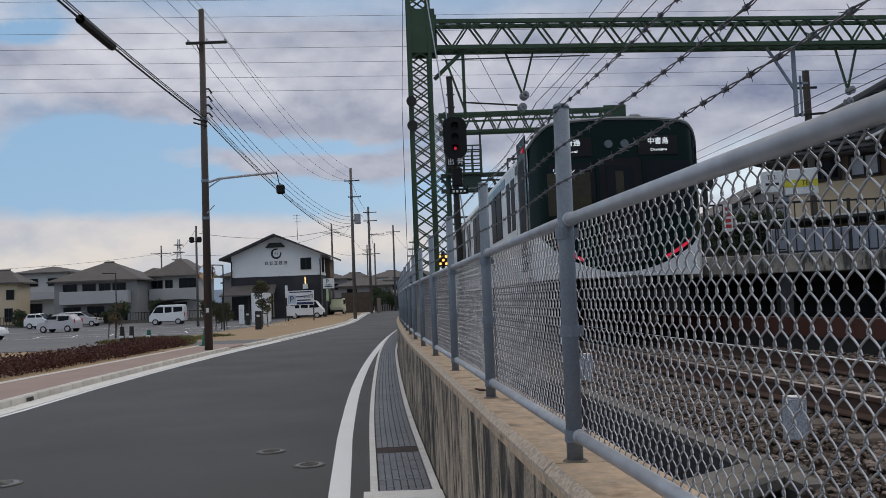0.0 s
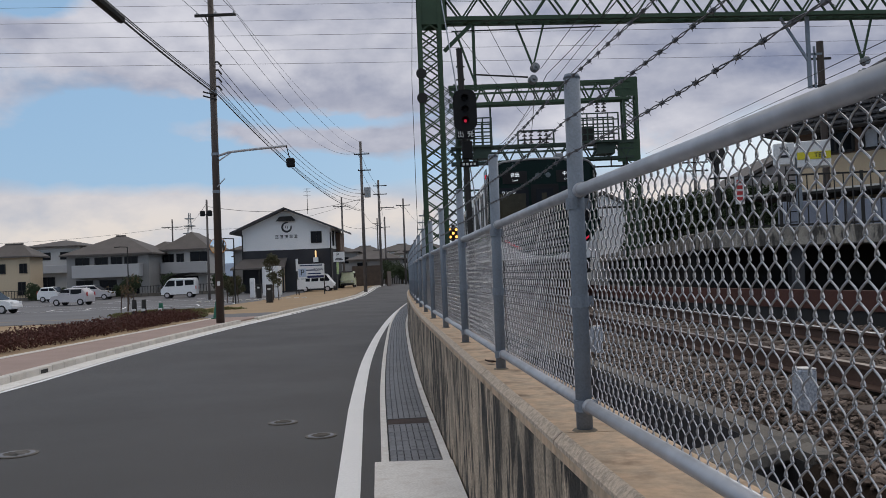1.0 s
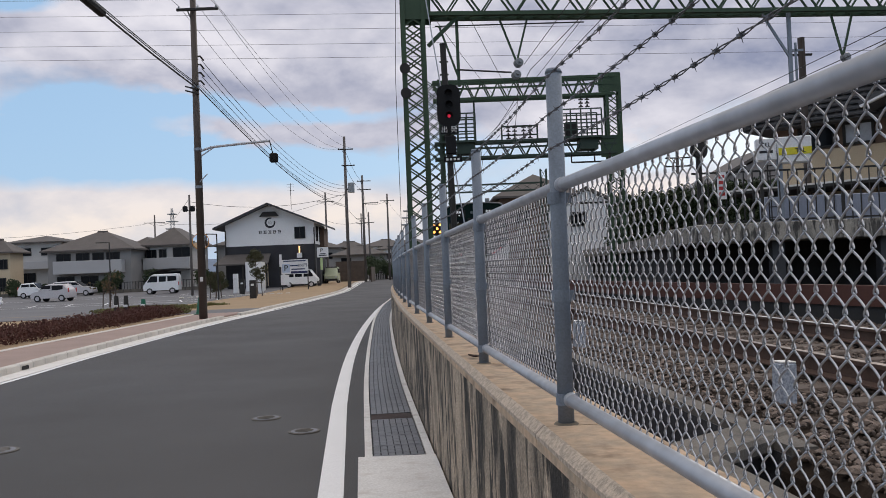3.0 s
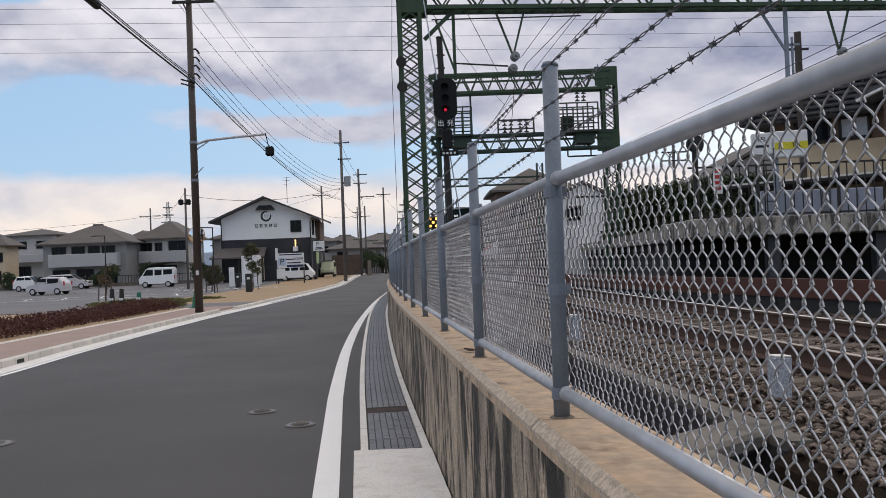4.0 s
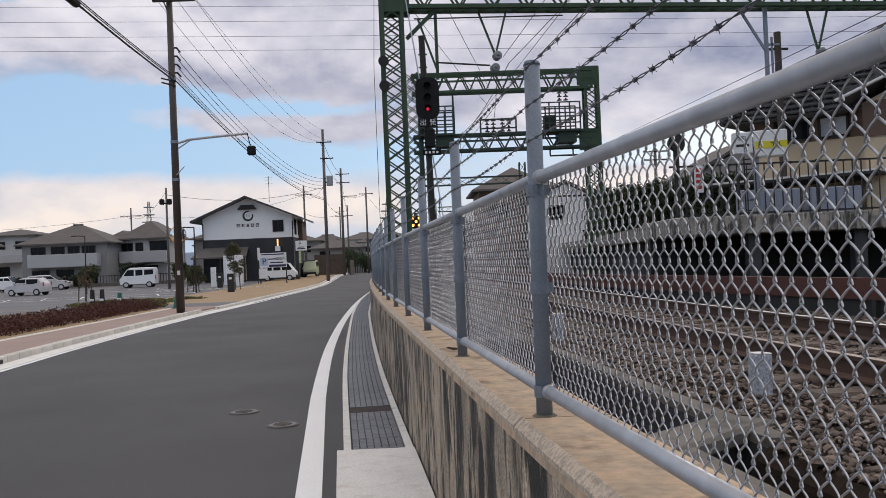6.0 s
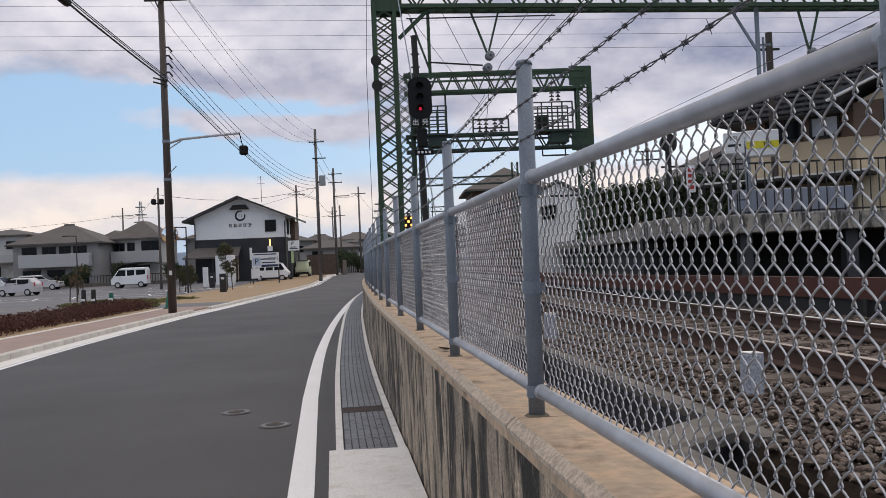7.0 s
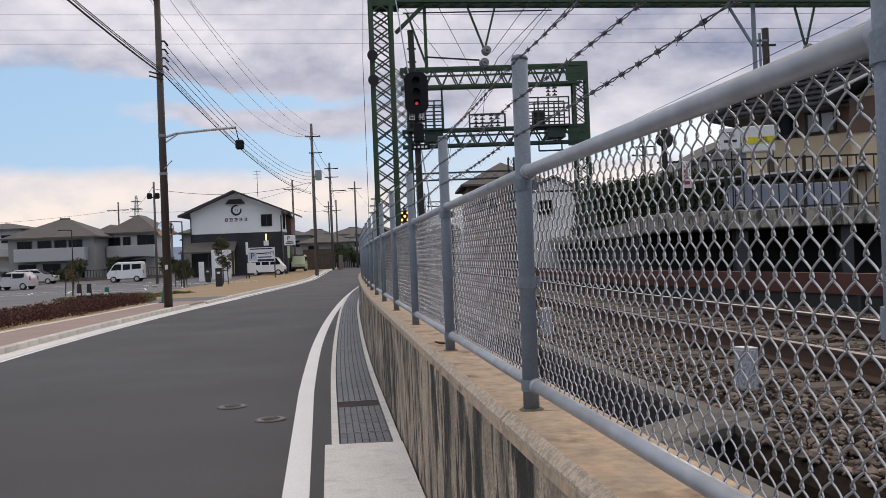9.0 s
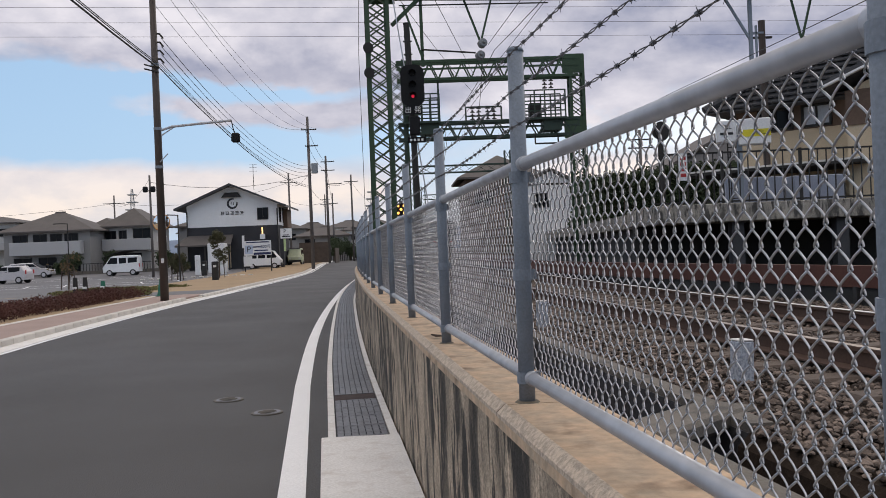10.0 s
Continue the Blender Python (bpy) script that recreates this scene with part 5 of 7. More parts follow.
def hedge():
    h = thing("hedge", "low reddish-brown clipped winter hedge beside the footway", "hedge")
    cs = []
    y = 6.0
    while y < 36.4:
        x = -10.75 - 0.004 * y
        for k in range(2):
            cs.append(((x - 0.15 - 0.75 * k + RNG.normal() * 0.08, y + RNG.normal() * 0.1, 0.30 + RNG.normal() * 0.04), (0.48, 0.55, 0.25 + 0.05 * RNG.random())))
        y += 0.55
    part("foliage", leaf_cloud("foliage", cs, 26000, 0.045, HEDGE, RNG), None, h)
    bm = bmesh.new()
    for i in range(160):
        y = 6 + 30 * RNG.random()
        x = -10.8 - 0.004 * y - 0.9 * RNG.random()
        rod(bm, (x, y, 0.08), (x + RNG.normal() * 0.12, y + RNG.normal() * 0.12, 0.42 + 0.22 * RNG.random()), 0.008, 4, 0.004, False)
    part("twigs", bm, BARK, h)
    g = thing("shrub", "low yellow-green shrub at the end of the hedge", "shrub")
    part("foliage", leaf_cloud("foliage", [((-11.4, 37.6, 0.2), (0.7, 0.7, 0.16)), ((-11.8, 38.8, 0.18), (0.8, 0.7, 0.14))], 1500, 0.05, GRASS, RNG), None, g)
    gr = leaf_cloud("grass", [((-17 + 5 * RNG.random(), 43 + 5 * RNG.random(), 0.12), (0.8, 0.6, 0.12)) for _ in range(26)], 9000, 0.07, GRASS, RNG)
    tagged(new("grass", gr), "patch of dry yellow-green grass", "grass", kind="stuff")


GRASS = mat("dry grass", (0.18, 0.17, 0.06), (0.12, 0.12, 0.05), 0.9, scale=1, fine=20, bump=0)
hedge()


def small_tree(x, y, h, dry=False, stakes=True):
    z = gz(y) + 0.1
    t = thing("tree", "young staked street tree with dry leaves" if dry else "young evergreen tree tied to wooden stakes", "tree", "young trees", at=pose(x, y, z))
    bm = bmesh.new()
    pts = [(0.04 * math.sin(i), 0.03 * math.cos(i * 1.7), h * i / 6) for i in range(7)]
    for a, b in zip(pts, pts[1:]):
        rod(bm, a, b, 0.05 * (1 - a[2] / h * 0.7), 6, 0.05 * (1 - b[2] / h * 0.7), False)
    for i in range(9):
        z0 = h * (0.3 + 0.07 * i)
        an = i * 2.4
        rod(bm, (0, 0, z0), (0.55 * math.cos(an) * (1.2 - i / 12), 0.55 * math.sin(an) * (1.2 - i / 12), z0 + 0.35), 0.016, 5, 0.006, False)
    part("trunk", bm, BARK, t)
    n = 14 if not dry else 9
    cs = [((0.5 * RNG.normal() * 0.6, 0.5 * RNG.normal() * 0.6, h * (0.35 + 0.6 * RNG.random())), (0.28, 0.28, 0.3)) for _ in range(n)]
    part("crown", leaf_cloud("crown", cs, 170 if dry else 2200, 0.07, DRYLEAF if dry else LEAF2, RNG), None, t)
    if stakes:
        for s in (-0.4, 0.4):
            bm = bmesh.new()
            rod(bm, (s, 0, 0), (s * 0.85, 0, 1.2), 0.035, 6)
            part("stake", bm, SLEEPER, t, "wooden stake")
        bm = bmesh.new()
        rod(bm, (-0.42, 0.05, 1.0), (0.42, 0.05, 1.0), 0.03, 6)
        part("crossbar", bm, SLEEPER, t)


LEAF2 = mat("olive leaves", (0.09, 0.085, 0.04), (0.06, 0.06, 0.03), 0.85, scale=2, fine=30, bump=0.1)
small_tree(-13.3, 64, 3.4)
small_tree(-15.8, 62, 1.9)
small_tree(-19.2, 51, 2.1, True)


def utility_pole(name, x, y, top, r, mat_, arms, label, extra=()):
    z = gz(y) + 0.1
    p = thing(name, label, "utility pole", "utility poles", at=pose(x, y, z))
    h = top - z
    bm = bmesh.new()
    rod(bm, (0, 0, -0.05), (0, 0, h), r, 14, r * 0.68)
    part("shaft", bm, mat_, p, smooth=True)
    for az, w, off in arms:
        bm = bmesh.new()
        bar(bm, (off - w, -r, az - z), (off + w, -r, az - z), 0.09)
        bar(bm, (off - w * 0.5, -r, az - z), (0, 0, az - z - 0.5), 0.035)
        a = part("crossarm", bm, UNDER, p, "steel crossarm")
        for s in (-0.9, 0.0, 0.9):
            bm = bmesh.new()
            insulator(bm, (off + s * w, -r, az - z + 0.02), (0, 0, 3), 1, 0.08)
            part("insulator", bm, PORC, a, "porcelain insulator")
    return p


def main_pole():
    p = utility_pole("utility_pole", -8.5, 31.5, 12.62, 0.15, POLE, ((11.33, 0.75, 0.2),), "tall dark brown steel utility pole at the kerb")
    for z in (6.27, 4.9, 8.55):
        bm = bmesh.new()
        rod(bm, (0, 0, z - 0.16), (0, 0, z - 0.06), 0.14, 14)
        part("band", bm, GALV, p, "steel band")
    bm = bmesh.new()
    tube(bm, [(0.1, 0, 6.1), (0.5, 0, 6.22), (1.5, -0.1, 6.28), (2.65, -0.2, 6.34)], 0.045, 8)
    bar(bm, (0.1, 0, 5.9), (0.6, 0, 6.22), 0.04)
    a = part("lamp_arm", bm, RAILP, p, "pale tubular lamp arm")
    bm = bmesh.new()
    box(bm, (2.78, -0.2, 5.72), (0.3, 0.2, 0.34), 0, 0.05)
    bar(bm, (2.65, -0.2, 6.34), (2.75, -0.2, 5.85), 0.03)
    part("lamp_head", bm, BLACK, a, "black lamp head")
    bm = bmesh.new()
    for i, z in enumerate((9.55, 9.25, 8.95, 8.65)):
        bar(bm, (0.1, 0, z), (0.22, 0, z), 0.05)
        rod(bm, (0.2, 0.05, z), (0.2, 0.45, z - 0.04), 0.032, 8)
    part("spool", bm, UNDER, p, "dark wire insulators")
    bm = bmesh.new()
    for z in (8.3, 8.45):
        bar(bm, (-0.35, -0.1, z), (0.15, -0.1, z - 0.15), 0.05)
    part("clamp", bm, UNDER, p)
    bm = bmesh.new()
    rod(bm, (0.05, -0.1, 4.95), (0.35, -0.1, 5.25), 0.02, 6)
    part("flag_holder", bm, RAILP, p)
    part("number_plate", B((0.02, -0.16, 1.45), (0.1, 0.02, 0.16)), TEXTP, p, "small white plate")
    m = thing("traffic_mirror", "round orange-framed traffic mirror behind the pole", "mirror", at=pose(-8.95, 33.2, 0.11))
    bm = bmesh.new()
    rod(bm, (0, 0, 0), (0, 0, 2.9), 0.045, 8)
    part("post", bm, ORANGE, m)
    bm = bmesh.new()
    rod(bm, (0, -0.06, 2.88), (0, 0.04, 2.88), 0.325, 28, 0.22)
    part("frame", bm, ORANGE, m, "orange mirror frame")
    bm = bmesh.new()
    prev = None
    for k in range(1, 6):
        r = 0.3 * k / 5
        ring = [bm.verts.new((r * math.cos(i * math.pi / 12), -0.062 - 0.045 * (1 - (k / 5) ** 2), 2.88 + r * math.sin(i * math.pi / 12))) for i in range(24)]
        if prev:
            for i in range(24):
                bm.faces.new((prev[i], prev[(i + 1) % 24], ring[(i + 1) % 24], ring[i]))
        else:
            bm.faces.new(ring)
        prev = ring
    part("glass", bm, MIRROR, m, "convex mirror glass", smooth=True)
    part("sign", B((0, -0.05, 2.25), (0.35, 0.02, 0.22)), TEXTP, m, "small white sign plate")
    c = thing("traffic_cone", "green plastic cone at the foot of the pole", "cone", at=pose(-9.75, 35.6, 0.12))
    bm = bmesh.new()
    rod(bm, (0, 0, 0.03), (0, 0, 0.7), 0.15, 14, 0.04)
    part("cone", bm, CONEG, c)
    part("base", B((0, 0, 0.02), (0.4, 0.4, 0.04), 0, 0.01), CONEG, c)


ORANGE = mat("orange enamel", (0.7, 0.3, 0.06), None, 0.4, bump=0)
CONEG = mat("green plastic", (0.02, 0.16, 0.1), None, 0.5, bump=0)
MIRROR = mat("mirror glass", (0.9, 0.9, 0.9), (0.9, 0.9, 0.9), 0.04, 1.0, bump=0)
main_pole()
utility_pole("utility_pole", -8.1, 80, 14.1, 0.17, CPOLE, ((12.9, 0.7, 0.1), (11.4, 0.6, 0.3)), "weathered concrete utility pole with a transformer")
tr = thing("pole_transformer", "grey drum transformer hung on the utility pole", "transformer", at=pose(-7.6, 79.9, 8.9))
bm = bmesh.new()
rod(bm, (0, 0, 0), (0, 0, 0.9), 0.3, 14)
part("drum", bm, TGREY, tr)
part("bracket", B((-0.25, 0, 0.3), (0.4, 0.1, 0.1)), UNDER, tr)
utility_pole("utility_pole", -8.4, 102, 12.9, 0.17, CPOLE, ((12.2, 0.8, 0.2), (11.2, 0.8, 0.2), (9.6, 0.9, 0.9)), "weathered concrete utility pole with crossarms")
utility_pole("utility_pole", -6.1, 112, 11.5, 0.15, CPOLE, ((10.6, 0.9, 0),), "slim concrete utility pole")
utility_pole("utility_pole", -10.1, 132, 10.6, 0.15, CPOLE, ((9.0, 0.8, 0),), "slim concrete utility pole")
utility_pole("utility_pole", -15.3, 122, 12.9, 0.17, CPOLE, ((11.6, 1.2, 0),), "concrete utility pole behind the shop")
utility_pole("utility_pole", -21.4, 76, 8.9, 0.12, CPOLE, (), "plain dark utility pole in the car park")
utility_pole("utility_pole", -42.2, 131, 11.4, 0.15, CPOLE, ((10.2, 1.6, 0),), "concrete utility pole behind the houses")
utility_pole("utility_pole", -4.2, 150, 10.5, 0.15, CPOLE, ((9.4, 0.8, 0),), "slim concrete utility pole")
utility_pole("utility_pole", -12.6, 148, 11.5, 0.15, CPOLE, ((10.6, 0.8, 0), (9.8, 0.8, 0)), "slim concrete utility pole")
utility_pole("utility_pole", 17.5, 62, 9.5, 0.15, CPOLE, ((8.8, 0.9, 0), (8.2, 0.9, 0)), "concrete utility pole beyond the railway")


fl = thing("floodlight", "pair of dark floodlights on the car park pole", "floodlight", at=pose(-21.4, 75.85, 7.55))
part("bracket", B((0, 0, 0), (0.9, 0.08, 0.08)), UNDER, fl)
for s in (-0.32, 0.32):
    part("lamp_head", B((s, -0.1, 0.12), (0.42, 0.3, 0.5), 0, 0.08), BLACK, fl)


def street_wires():
    w = thing("street_wires", "dark power and telephone wires between street poles", "wire")
    a, b, n = Vector((-8.5, 31.5, 0)), Vector((-8.1, 80, 0)), Vector((-8.3, -9, 0))
    up = lambda p, dx, z: (p.x + dx, p.y, z)
    runs = [(up(a, -0.5, 11.5), up(b, -0.6, 13.0), 1.6, 0.010), (up(a, 0.2, 11.5), up(b, 0.1, 13.0), 1.4, 0.010), (up(a, 0.85, 11.5), up(b, 0.8, 13.0), 1.2, 0.010),
            (up(n, -0.5, 11.6), up(a, -0.5, 11.5), 0.6, 0.010), (up(n, 0.2, 11.6), up(a, 0.2, 11.5), 0.6, 0.010), (up(n, 0.85, 11.6), up(a, 0.85, 11.5), 0.6, 0.010),
            (up(a, 0.1, 12.6), up(b, 0, 14.0), 0.8, 0.009), (up(n, 0.1, 12.8), up(a, 0.1, 12.6), 0.5, 0.009)]
    for i, z in enumerate((9.5, 9.2, 8.9, 8.6)):
        runs.append((up(a, 0.25, z), up(b, 0.2, 9.6 - 0.3 * i), 1.3, 0.014))
    for p, q, s, r in runs:
        bm = bmesh.new()
        tube(bm, sag(p, q, s, 14), r, 4)
        part("wire", bm, CABLE, w)
    for dz in (0, 0.1, 0.16):
        bm = bmesh.new()
        tube(bm, sag((-8.35, -9, 11.2 + dz), (-8.4, 31.5, 8.45 + dz), 0.75, 16), 0.03 if dz == 0 else 0.015, 5)
        part("cable", bm, CABLE, w, "thick black cable bundle")
        bm = bmesh.new()
        tube(bm, sag((-8.4, 31.5, 8.5 + dz), (-8.0, 80, 7.6 + dz), 0.9, 16), 0.022 if dz == 0 else 0.008, 5)
        part("cable", bm, CABLE, w, "thick black cable bundle")
    bm = bmesh.new()
    q = sag((-8.35, -9, 11.2), (-8.4, 31.5, 8.45), 0.75, 40)
    tube(bm, [q[29], q[30], q[31]], 0.12, 8)
    part("splice_box", bm, BLACK, w, "black cable splice case")
    for p, q, s in (((-8.1, 80, 13), (-8.4, 102, 12.2), 0.5), ((-8.1, 80, 11.4), (-8.4, 102, 11.2), 0.5), ((-8.1, 80, 7.6), (-8.4, 102, 7.6), 0.4),
                    ((-8.4, 102, 12.2), (-10.1, 132, 9.2), 0.5), ((-8.4, 102, 9.6), (-6.1, 112, 10.6), 0.3), ((-6.1, 112, 10.6), (-4.2, 150, 9.4), 0.5),
                    ((-8.4, 102, 7.6), (-15.3, 122, 9), 0.5), ((-42, 131, 10.2), (-90, 128, 9.6), 1.2), ((-42, 131, 10.2), (-15.3, 122, 11.6), 1.4),
                    ((-21.4, 76, 8.6), (-42, 131, 10), 1.0), ((-8.1, 80, 9), (-15.3, 122, 11.6), 0.8), ((-21.4, 76, 8.3), (-8.1, 80, 8.8), 0.8)):
        bm = bmesh.new()
        tube(bm, sag(p, q, s, 10), 0.018, 4)
        part("wire", bm, CABLE, w)
    hv = thing("transmission_lines", "faint high-voltage lines crossing the sky", "wire")
    for z in (55.0, 52.0, 49.2, 46.4, 43.8, 41.2, 38.8):
        bm = bmesh.new()
        tube(bm, sag((-190, 150, z + 5.4), (150, 150, z - 3.9), 0.6, 16), 0.028, 4)
        part("wire", bm, CABLE, hv)


street_wires()


def pylon(x, y, h, w, label):
    p = thing("pylon", label, "pylon", "pylons", at=pose(x, y, 0.0))
    bm = bmesh.new()
    n = 12
    for i in range(n):
        f0, f1 = i / n, (i + 1) / n
        w0, w1 = w * (1 - 0.85 * f0), w * (1 - 0.85 * f1)
        for sx, sy in ((-1, -1), (1, -1), (1, 1), (-1, 1)):
            bar(bm, (sx * w0, sy * w0, h * f0), (sx * w1, sy * w1, h * f1), w * 0.05)
        for a, b in (((-1, -1), (1, -1)), ((1, -1), (1, 1)), ((1, 1), (-1, 1)), ((-1, 1), (-1, -1))):
            bar(bm, (a[0] * w0, a[1] * w0, h * f0), (b[0] * w1, b[1] * w1, h * f1), w * 0.03)
            bar(bm, (b[0] * w0, b[1] * w0, h * f0), (a[0] * w1, a[1] * w1, h * f1), w * 0.03)
    part("tower", bm, TGREY, p)
    for z in (0.72, 0.82, 0.92):
        part("crossarm", B((0, 0, h * z), (w * 3.2 * (1.4 - z), w * 3.2 * (1.4 - z), h * 0.012)), TGREY, p)


pylon(-190, 150, 64, 5, "tall grey lattice power pylon")
pylon(150, 150, 52, 5, "tall grey lattice power pylon")
pylon(-157, 520, 44, 3.0, "distant grey lattice power pylon")
pylon(-10, 330, 26, 2.6, "distant grey lattice power pylon")


def street_lamp(x, y, h, s=-1):
    z = gz(y) + 0.05
    l = thing("street_lamp", "slim dark car park lamp post", "street lamp", "car park lamps", at=pose(x, y, z))
    bm = bmesh.new()
    rod(bm, (0, 0, 0), (0, 0, h), 0.055, 10, 0.04)
    part("post", bm, UNDER, l)
    bm = bmesh.new()
    rod(bm, (0, 0, h - 0.03), (s * 0.7, 0, h + 0.02), 0.035, 8)
    a = part("arm", bm, UNDER, l)
    part("head", B((s * 0.85, 0, h), (0.5, 0.2, 0.07), 0, 0.02), UNDER, a)


street_lamp(-15.1, 60, 4.55)
street_lamp(-27.0, 72, 4.8)


# houses
def window(parent, x, y, z, w, h, face="s", m=GLASS, fr=UNDER):
    """A framed window with two panes on a wall that faces -y ("s") or +x ("e")."""
    at = pose(x, y, z, 0, 0, 0 if face == "s" else 90)
    bm = bmesh.new()
    for dx in (-w / 2, w / 2):
        box(bm, (dx, -0.03, 0), (0.07, 0.1, h + 0.07))
    for dz in (-h / 2, h / 2):
        box(bm, (0, -0.03, dz), (w + 0.07, 0.1, 0.07))
    box(bm, (0, -0.025, 0), (0.05, 0.08, h))
    wn_ = part("window", bm, fr, parent, at=at)
    for dx in (-w / 4, w / 4):
        part("pane", B((dx, -0.012, 0), (w / 2 - 0.06, 0.02, h - 0.06)), m, wn_)


def roof_mesh(w, d, z, rise, over, hip, thick=0.16):
    """A hipped or gabled roof over a w x d plan centred on 0; the ridge runs along the longer side, or along y for a gable."""
    bm = bmesh.new()
    X, Y = w / 2 + over, d / 2 + over
    if hip:
        L = abs(w - d) / 2 + 0.01
        r = [(-L, 0), (L, 0)] if w >= d else [(0, -L), (0, L)]
        c = [(-X, -Y), (X, -Y), (X, Y), (-X, Y)]
        v = [bm.verts.new((*p, z)) for p in c] + [bm.verts.new((*p, z + rise)) for p in r]
        fs = ((0, 1, 5, 4), (1, 2, 5), (2, 3, 4, 5), (3, 0, 4)) if w >= d else ((0, 1, 4), (1, 2, 5, 4), (2, 3, 5), (3, 0, 4, 5))
        for f in fs:
            bm.faces.new([v[i] for i in f])
    else:
        v = [bm.verts.new(p) for p in ((-X, -Y, z), (0, -Y, z + rise), (X, -Y, z), (-X, Y, z), (0, Y, z + rise), (X, Y, z))]
        bm.faces.new((v[0], v[1], v[4], v[3]))
        bm.faces.new((v[1], v[2], v[5], v[4]))
    r = bmesh.ops.extrude_face_region(bm, geom=bm.faces[:])
    for q in r["geom"]:
        if isinstance(q, bmesh.types.BMVert):
            q.co.z -= thick
    bmesh.ops.recalc_face_normals(bm, faces=bm.faces[:])
    return bm


def simple_house(x, y, w, d, eave, rise, wall, roof, label, hip=True, wins=(), balcony=None, rz=0.0, z=None, over=0.6):
    z = gz(y) if z is None else z
    h = thing("house", label, "house", "houses", at=pose(x, y, z, 0, 0, rz))
    bm = B((0, 0, eave / 2 - 0.2), (w, d, eave + 0.2))
    if not hip:
        box_top = [(-w / 2, eave), (w / 2, eave), (0, eave + rise * (w / 2) / (w / 2 + over))]
        for yy in (-d / 2, d / 2):
            bm.faces.new([bm.verts.new((px, yy, pz)) for px, pz in box_top])
    part("wall", bm, wall, h)
    part("roof", roof_mesh(w, d, eave + (0.05 if hip else 0.14), rise, over, hip), roof, h)
    if hip and w >= d:
        bm = bmesh.new()
        L = abs(w - d) / 2
        rod(bm, (-L - 0.1, 0, eave + rise + 0.05), (L + 0.1, 0, eave + rise + 0.05), 0.12, 8)
        part("ridge", bm, roof, h)
    for wx, wz, ww, wh in wins:
        window(h, wx, -d / 2, wz, ww, wh)
    if balcony:
        bx, bz, bw, bh = balcony
        b = part("balcony", B((bx, -d / 2 - 0.6, bz), (bw, 1.2, bh), 0, 0.03), PARAPET if wall is not STUCCO else wall, h, "plain pale balcony parapet")
    return h


# White render with the overcast shade of two houses put into its grey.
OFFWHITE = mat("white render greyed for shade", (0.50, 0.48, 0.46), (0.42, 0.41, 0.39), 0.85, scale=0.5, fine=30, bump=0.1)
PARAPET = mat("pale grey parapet", (0.46, 0.45, 0.45), (0.4, 0.39, 0.39), 0.85, scale=0.5, fine=30, bump=0.1)
# grey house with a wide balcony
simple_house(-38.0, 99.5, 9.1, 8.2, 4.8, 2.15, GREYWALL, ROOF, "two-storey grey house with a wide balcony and hipped roof",
             wins=((-2.8, 3.9, 1.5, 1.1), (-0.7, 3.9, 1.4, 1.1), (1.0, 3.9, 1.2, 1.1), (2.6, 3.9, 1.4, 1.1), (-2.6, 1.1, 1.8, 1.7), (0.0, 1.1, 1.8, 1.7), (2.7, 1.1, 1.5, 1.7)),
             balcony=(0.2, 2.95, 7.4, 1.4))
simple_house(-34.0, 104, 3.2, 6, 5.0, 1.3, GREYWALL, ROOF, "grey wing of a two-storey house under a tiled roof", wins=((0.5, 3.8, 1.2, 0.9),))
simple_house(-30.8, 104, 4.9, 8.0, 5.2, 2.1, OFFWHITE, ROOF, "off-white two-storey house with a balcony and grey tiles",
             wins=((-1.9, 4.2, 1.1, 1.0), (-0.6, 4.2, 0.8, 1.0), (1.6, 4.2, 2.0, 1.3), (0.2, 1.2, 2.4, 1.8)), balcony=(0.1, 3.1, 5.3, 1.3))
simple_house(-50.6, 114, 6.6, 8, 6.6, 0.9, OFFWHITE, ROOF, "pale two-storey house with a shallow roof", wins=((-1.5, 5.4, 2.0, 0.9), (1.6, 5.4, 1.6, 0.9), (-1, 2.0, 2, 1.4)),
             balcony=(0, 3.7, 6.0, 1.0))
simple_house(-48.6, 96, 4.8, 3, 4.9, 1.4, BEIGE, ROOF, "beige two-storey house beside the car park", wins=((1.7, 3.6, 0.8, 1.0), (1.5, 1.4, 0.8, 1.4), (-1, 3.6, 1.4, 1.0)))
simple_house(-60, 104, 9, 8, 5.3, 1.6, STUCCO, ROOF, "pale two-storey house with grey tiles", wins=((-2, 4, 1.5, 1), (2, 4, 1.5, 1)))
simple_house(-24.5, 112, 5.5, 7, 5.2, 1.3, GREYWALL, ROOF, "grey house behind the shop", wins=((-1, 4, 1.5, 1),))
simple_house(-43.0, 122, 7, 7, 5.0, 1.6, BROWNW, ROOF, "brown-sided house behind the others", wins=((0, 4, 1.6, 1),))


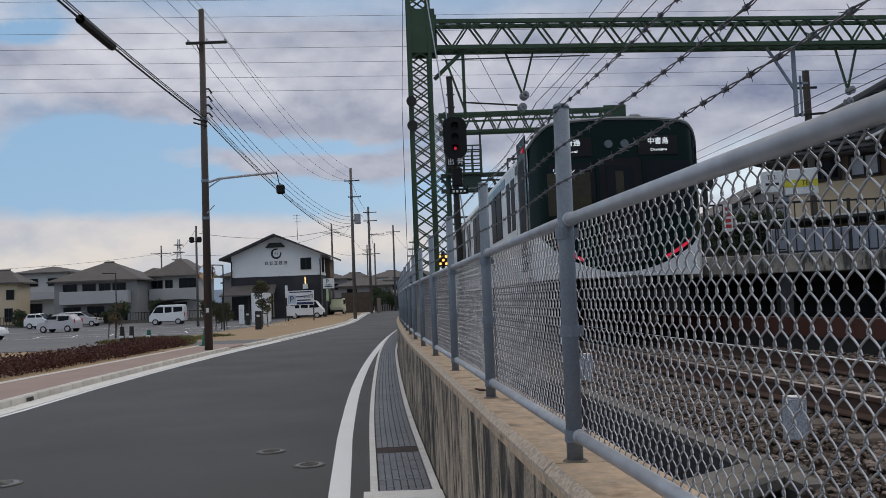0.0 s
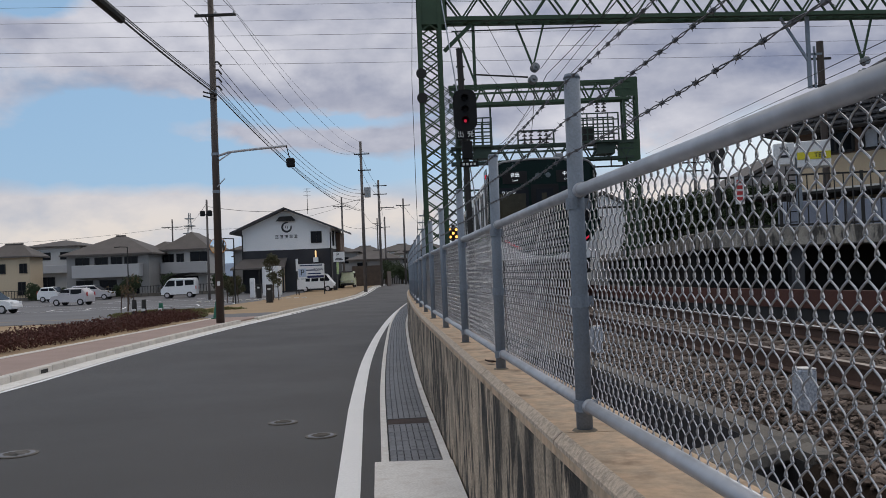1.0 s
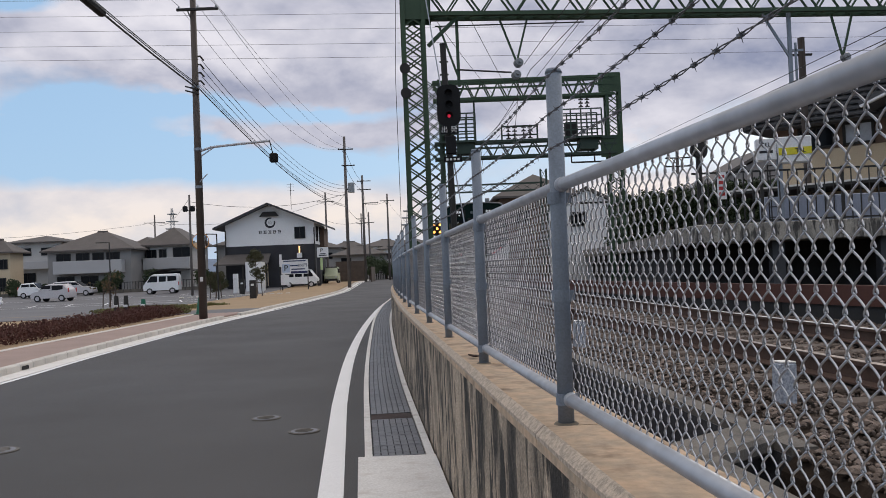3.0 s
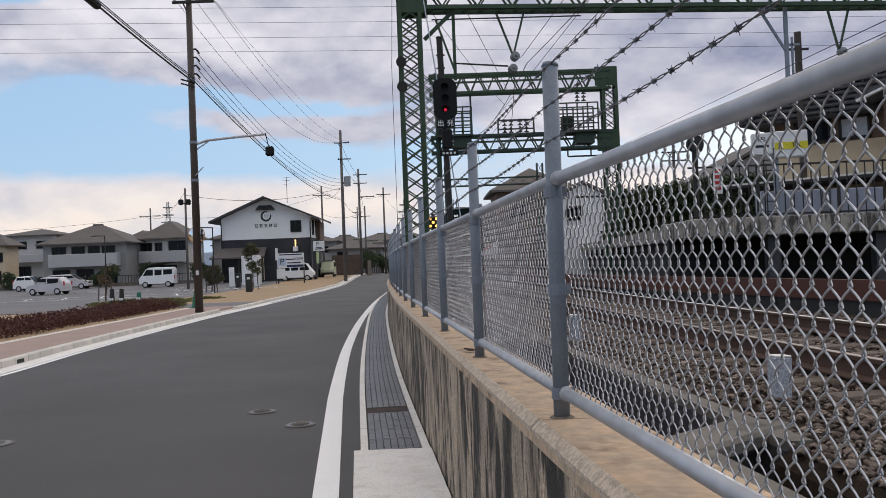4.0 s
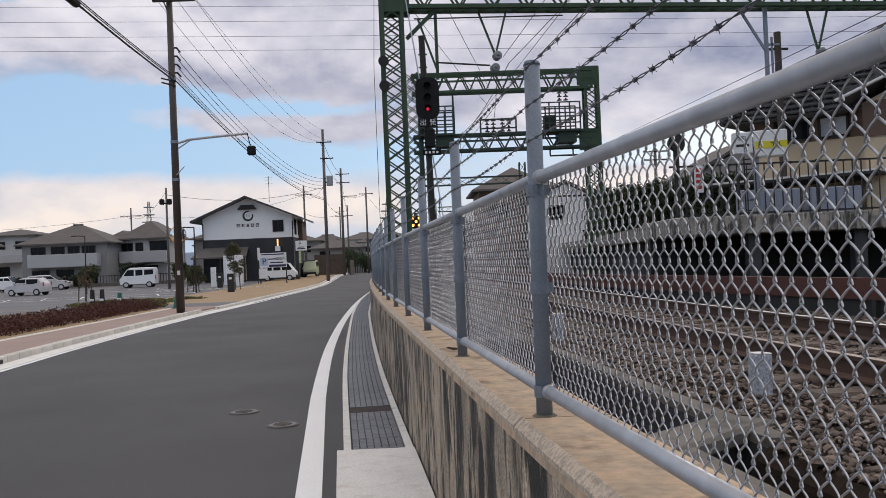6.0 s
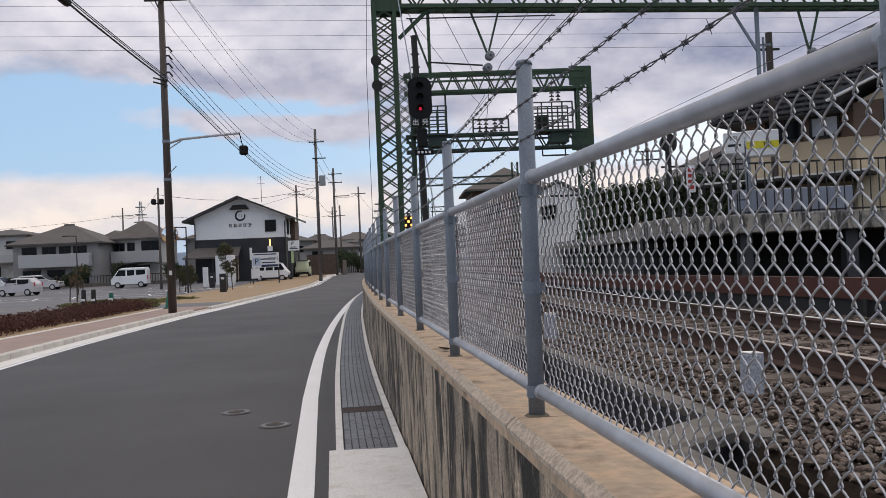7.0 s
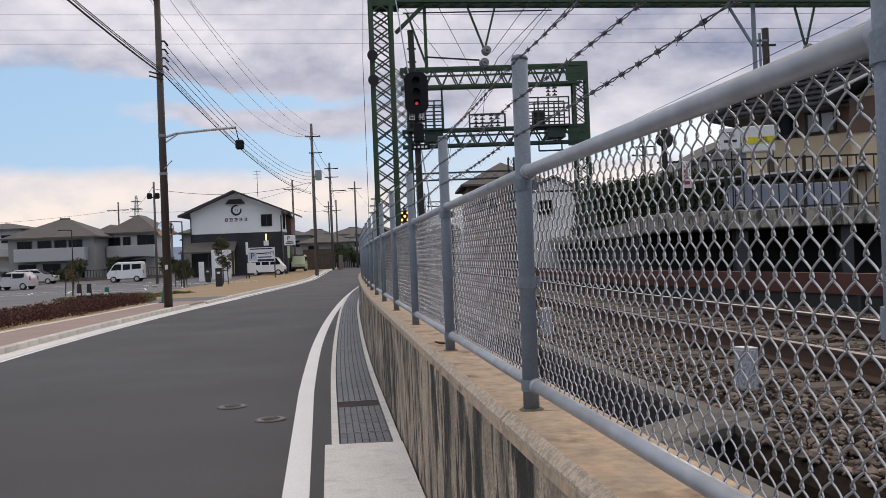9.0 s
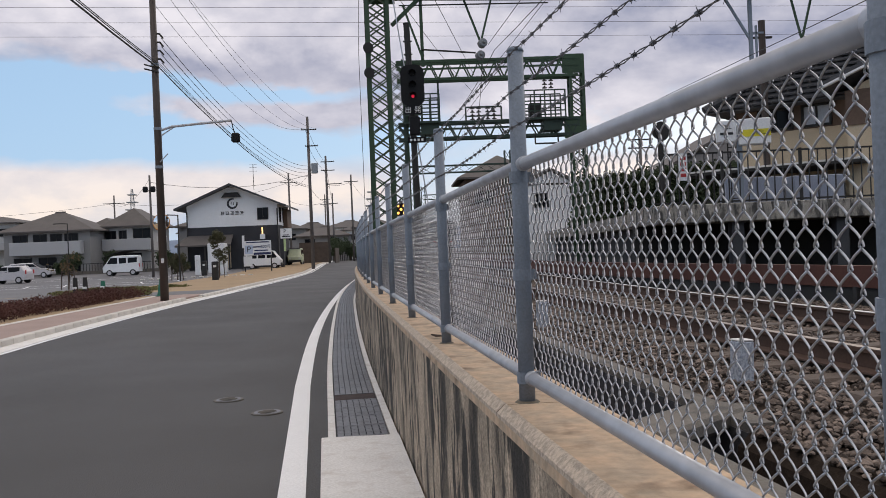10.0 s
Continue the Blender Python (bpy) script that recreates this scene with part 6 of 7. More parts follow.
def shop():
    x0, x1, y0, y1, zb = -21.75, -12.55, 90.0, 98.5, 0.28
    w = x1 - x0
    h = thing("shop", "white gabled shop building with a dark lower storey", "building", at=pose((x0 + x1) / 2, (y0 + y1) / 2, zb))
    d = y1 - y0
    part("lower_wall", B((0, 0, 2.2), (w - 0.06, d - 0.06, 4.5)), DARKWALL, h, "charcoal lower wall")
    bm = B((0, 0, 5.52), (w, d, 2.2))
    for yy in (-d / 2, d / 2):
        bm.faces.new([bm.verts.new(p) for p in ((-w / 2, yy, 6.615), (w / 2, yy, 6.615), (0, yy, 8.575))])
    part("upper_wall", bm, STUCCO, h, "white plaster gable wall")
    part("roof", roof_mesh(w, d, 6.38, 2.4, 1.05, False, 0.2), ROOFD, h, "dark shallow gabled roof")
    window(h, 3.1, -d / 2, 5.62, 1.05, 1.15)
    for k, yy in enumerate((-2.6, 0.2)):
        window(h, w / 2, yy, 5.5, 1.0 if k == 0 else 1.6, 1.5, "e")
    part("bay", B((w / 2 + 0.2, 1.6, 5.2), (0.5, 3.4, 2.0), 0, 0.03), BROWNW, h, "brown slatted bay")
    # emblem: a broken ring under a small roof, and plain strokes below it
    bm = bmesh.new()
    n = 30
    for r0, r1, y in ((0.34, 0.55, -d / 2 - 0.03),):
        ring = []
        for i in range(n + 1):
            a = radians(70 + 310 * i / n)
            k = 0.55 + 0.45 * math.sin(math.pi * i / n)
            ring.append((a, r1 - (r1 - r0) * k, r1))
        for (a, p, q), (b, s, t) in zip(ring, ring[1:]):
            v = [bm.verts.new((0.05 + r * math.cos(g), y, 6.75 + r * math.sin(g))) for g, r in ((a, p), (a, q), (b, t), (b, s))]
            bm.faces.new(v)
        r = bmesh.ops.extrude_face_region(bm, geom=bm.faces[:])
        for q in r["geom"]:
            if isinstance(q, bmesh.types.BMVert):
                q.co.y += 0.02
    e = part("emblem", bm, INK, h, "black ring emblem")
    for dx, dz in ((-0.1, 0.08), (0.12, 0.02)):
        part("stroke", B((0.05 + dx, -d / 2 - 0.03, 6.72 + dz), (0.05, 0.03, 0.26), 0), INK, e)
    bm = bmesh.new()
    fr = [bm.verts.new((x, -d / 2 - 0.35, z)) for x, z in ((-1.0, 7.38), (1.0, 7.38), (0.62, 7.85), (-0.62, 7.85))]
    bk = [bm.verts.new((v.co.x, -d / 2 - 0.01, v.co.z + 0.05)) for v in fr]
    bm.faces.new(fr)
    bm.faces.new(bk[::-1])
    for i in range(4):
        bm.faces.new((fr[i], bk[i], bk[(i + 1) % 4], fr[(i + 1) % 4]))
    bmesh.ops.recalc_face_normals(bm, faces=bm.faces[:])
    part("emblem_canopy", bm, UNDER, h, "small dark emblem canopy")
    for i in range(5):
        c = -0.98 + i * 0.49
        bm = bmesh.new()
        for dx, dz, bw, bh in ((0, 0.15, 0.34, 0.045), (0, -0.13, 0.32, 0.045), (-0.10 + 0.05 * (i % 3), 0.0, 0.05, 0.3), (0.1, 0.02, 0.05, 0.22), (0.02 * i, 0.03, 0.24, 0.04)):
            box(bm, (c + dx, -d / 2 - 0.02, 5.78 + dz), (bw, 0.03, bh))
        part("sign_bar", bm, INK, h)
    # entrance canopy and front
    bm = bmesh.new()
    v = [bm.verts.new(p) for p in ((-5.3, -d / 2 - 2.6, 2.6), (0.2, -d / 2 - 2.6, 2.6), (0.0, -d / 2, 3.6), (-4.6, -d / 2, 3.6))]
    bm.faces.new(v)
    r = bmesh.ops.extrude_face_region(bm, geom=bm.faces[:])
    for q in r["geom"]:
        if isinstance(q, bmesh.types.BMVert):
            q.co.z -= 0.15
    part("canopy", bm, ROOF, h, "tiled entrance canopy")
    for px in (-5.0, -2.4, 0.0):
        part("canopy_post", B((px, -d / 2 - 2.4, 1.25), (0.14, 0.14, 2.5)), UNDER, h)
    part("shutter", B((-1.4, -d / 2 - 0.06, 1.4), (2.2, 0.1, 2.4)), BEIGE, h, "pale entrance shutter")
    for sx in (-1, 1):
        bm = bmesh.new()
        rod(bm, (sx * (w / 2 - 0.02), -d / 2 - 0.1, 0.2), (sx * (w / 2 - 0.02), -d / 2 - 0.1, 6.1), 0.06, 8)
        part("downpipe", bm, UNDER, h)
    bm = bmesh.new()
    rod(bm, (1.6, 0, 8.4), (1.6, 0, 11.2), 0.03, 6)
    for z in (10.4, 10.8, 11.1):
        bar(bm, (1.2, 0, z), (2.0, 0, z), 0.025)
    part("aerial", bm, UNDER, h, "thin roof aerial")


ROOFD = mat("dark roof sheet", (0.045, 0.045, 0.05), (0.03, 0.03, 0.035), 0.6, scale=1, fine=20, bump=0.1)
shop()


def shop_front():
    z = gz(80) + 0.05
    s = thing("parking_sign", "white car park sign board with a large P on posts", "sign", at=pose(-12.8, 78, z))
    part("board", B((0.05, 0, 2.1), (2.4, 0.08, 1.3), 0, 0.01), WHITE, s)
    part("panel", B((-0.72, -0.045, 1.98), (0.7, 0.012, 0.75)), PANELB, s, "pale blue panel")
    letters("P", 0.75, INK, s, pose(-0.72, -0.07, 1.98), "black letter P")
    letters("800円", 0.34, NAVY, s, pose(0.75, -0.06, 2.2), "dark blue figures")
    for k, (bx, bz, bw) in enumerate(((0.05, 2.62, 2.0), (-0.02, 2.2, 0.7), (0.35, 1.88, 1.2))):
        part("bar", B((bx, -0.05, bz), (bw, 0.01, 0.1)), NAVY, s)
    part("bar", B((0.45, -0.05, 1.6), (1.5, 0.01, 0.2)), NAVY, s, "dark blue band")
    for px in (-1.1, 1.2):
        part("post", B((px, 0.06, 1.1), (0.09, 0.09, 2.2)), UNDER, s)
    part("lower_board", B((-0.85, 0, 0.95), (0.75, 0.05, 0.9)), WHITE, s, "small white lower board")
    f = thing("flag", "narrow white banner flag on a pole", "flag", at=pose(-14.1, 77.9, z))
    bm = bmesh.new()
    rod(bm, (0, 0, 0), (0, 0, 3.3), 0.03, 6)
    part("pole", bm, UNDER, f)
    part("cloth", B((0.12, 0, 2.7), (0.22, 0.02, 1.1), 12), WHITE, f)
    k = thing("storage_shed", "plain white shed in front of the shop", "shed", at=pose(-16.9, 81, z))
    part("body", B((0, 0, 1.35), (1.5, 1.6, 2.7), 0, 0.03), WHITE, k)
    part("door", B((0, -0.82, 1.2), (1.0, 0.04, 2.1)), STUCCO, k)
    w = thing("wall_sign", "white illuminated sign with a P on a post", "sign", at=pose(-11.5, 88, gz(88)))
    part("box", B((0, 0, 3.45), (1.1, 0.3, 1.0), 0, 0.02), WHITE, w)
    letters("P", 0.55, INK, w, pose(-0.1, -0.17, 3.65), "black letter P")
    part("bar", B((0, -0.16, 3.15), (0.8, 0.01, 0.1)), INK, w)
    part("bar", B((0, -0.16, 3.3), (0.6, 0.01, 0.08)), INK, w)
    part("lower_panel", B((-0.25, 0, 2.3), (0.4, 0.1, 1.2)), LIME2, w, "pale green lower panel")
    part("post", B((-0.45, 0.1, 1.5), (0.35, 0.35, 3.0)), DARKWALL, w)
    la = thing("wall_lantern", "lit warm lantern on a bracket", "lamp", at=pose(-14.1, 89.6, 3.6))
    part("glass", B((0, 0, 0.55), (0.14, 0.14, 0.7), 0, 0.03), WARM, la, "glowing lantern")
    part("bracket", B((0.1, 0.2, 0.1), (0.5, 0.3, 0.08)), UNDER, la)
    part("base", B((0, 0, -0.05), (0.5, 0.3, 0.5)), WHITE, la)
    # meters and bollards in front of the shop
    for x, y, h, m in ((-15.2, 75, 1.3, WHITE), (-16.6, 74, 1.2, UNDER), (-12.3, 58, 1.25, UNDER), (-17.6, 76, 1.7, WHITE)):
        b = thing("ticket_post", "dark payment post with a sign plate" if m is UNDER else "white payment machine by the car park", "post", "car park posts", at=pose(x, y, gz(y) + 0.08))
        part("case", B((0, 0, h / 2), (0.42, 0.3, h), 0, 0.03), m, b)
        part("plate", B((0, -0.16, h * 0.75), (0.2, 0.02, 0.14)), TEXTP, b)
    for i in range(14):
        bl = thing("wheel_stop", "low pale concrete wheel stop", "wheel stop", "wheel stops", at=pose(-18.5 + i * 0.62 - 1.5, 68 + 0.1 * i, gz(68) + 0.05))
        part("block", B((0, 0, 0.06), (0.36, 0.18, 0.12), 0, 0.03), KERB, bl)
    # low fence at the end of the road and side wall
    fe = thing("boundary_fence", "brown wooden boundary fence beyond the shop", "fence", at=pose(-12.5, 104, gz(104)))
    part("board_panel", B((2.2, 0, 1.35), (3.6, 0.1, 2.4)), SLEEPER, fe)
    part("board_panel", B((4.6, 3, 0.9), (0.1, 6.0, 1.8)), SLEEPER, fe)
    pf = thing("picket_fence", "dark picket fence across the end of the street", "fence", at=pose(-6, 128, gz(128)))
    pk = mesh_of("picket", B((0, 0, 0.65), (0.12, 0.05, 1.3)), UNDER)
    for i in range(44):
        part("picket", pk, None, pf, at=pose(-4.5 + i * 0.26, 0, 0))
    part("rail", B((1.2, 0.04, 1.0), (11.6, 0.05, 0.08)), UNDER, pf)


PANELB = mat("pale blue panel", (0.5, 0.58, 0.72), None, 0.5, bump=0)
LIME2 = mat("pale green panel", (0.5, 0.62, 0.3), None, 0.5, bump=0)
shop_front()


# parked vehicles
def vehicle(name, label, x, y, rz, paint, L, W, H, kind):
    z = gz(y) + 0.05
    c = thing(name, label, "van" if kind == "van" else "car", "parked vehicles", at=pose(x, y, z, 0, 0, rz))
    if kind == "van":
        prof = [(-L / 2, 0.35), (-L / 2, 0.85), (-L / 2 + 0.15, 1.0), (-L / 2 + 0.7, H - 0.12), (-L / 2 + 0.95, H), (L / 2 - 0.12, H), (L / 2, H - 0.25), (L / 2, 0.35)]
        cab = [(-L / 2 + 0.32, 1.05), (-L / 2 + 0.75, H - 0.18), (-L / 2 + 1.35, H - 0.18), (-L / 2 + 1.35, 1.05)]
        others = [(-L / 2 + 1.5, L / 2 * 0.08 + 0.35), (L / 2 * 0.08 + 0.5, L / 2 - 0.2)]
        zs = (1.05, H - 0.2)
    else:
        prof = [(-L / 2, 0.3), (-L / 2, 0.68), (-L / 2 + 0.1, 0.8), (-L / 2 + L * 0.2, 0.93), (-L / 2 + L * 0.38, H - 0.06), (-L / 2 + L * 0.5, H), (L / 2 - L * 0.13, H - 0.05), (L / 2 - 0.05, 1.0), (L / 2, 0.8), (L / 2, 0.3)]
        cab = [(-L / 2 + L * 0.24, 0.97), (-L / 2 + L * 0.375, H - 0.13), (-L / 2 + L * 0.53, H - 0.11), (-L / 2 + L * 0.53, 0.97)]
        others = [(-L / 2 + L * 0.56, L / 2 - L * 0.15)]
        zs = (0.97, H - 0.13)
    # stations across the width: full below the waist, drawn in towards the roof, slightly crowned
    bm = bmesh.new()
    fine = []
    for (px, pz), (qx, qz) in zip(prof, prof[1:] + prof[:1]):
        fine += [(px + (qx - px) * k / 3, pz + (qz - pz) * k / 3) for k in range(3)]
    rows = []
    for f in (-1.0, -0.96, -0.8, -0.4, 0.0, 0.4, 0.8, 0.96, 1.0):
        tuck = 0.06 * max(0.0, abs(f) - 0.8) / 0.2
        row = []
        for px, pz in fine:
            wide = W / 2 * (1.0 if pz < 0.9 else 1.0 - 0.13 * min(1.0, (pz - 0.9) / (H - 0.9)) ** 0.8)
            cx, cz = px * (1 - tuck * 0.5), pz - tuck * (0.9 if pz > H * 0.6 else 0.0) + 0.03 * (1 - f * f) * (pz > H - 0.1)
            row.append(bm.verts.new((cx, wide * f, cz)))
        rows.append(row)
    for a, b in zip(rows, rows[1:]):
        for i in range(len(fine)):
            bm.faces.new((a[i], a[(i + 1) % len(fine)], b[(i + 1) % len(fine)], b[i]))
    bm.faces.new(rows[0])
    bm.faces.new(rows[-1][::-1])
    bmesh.ops.recalc_face_normals(bm, faces=bm.faces[:])
    shell = mesh_of("body", bm, paint, True)
    shell.set_sharp_from_angle(angle=radians(40))
    part("body", shell, paint, c)
    for s in (-1, 1):
        y0 = s * (W / 2 * 0.94 + 0.01)
        y1 = s * (W / 2 * 0.90 + 0.01)
        polys = [cab] + [[(p, zs[0]), (p, zs[1]), (q, zs[1]), (q, zs[0])] for p, q in others]
        for pl in polys:
            bm = bmesh.new()
            f = [bm.verts.new((px, y0 if pz < 1.1 else y1, pz)) for px, pz in pl]
            g = [bm.verts.new((px, (y0 if pz < 1.1 else y1) - s * 0.06, pz)) for px, pz in pl]
            bm.faces.new(f)
            bm.faces.new(g[::-1])
            for i in range(4):
                bm.faces.new((f[i], f[(i + 1) % 4], g[(i + 1) % 4], g[i]))
            bmesh.ops.recalc_face_normals(bm, faces=bm.faces[:])
            part("side_window", bm, GLASS, c)
        part("mirror", B((-L / 2 + L * 0.27, s * (W / 2 + 0.1), 1.02), (0.12, 0.16, 0.14), 0, 0.02), paint, c)
        part("headlight", B((-L / 2 + 0.05, s * (W / 2 - 0.22), 0.74), (0.14, 0.26, 0.15), 0, 0.03), TEXTP, c, "clear headlight")
        part("tail_light", B((L / 2 - 0.02, s * (W / 2 - 0.12), 0.95), (0.08, 0.14, 0.35), 0, 0.02), REDINK, c, "red tail light")
        for px in (-L / 2 + 0.62, L / 2 - 0.6):
            bm = bmesh.new()
            rod(bm, (px, s * (W / 2 - 0.17), 0.29), (px, s * (W / 2 + 0.01), 0.29), 0.29, 18)
            w = part("wheel", bm, TYRE, c)
            bm = bmesh.new()
            rod(bm, (px, s * (W / 2 - 0.1), 0.29), (px, s * (W / 2 + 0.022), 0.29), 0.18, 14)
            part("rim", bm, SILVER, w)
    k = prof[3], prof[4]
    bm = bmesh.new()
    yy = W / 2 * 0.8
    o = Vector((-0.03, 0, 0.03))
    v = [bm.verts.new(Vector((px, q, pz)) + o) for (px, pz), q in ((prof[3], -yy), (prof[3], yy), (prof[4], yy), (prof[4], -yy))]
    bm.faces.new(v)
    r = bmesh.ops.extrude_face_region(bm, geom=bm.faces[:])
    for q in r["geom"]:
        if isinstance(q, bmesh.types.BMVert):
            q.co.x += 0.05
    part("windscreen", bm, GLASS, c)
    part("bumper", B((-L / 2 + 0.02, 0, 0.45), (0.16, W * 0.94, 0.22), 0, 0.04), UNDER if kind == "van" else paint, c)
    return c


vehicle("van", "small white delivery van parked in the car park", -26.5, 84, 4, WHITE, 3.35, 1.5, 1.88, "van")
vehicle("car", "pale silver hatchback parked in the car park", -33.0, 75, -6, SILVER, 3.4, 1.5, 1.5, "car")
vehicle("car", "silver estate car parked in the car park", -36.8, 88, 184, SILVER, 4.3, 1.7, 1.5, "car")
vehicle("car", "white compact car parked beside the others", -40.0, 86.5, 180, WHITE, 2.6, 1.6, 1.5, "car")
vehicle("car", "white hatchback parked at the edge of the car park", -31.2, 58, 180, WHITE, 3.8, 1.6, 1.5, "car")
vehicle("van", "white van parked under the shop canopy", -13.5, 86.3, 180, WHITE, 3.4, 1.5, 1.85, "van")


def small_clutter():
    z = gz(43) + 0.1
    for i, (x, y, m) in enumerate(((-15.6, 42.3, UNDER), (-15.1, 42.2, UNDER), (-14.2, 42, CONEG))):
        b = thing("bollard", "short dark post by the hedge" if m is UNDER else "green plastic post by the hedge", "bollard", "bollards", at=pose(x, y, z))
        bm = bmesh.new()
        rod(bm, (0, 0, 0), (0, 0, 0.8 if m is UNDER else 0.6), 0.13, 12, 0.1)
        part("shaft", bm, m, b)
        part("band", B((0, -0.1, 0.3), (0.2, 0.06, 0.12), 0, 0.02), TEXTP, b)
    for x0, x1, y in ((-30, -16, 58), (-30, -16, 63.5), (-40, -20, 76), (-36, -31, 52)):
        ln = structure("parking_line", B(((x0 + x1) / 2, y, gz(y) + 0.056), (abs(x1 - x0), 0.12, 0.004)), LINE, "white painted parking bay line")
    for k in range(7):
        structure("parking_line", B((-36 + k * 2.6, 80.0, gz(80) + 0.058), (0.12, 4.6, 0.004)), LINE, "white painted parking bay line")
        structure("parking_line", B((-31.0 + k * 2.6, 61, gz(61) + 0.058), (0.12, 4.6, 0.004), 18), LINE, "white painted parking bay line")
    # garden walls, carport and shrubs in front of the houses
    gw = thing("garden_fence", "dark metal garden fence in front of the houses", "fence", at=pose(-38, 93, gz(93)))
    pk = mesh_of("picket", B((0, 0, 0.6), (0.05, 0.04, 1.2)), UNDER)
    for i in range(90):
        part("picket", pk, None, gw, at=pose(-14 + i * 0.3, 0, 0))
    part("rail", B((-0.5, 0.03, 1.15), (27, 0.05, 0.06)), UNDER, gw)
    part("plinth", B((-0.5, 0.05, 0.15), (27, 0.2, 0.5)), CONC, gw)
    cp = thing("carport", "dark arched carport beside a white house", "carport", at=pose(-28.2, 95, gz(95)))
    bm = bmesh.new()
    prev = None
    for i in range(13):
        a = radians(20 + 140 * i / 12)
        q = [bm.verts.new((3.2 * math.cos(a), yy, 1.2 + 1.15 * math.sin(a) + dz)) for yy in (-2, 2) for dz in (0, 0.08)]
        if prev:
            for s, t in ((0, 2), (2, 3), (3, 1), (1, 0)):
                bm.faces.new((prev[s], prev[t], q[t], q[s]))
        prev = q
    part("roof", bm, UNDER, cp)
    for px in (-2.9, 2.9):
        for py in (-1.9, 1.9):
            part("post", B((px, py, 0.8), (0.1, 0.1, 1.7)), UNDER, cp)
    for x, y, r, hh in ((-33.5, 90, 1.1, 2.3), (-34.6, 90.5, 0.8, 1.6), (-30.8, 93.5, 0.9, 2.4), (-22.5, 88, 1.0, 1.9), (-41, 91, 0.8, 1.5), (-24.2, 90, 1.0, 2.2), (-44.5, 92, 0.9, 2.0)):
        s = thing("garden_shrub", "dark evergreen garden shrub before the houses", "shrub", "garden shrubs", at=pose(x, y, gz(y)))
        part("crown", leaf_cloud("crown", [((RNG.normal() * r * 0.3, RNG.normal() * r * 0.3, hh * (0.3 + 0.5 * RNG.random())), (r * 0.6, r * 0.6, hh * 0.3)) for _ in range(6)], 1500, 0.11, LEAF, RNG), None, s)
        bm = bmesh.new()
        rod(bm, (0, 0, 0), (0, 0, hh * 0.6), 0.06, 6, 0.03)
        part("trunk", bm, BARK, s)


CREAM = mat("pale yellow green paint", (0.6, 0.63, 0.42), None, 0.35, bump=0)
vehicle("van", "pale yellow-green small van parked facing the road", -11.7, 97, 92, CREAM, 3.4, 1.5, 1.85, "van")
small_clutter()


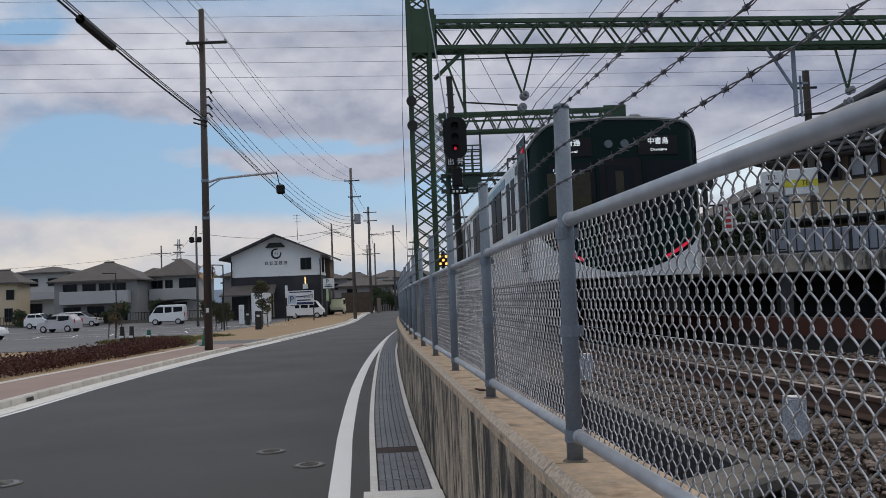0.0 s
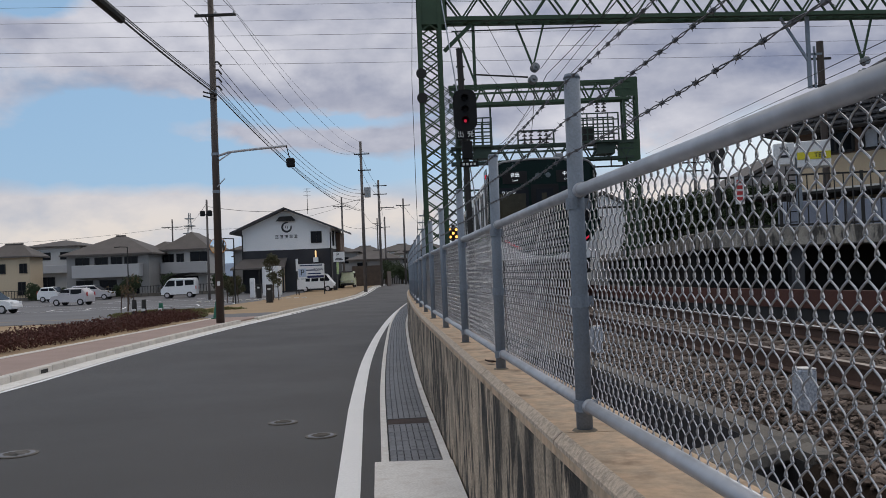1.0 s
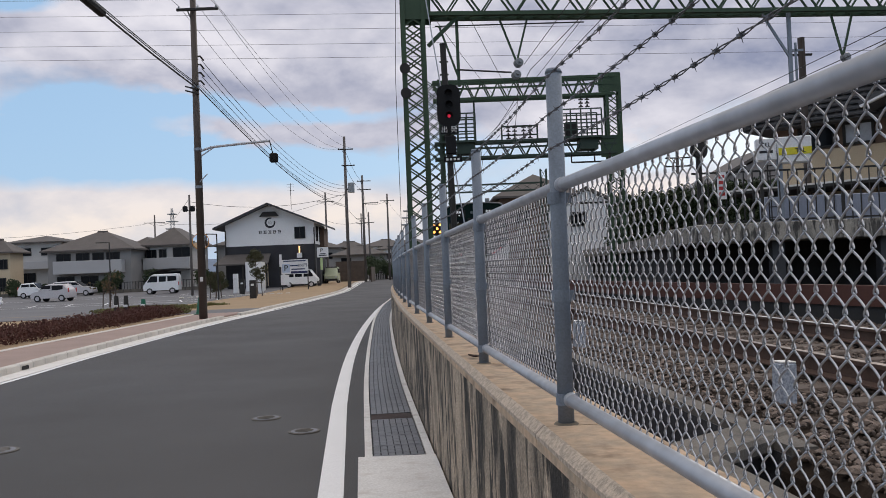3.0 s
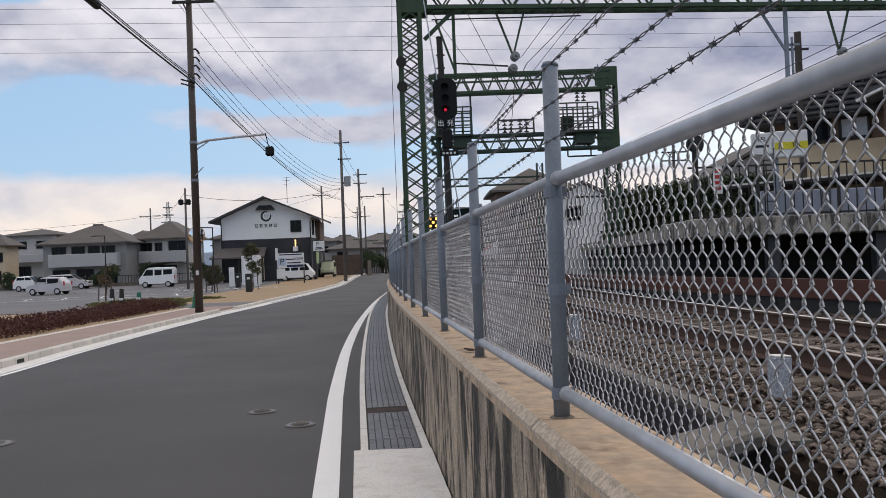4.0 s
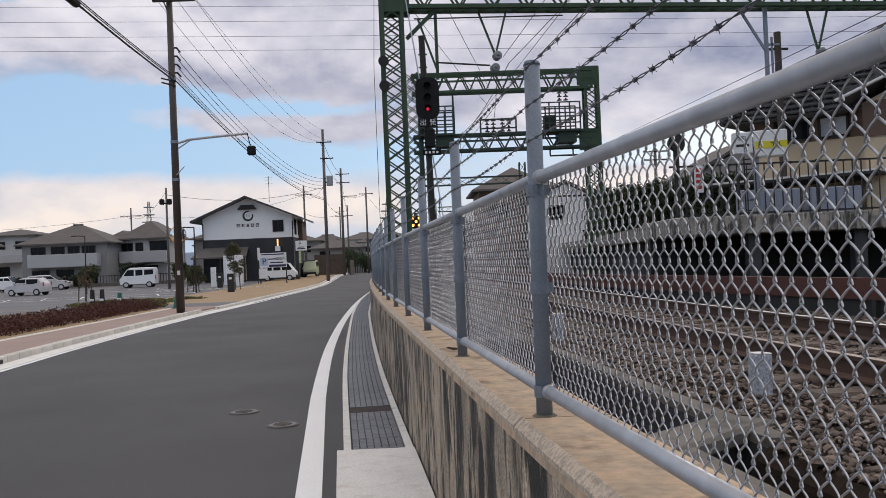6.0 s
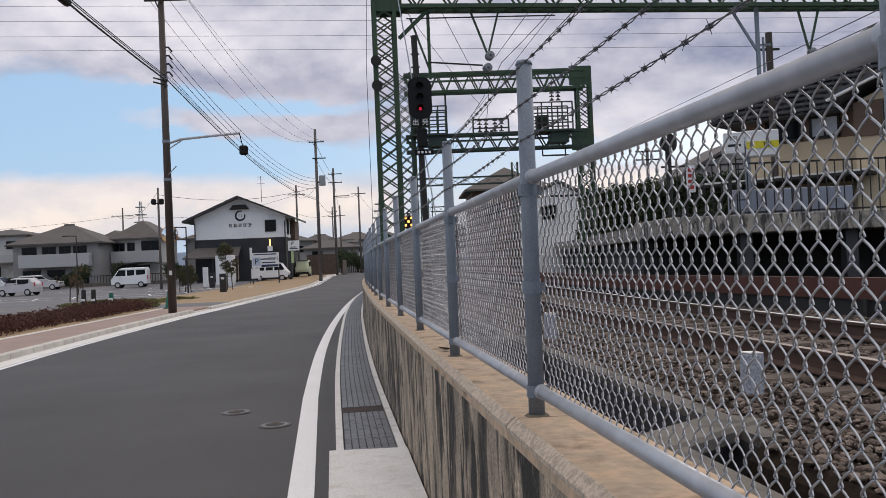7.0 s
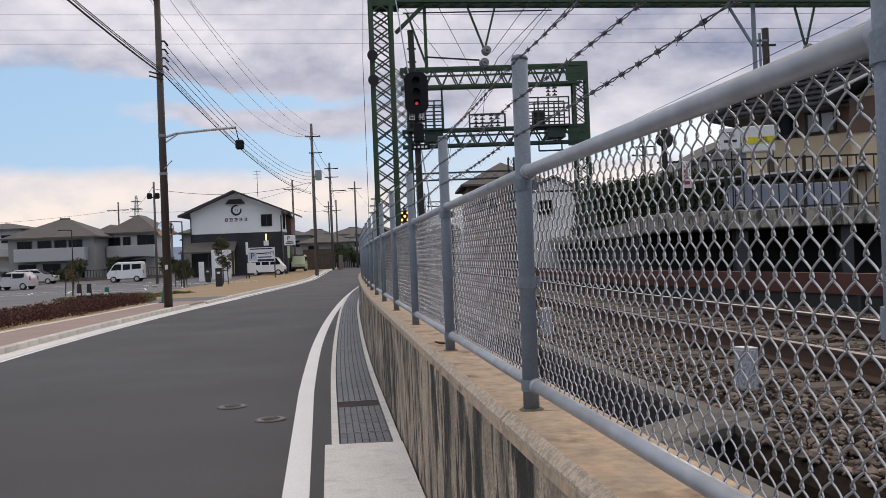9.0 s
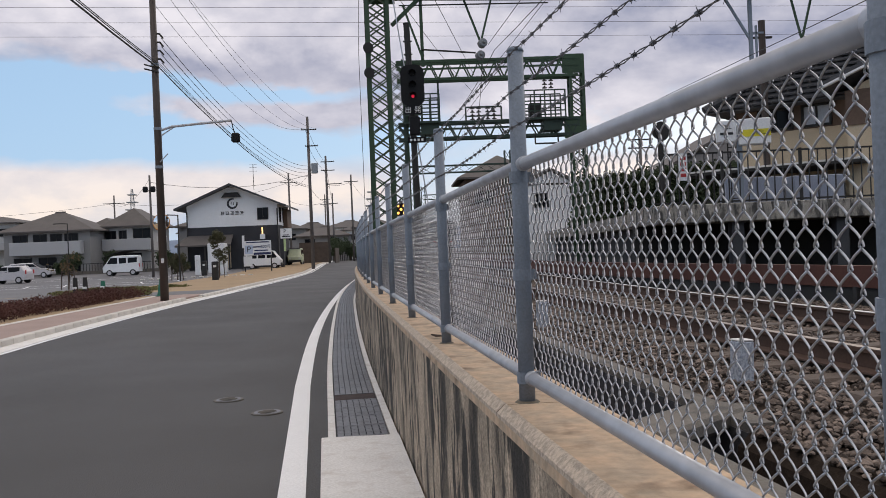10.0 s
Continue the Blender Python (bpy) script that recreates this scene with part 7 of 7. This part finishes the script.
# houses beyond the end of the street and beyond the railway
def far_town():
    spec = [(-12, 138, 8, 7, 3.9, 1.4, GREYWALL), (-4, 146, 7, 7, 5.2, 1.4, GREYWALL), (-16, 160, 9, 7, 5.0, 1.8, BEIGE), (-7, 170, 8, 8, 5.4, 1.6, STUCCO), (-1, 182, 8, 7, 5.0, 1.6, STUCCO),
            (-20, 150, 8, 8, 5.5, 1.4, GREYWALL), (-32, 150, 9, 8, 5.5, 1.6, GREYWALL), (-50, 150, 9, 8, 5.0, 1.6, BEIGE), (-70, 140, 10, 8, 5.5, 1.8, STUCCO), (-85, 120, 10, 8, 5.2, 1.6, GREYWALL),
            (-3.5, 134, 5, 5, 2.6, 1.2, BROWNW), (-11, 190, 10, 8, 6.5, 1.5, STUCCO), (2, 200, 10, 8, 6, 1.5, GREYWALL)]
    for x, y, w, d, e, r, m in spec:
        simple_house(x, y, w, d, e, r, m, ROOF, "distant two-storey house with a grey tiled roof", wins=((-w * 0.25, e * 0.75, 1.5, 1.0), (w * 0.22, e * 0.75, 1.5, 1.0), (0, e * 0.3, 1.8, 1.2)))
    right = [(14, 66, 9, 8, 3.2, 1.2, GREYWALL, 8), (8.2, 72, 6, 7, 6.4, 2.0, BROWNW, 0), (21, 58, 10, 8, 3.4, 1.4, BEIGE, -20), (12.5, 90, 9, 8, 4.2, 1.4, STUCCO, 0), (24, 80, 10, 9, 4.0, 1.6, GREYWALL, 10),
             (18, 105, 10, 8, 4.6, 1.6, STUCCO, 0), (35, 70, 11, 9, 6.0, 2.0, GREYWALL, 0), (30, 50, 10, 8, 5.6, 2.0, BEIGE, -30)]
    for x, y, w, d, e, r, m, rz in right:
        simple_house(x, y, w, d, e, r, m, ROOF, "house beyond the railway with a dark tiled roof", wins=((-w * 0.25, e * 0.75, 1.5, 1.0), (w * 0.22, e * 0.75, 1.5, 1.0)), rz=rz, z=0.6)
    simple_house(8.05, 49, 2.5, 6, 3.9, 0.7, STUCCO, ROOF, "white gabled building beyond the railway", hip=False, wins=((-0.5, 3.0, 0.7, 0.7),), z=0.9, over=0.15)
    simple_house(18.3, 49, 7, 6, 4.5, 2.0, CORR, ROOF, "building with a pale corrugated gable wall", hip=False, wins=((-2, 2.6, 1.2, 0.8),), z=0.9, over=0.3)
    # Unseen houses, added out of view to block sky reflection and fill light.
    back = [(-16, -18, 9, 8, 5.4, 1.8, GREYWALL), (-28, -14, 9, 8, 5.2, 1.8, BEIGE), (-3, -26, 9, 8, 5.6, 1.8, BROWNW), (9, -24, 10, 8, 6.5, 1.8, GREYWALL), (21, -22, 10, 8, 5.6, 1.8, BROWNW),
            (32, -12, 9, 9, 5.6, 1.8, GREYWALL), (-40, 4, 9, 9, 5.4, 1.8, GREYWALL), (36, 6, 9, 9, 5.6, 1.8, BEIGE), (30, 24, 9, 9, 5.6, 1.8, GREYWALL)]
    for x, y, w, d, e, r, m in back:
        simple_house(x, y, w, d, e, r, m, ROOF, "unseen two-storey house added to cut sky reflection and fill light", z=0.0)
    hd = thing("hedge", "tall clipped dark green hedge beyond the railway", "hedge")
    cs = []
    for i in range(44):
        f = i / 43
        for k in range(3):
            cs.append(((8.6 + 7.0 * f + RNG.normal() * 0.15, 41 - 9.0 * f + RNG.normal() * 0.2, 2.4 + 0.9 * k + RNG.normal() * 0.08), (0.42, 0.42, 0.55)))
    part("foliage", leaf_cloud("foliage", cs, 34000, 0.085, LEAF, RNG), None, hd)
    bm = bmesh.new()
    for i in range(23):
        f = i / 22
        rod(bm, (8.6 + 7.0 * f, 41 - 9.0 * f, 0.6), (8.6 + 7.0 * f, 41 - 9.0 * f, 3.6), 0.06, 5, 0.03)
    part("trunk", bm, BARK, hd)
    bk = thing("bank", "dark earth bank below the hedge", "bank", kind="structure")
    part("slope", B((12.5, 38, 1.4), (11.6, 2.5, 1.6), -52), EARTHD, bk)
    # far hills, with the blue of the haze put into their colour
    bm = bmesh.new()
    prev = None
    for i in range(80):
        x = -1600 + 40 * i
        z = 42 + 26 * noise.noise((i * 0.11, 3.0, 0)) + 9 * noise.noise((i * 0.5, 7.0, 0))
        q = (bm.verts.new((x, 1900, -2)), bm.verts.new((x, 1990, z)), bm.verts.new((x, 2200, -2)))
        if prev:
            bm.faces.new((prev[0], q[0], q[1], prev[1]))
            bm.faces.new((prev[1], q[1], q[2], prev[2]))
        prev = q
    structure("backdrop_hills", bm, HILL, "low wooded hills on the horizon with blue haze in their colour", smooth=True)


HILL = mat("haze-blue distant hill", (0.19, 0.24, 0.32), (0.16, 0.2, 0.28), 0.95, scale=0.01, fine=0.1, bump=0)
EARTHD = mat("dark earth", (0.07, 0.06, 0.045), (0.05, 0.045, 0.035), 0.95, scale=1, fine=20, bump=0.3)
CORR = mat("pale corrugated sheet", (0.3, 0.27, 0.26), (0.24, 0.22, 0.21), 0.7, scale=1, fine=20, bump=0.1)
far_town()


def end_trees():
    for x, y, r, hh in ((-9.6, 124, 1.6, 3.4), (-7.4, 126, 1.5, 2.8), (-5.0, 125, 1.4, 2.6), (-2.8, 127, 1.5, 3.0), (-11.4, 108, 1.2, 2.2), (-0.8, 131, 1.6, 3.4)):
        s = thing("garden_tree", "dark bushy evergreen at the end of the street", "tree", "trees at the end of the street", at=pose(x, y, gz(y)))
        part("crown", leaf_cloud("crown", [((RNG.normal() * r * 0.4, RNG.normal() * r * 0.4, hh * (0.35 + 0.5 * RNG.random())), (r * 0.55, r * 0.55, hh * 0.25)) for _ in range(9)], 2200, 0.13, LEAF, RNG), None, s)
        bm = bmesh.new()
        rod(bm, (0, 0, 0), (0.1, 0, hh * 0.7), 0.1, 7, 0.04)
        for k in range(5):
            rod(bm, (0.05, 0, hh * (0.25 + 0.1 * k)), (r * 0.6 * math.cos(k * 2.2), r * 0.6 * math.sin(k * 2.2), hh * (0.5 + 0.08 * k)), 0.03, 5, 0.01)
        part("trunk", bm, BARK, s)


end_trees()


def station_house():
    """Beige house behind the platform, under a tiled hipped roof with a gabled wing."""
    h = thing("house", "beige and brown house with a dark tiled roof behind the platform", "house", "houses", at=pose(10.7, 26.8, 2.0, 0, 0, -43.3))
    W, D = 15.0, 8.0
    part("lower_wall", B((W / 2, D / 2, 0.63), (W, D, 4.1)), BEIGE, h, "beige lower wall")
    part("upper_wall", B((W / 2, D / 2, 3.05), (W + 0.04, D + 0.04, 0.72)), BROWNW, h, "brown upper wall band")
    bm = bmesh.new()
    e, z0, z1 = 0.75, 3.4, 6.9
    v = [bm.verts.new(p) for p in ((-e, -e, z0), (W + e, -e, z0), (W + e, D + e, z0), (-e, D + e, z0), (D / 2, D / 2, z1), (W - D / 2, D / 2, z1))]
    for f in ((0, 1, 5, 4), (1, 2, 5), (2, 3, 4, 5), (3, 0, 4), (3, 2, 1, 0)):
        bm.faces.new([v[i] for i in f])
    part("roof", bm, ROOFT, h, "dark grey tiled roof")
    # tile courses on the slopes towards the line
    n = 17
    for k in range(n):
        f = k / n
        x0, x1 = -e + (D / 2 + e) * f, W + e - (D / 2 + e) * f
        y, z = -e + (D / 2 + e) * f, z0 + (z1 - z0) * f
        bm = bmesh.new()
        step = 0.3
        m = max(1, int((x1 - x0) / step))
        for j in range(m):
            box(bm, (x0 + 0.15 + j * step, y + 0.12, z + 0.1), (0.26, 0.27, 0.05), 0, 0.0)
        part("tile_course", bm, ROOFT, h)
        bm = bmesh.new()
        m = max(1, int((D + 2 * e - 2 * (D / 2 + e) * f) / step))
        for j in range(m):
            box(bm, (x0 + 0.12, y + 0.15 + j * step, z + 0.1), (0.27, 0.26, 0.05))
        part("tile_course", bm, ROOFT, h)
    bm = bmesh.new()
    for a, b in (((-e, -e, z0), (D / 2, D / 2, z1)), ((D / 2, D / 2, z1), (W - D / 2, D / 2, z1)), ((-e, D + e, z0), (D / 2, D / 2, z1))):
        rod(bm, Vector(a) + Vector((0, 0, 0.12)), Vector(b) + Vector((0, 0, 0.12)), 0.13, 8)
    part("ridge", bm, ROOFT, h)
    # gabled wing
    gx, gw, gy = 6.1, 5.0, -1.4
    bm = B((gx, gy / 2 + 0.5, 1.05), (gw, -gy + 1.0, 4.7))
    bm.faces.new([bm.verts.new(p) for p in ((gx - gw / 2, gy, 3.4), (gx + gw / 2, gy, 3.4), (gx, gy, 4.5))])
    part("wing_wall", bm, BEIGE, h, "beige gabled wing")
    part("wing_band", B((gx, gy - 0.02, 2.95), (gw + 0.02, 0.06, 0.95)), BROWNW, h, "brown wall band")
    bm = bmesh.new()
    for s in (-1, 1):
        a, b = Vector((gx + s * (gw / 2 + 0.6), 0, 3.5)), Vector((gx, 0, 4.66))
        for yy0, yy1, dz in ((gy - 0.5, 3.5, 0.14),):
            q = [bm.verts.new((p.x, yy, p.z + d)) for p in (a, b) for yy in (yy0, yy1) for d in (0, dz)]
            for f in ((0, 2, 6, 4), (1, 5, 7, 3), (0, 4, 5, 1), (2, 3, 7, 6)):
                bm.faces.new([q[i] for i in f])
    bmesh.ops.recalc_face_normals(bm, faces=bm.faces[:])
    part("wing_roof", bm, ROOFT, h, "dark tiled wing roof")
    for s in (-1, 1):
        bm = bmesh.new()
        bar(bm, (gx + s * (gw / 2 + 0.55), gy - 0.52, 3.5), (gx, gy - 0.52, 4.62), 0.14, 0.06)
        part("barge_board", bm, STUCCO, h, "white barge board")
    window(h, gx, gy - 0.05, 2.95, 3.4, 0.75)
    window(h, 1.2, -0.02, 3.05, 1.0, 0.6)
    window(h, 2.4, -0.02, 3.05, 0.8, 0.6, m=PALEGL)
    window(h, 10.5, -0.02, 3.05, 2.4, 0.6)
    part("canopy", B((1.6, -1.0, 1.45), (5.0, 2.2, 0.1), 0, 0.02), UNDER, h, "dark flat canopy edge")
    part("canopy_top", B((1.6, -1.0, 1.53), (4.9, 2.1, 0.05)), PALE, h, "pale canopy top")
    part("shutter", B((1.0, -0.03, 0.65), (3.0, 0.05, 1.3)), SILVER, h, "pale grey shutter")
    part("opening", B((4.2, -0.03, 0.6), (1.6, 0.05, 1.2)), BLACK, h, "dark doorway")
    part("opening", B((6.4, gy - 0.03, 0.6), (2.2, 0.05, 1.2)), BLACK, h, "dark doorway")


ROOFT = mat("dark kawara tile", (0.085, 0.085, 0.09), (0.06, 0.06, 0.065), 0.8, scale=3, fine=30, bump=0.2, spec=0.2)
PALEGL = mat("pale blind behind glass", (0.45, 0.46, 0.5), None, 0.3, bump=0)
station_house()


def motions():
    for i, c in enumerate(CARS):
        walk(c, [(k * 0.5, car_pose(i, k * 0.5)) for k in range(21)])


motions()
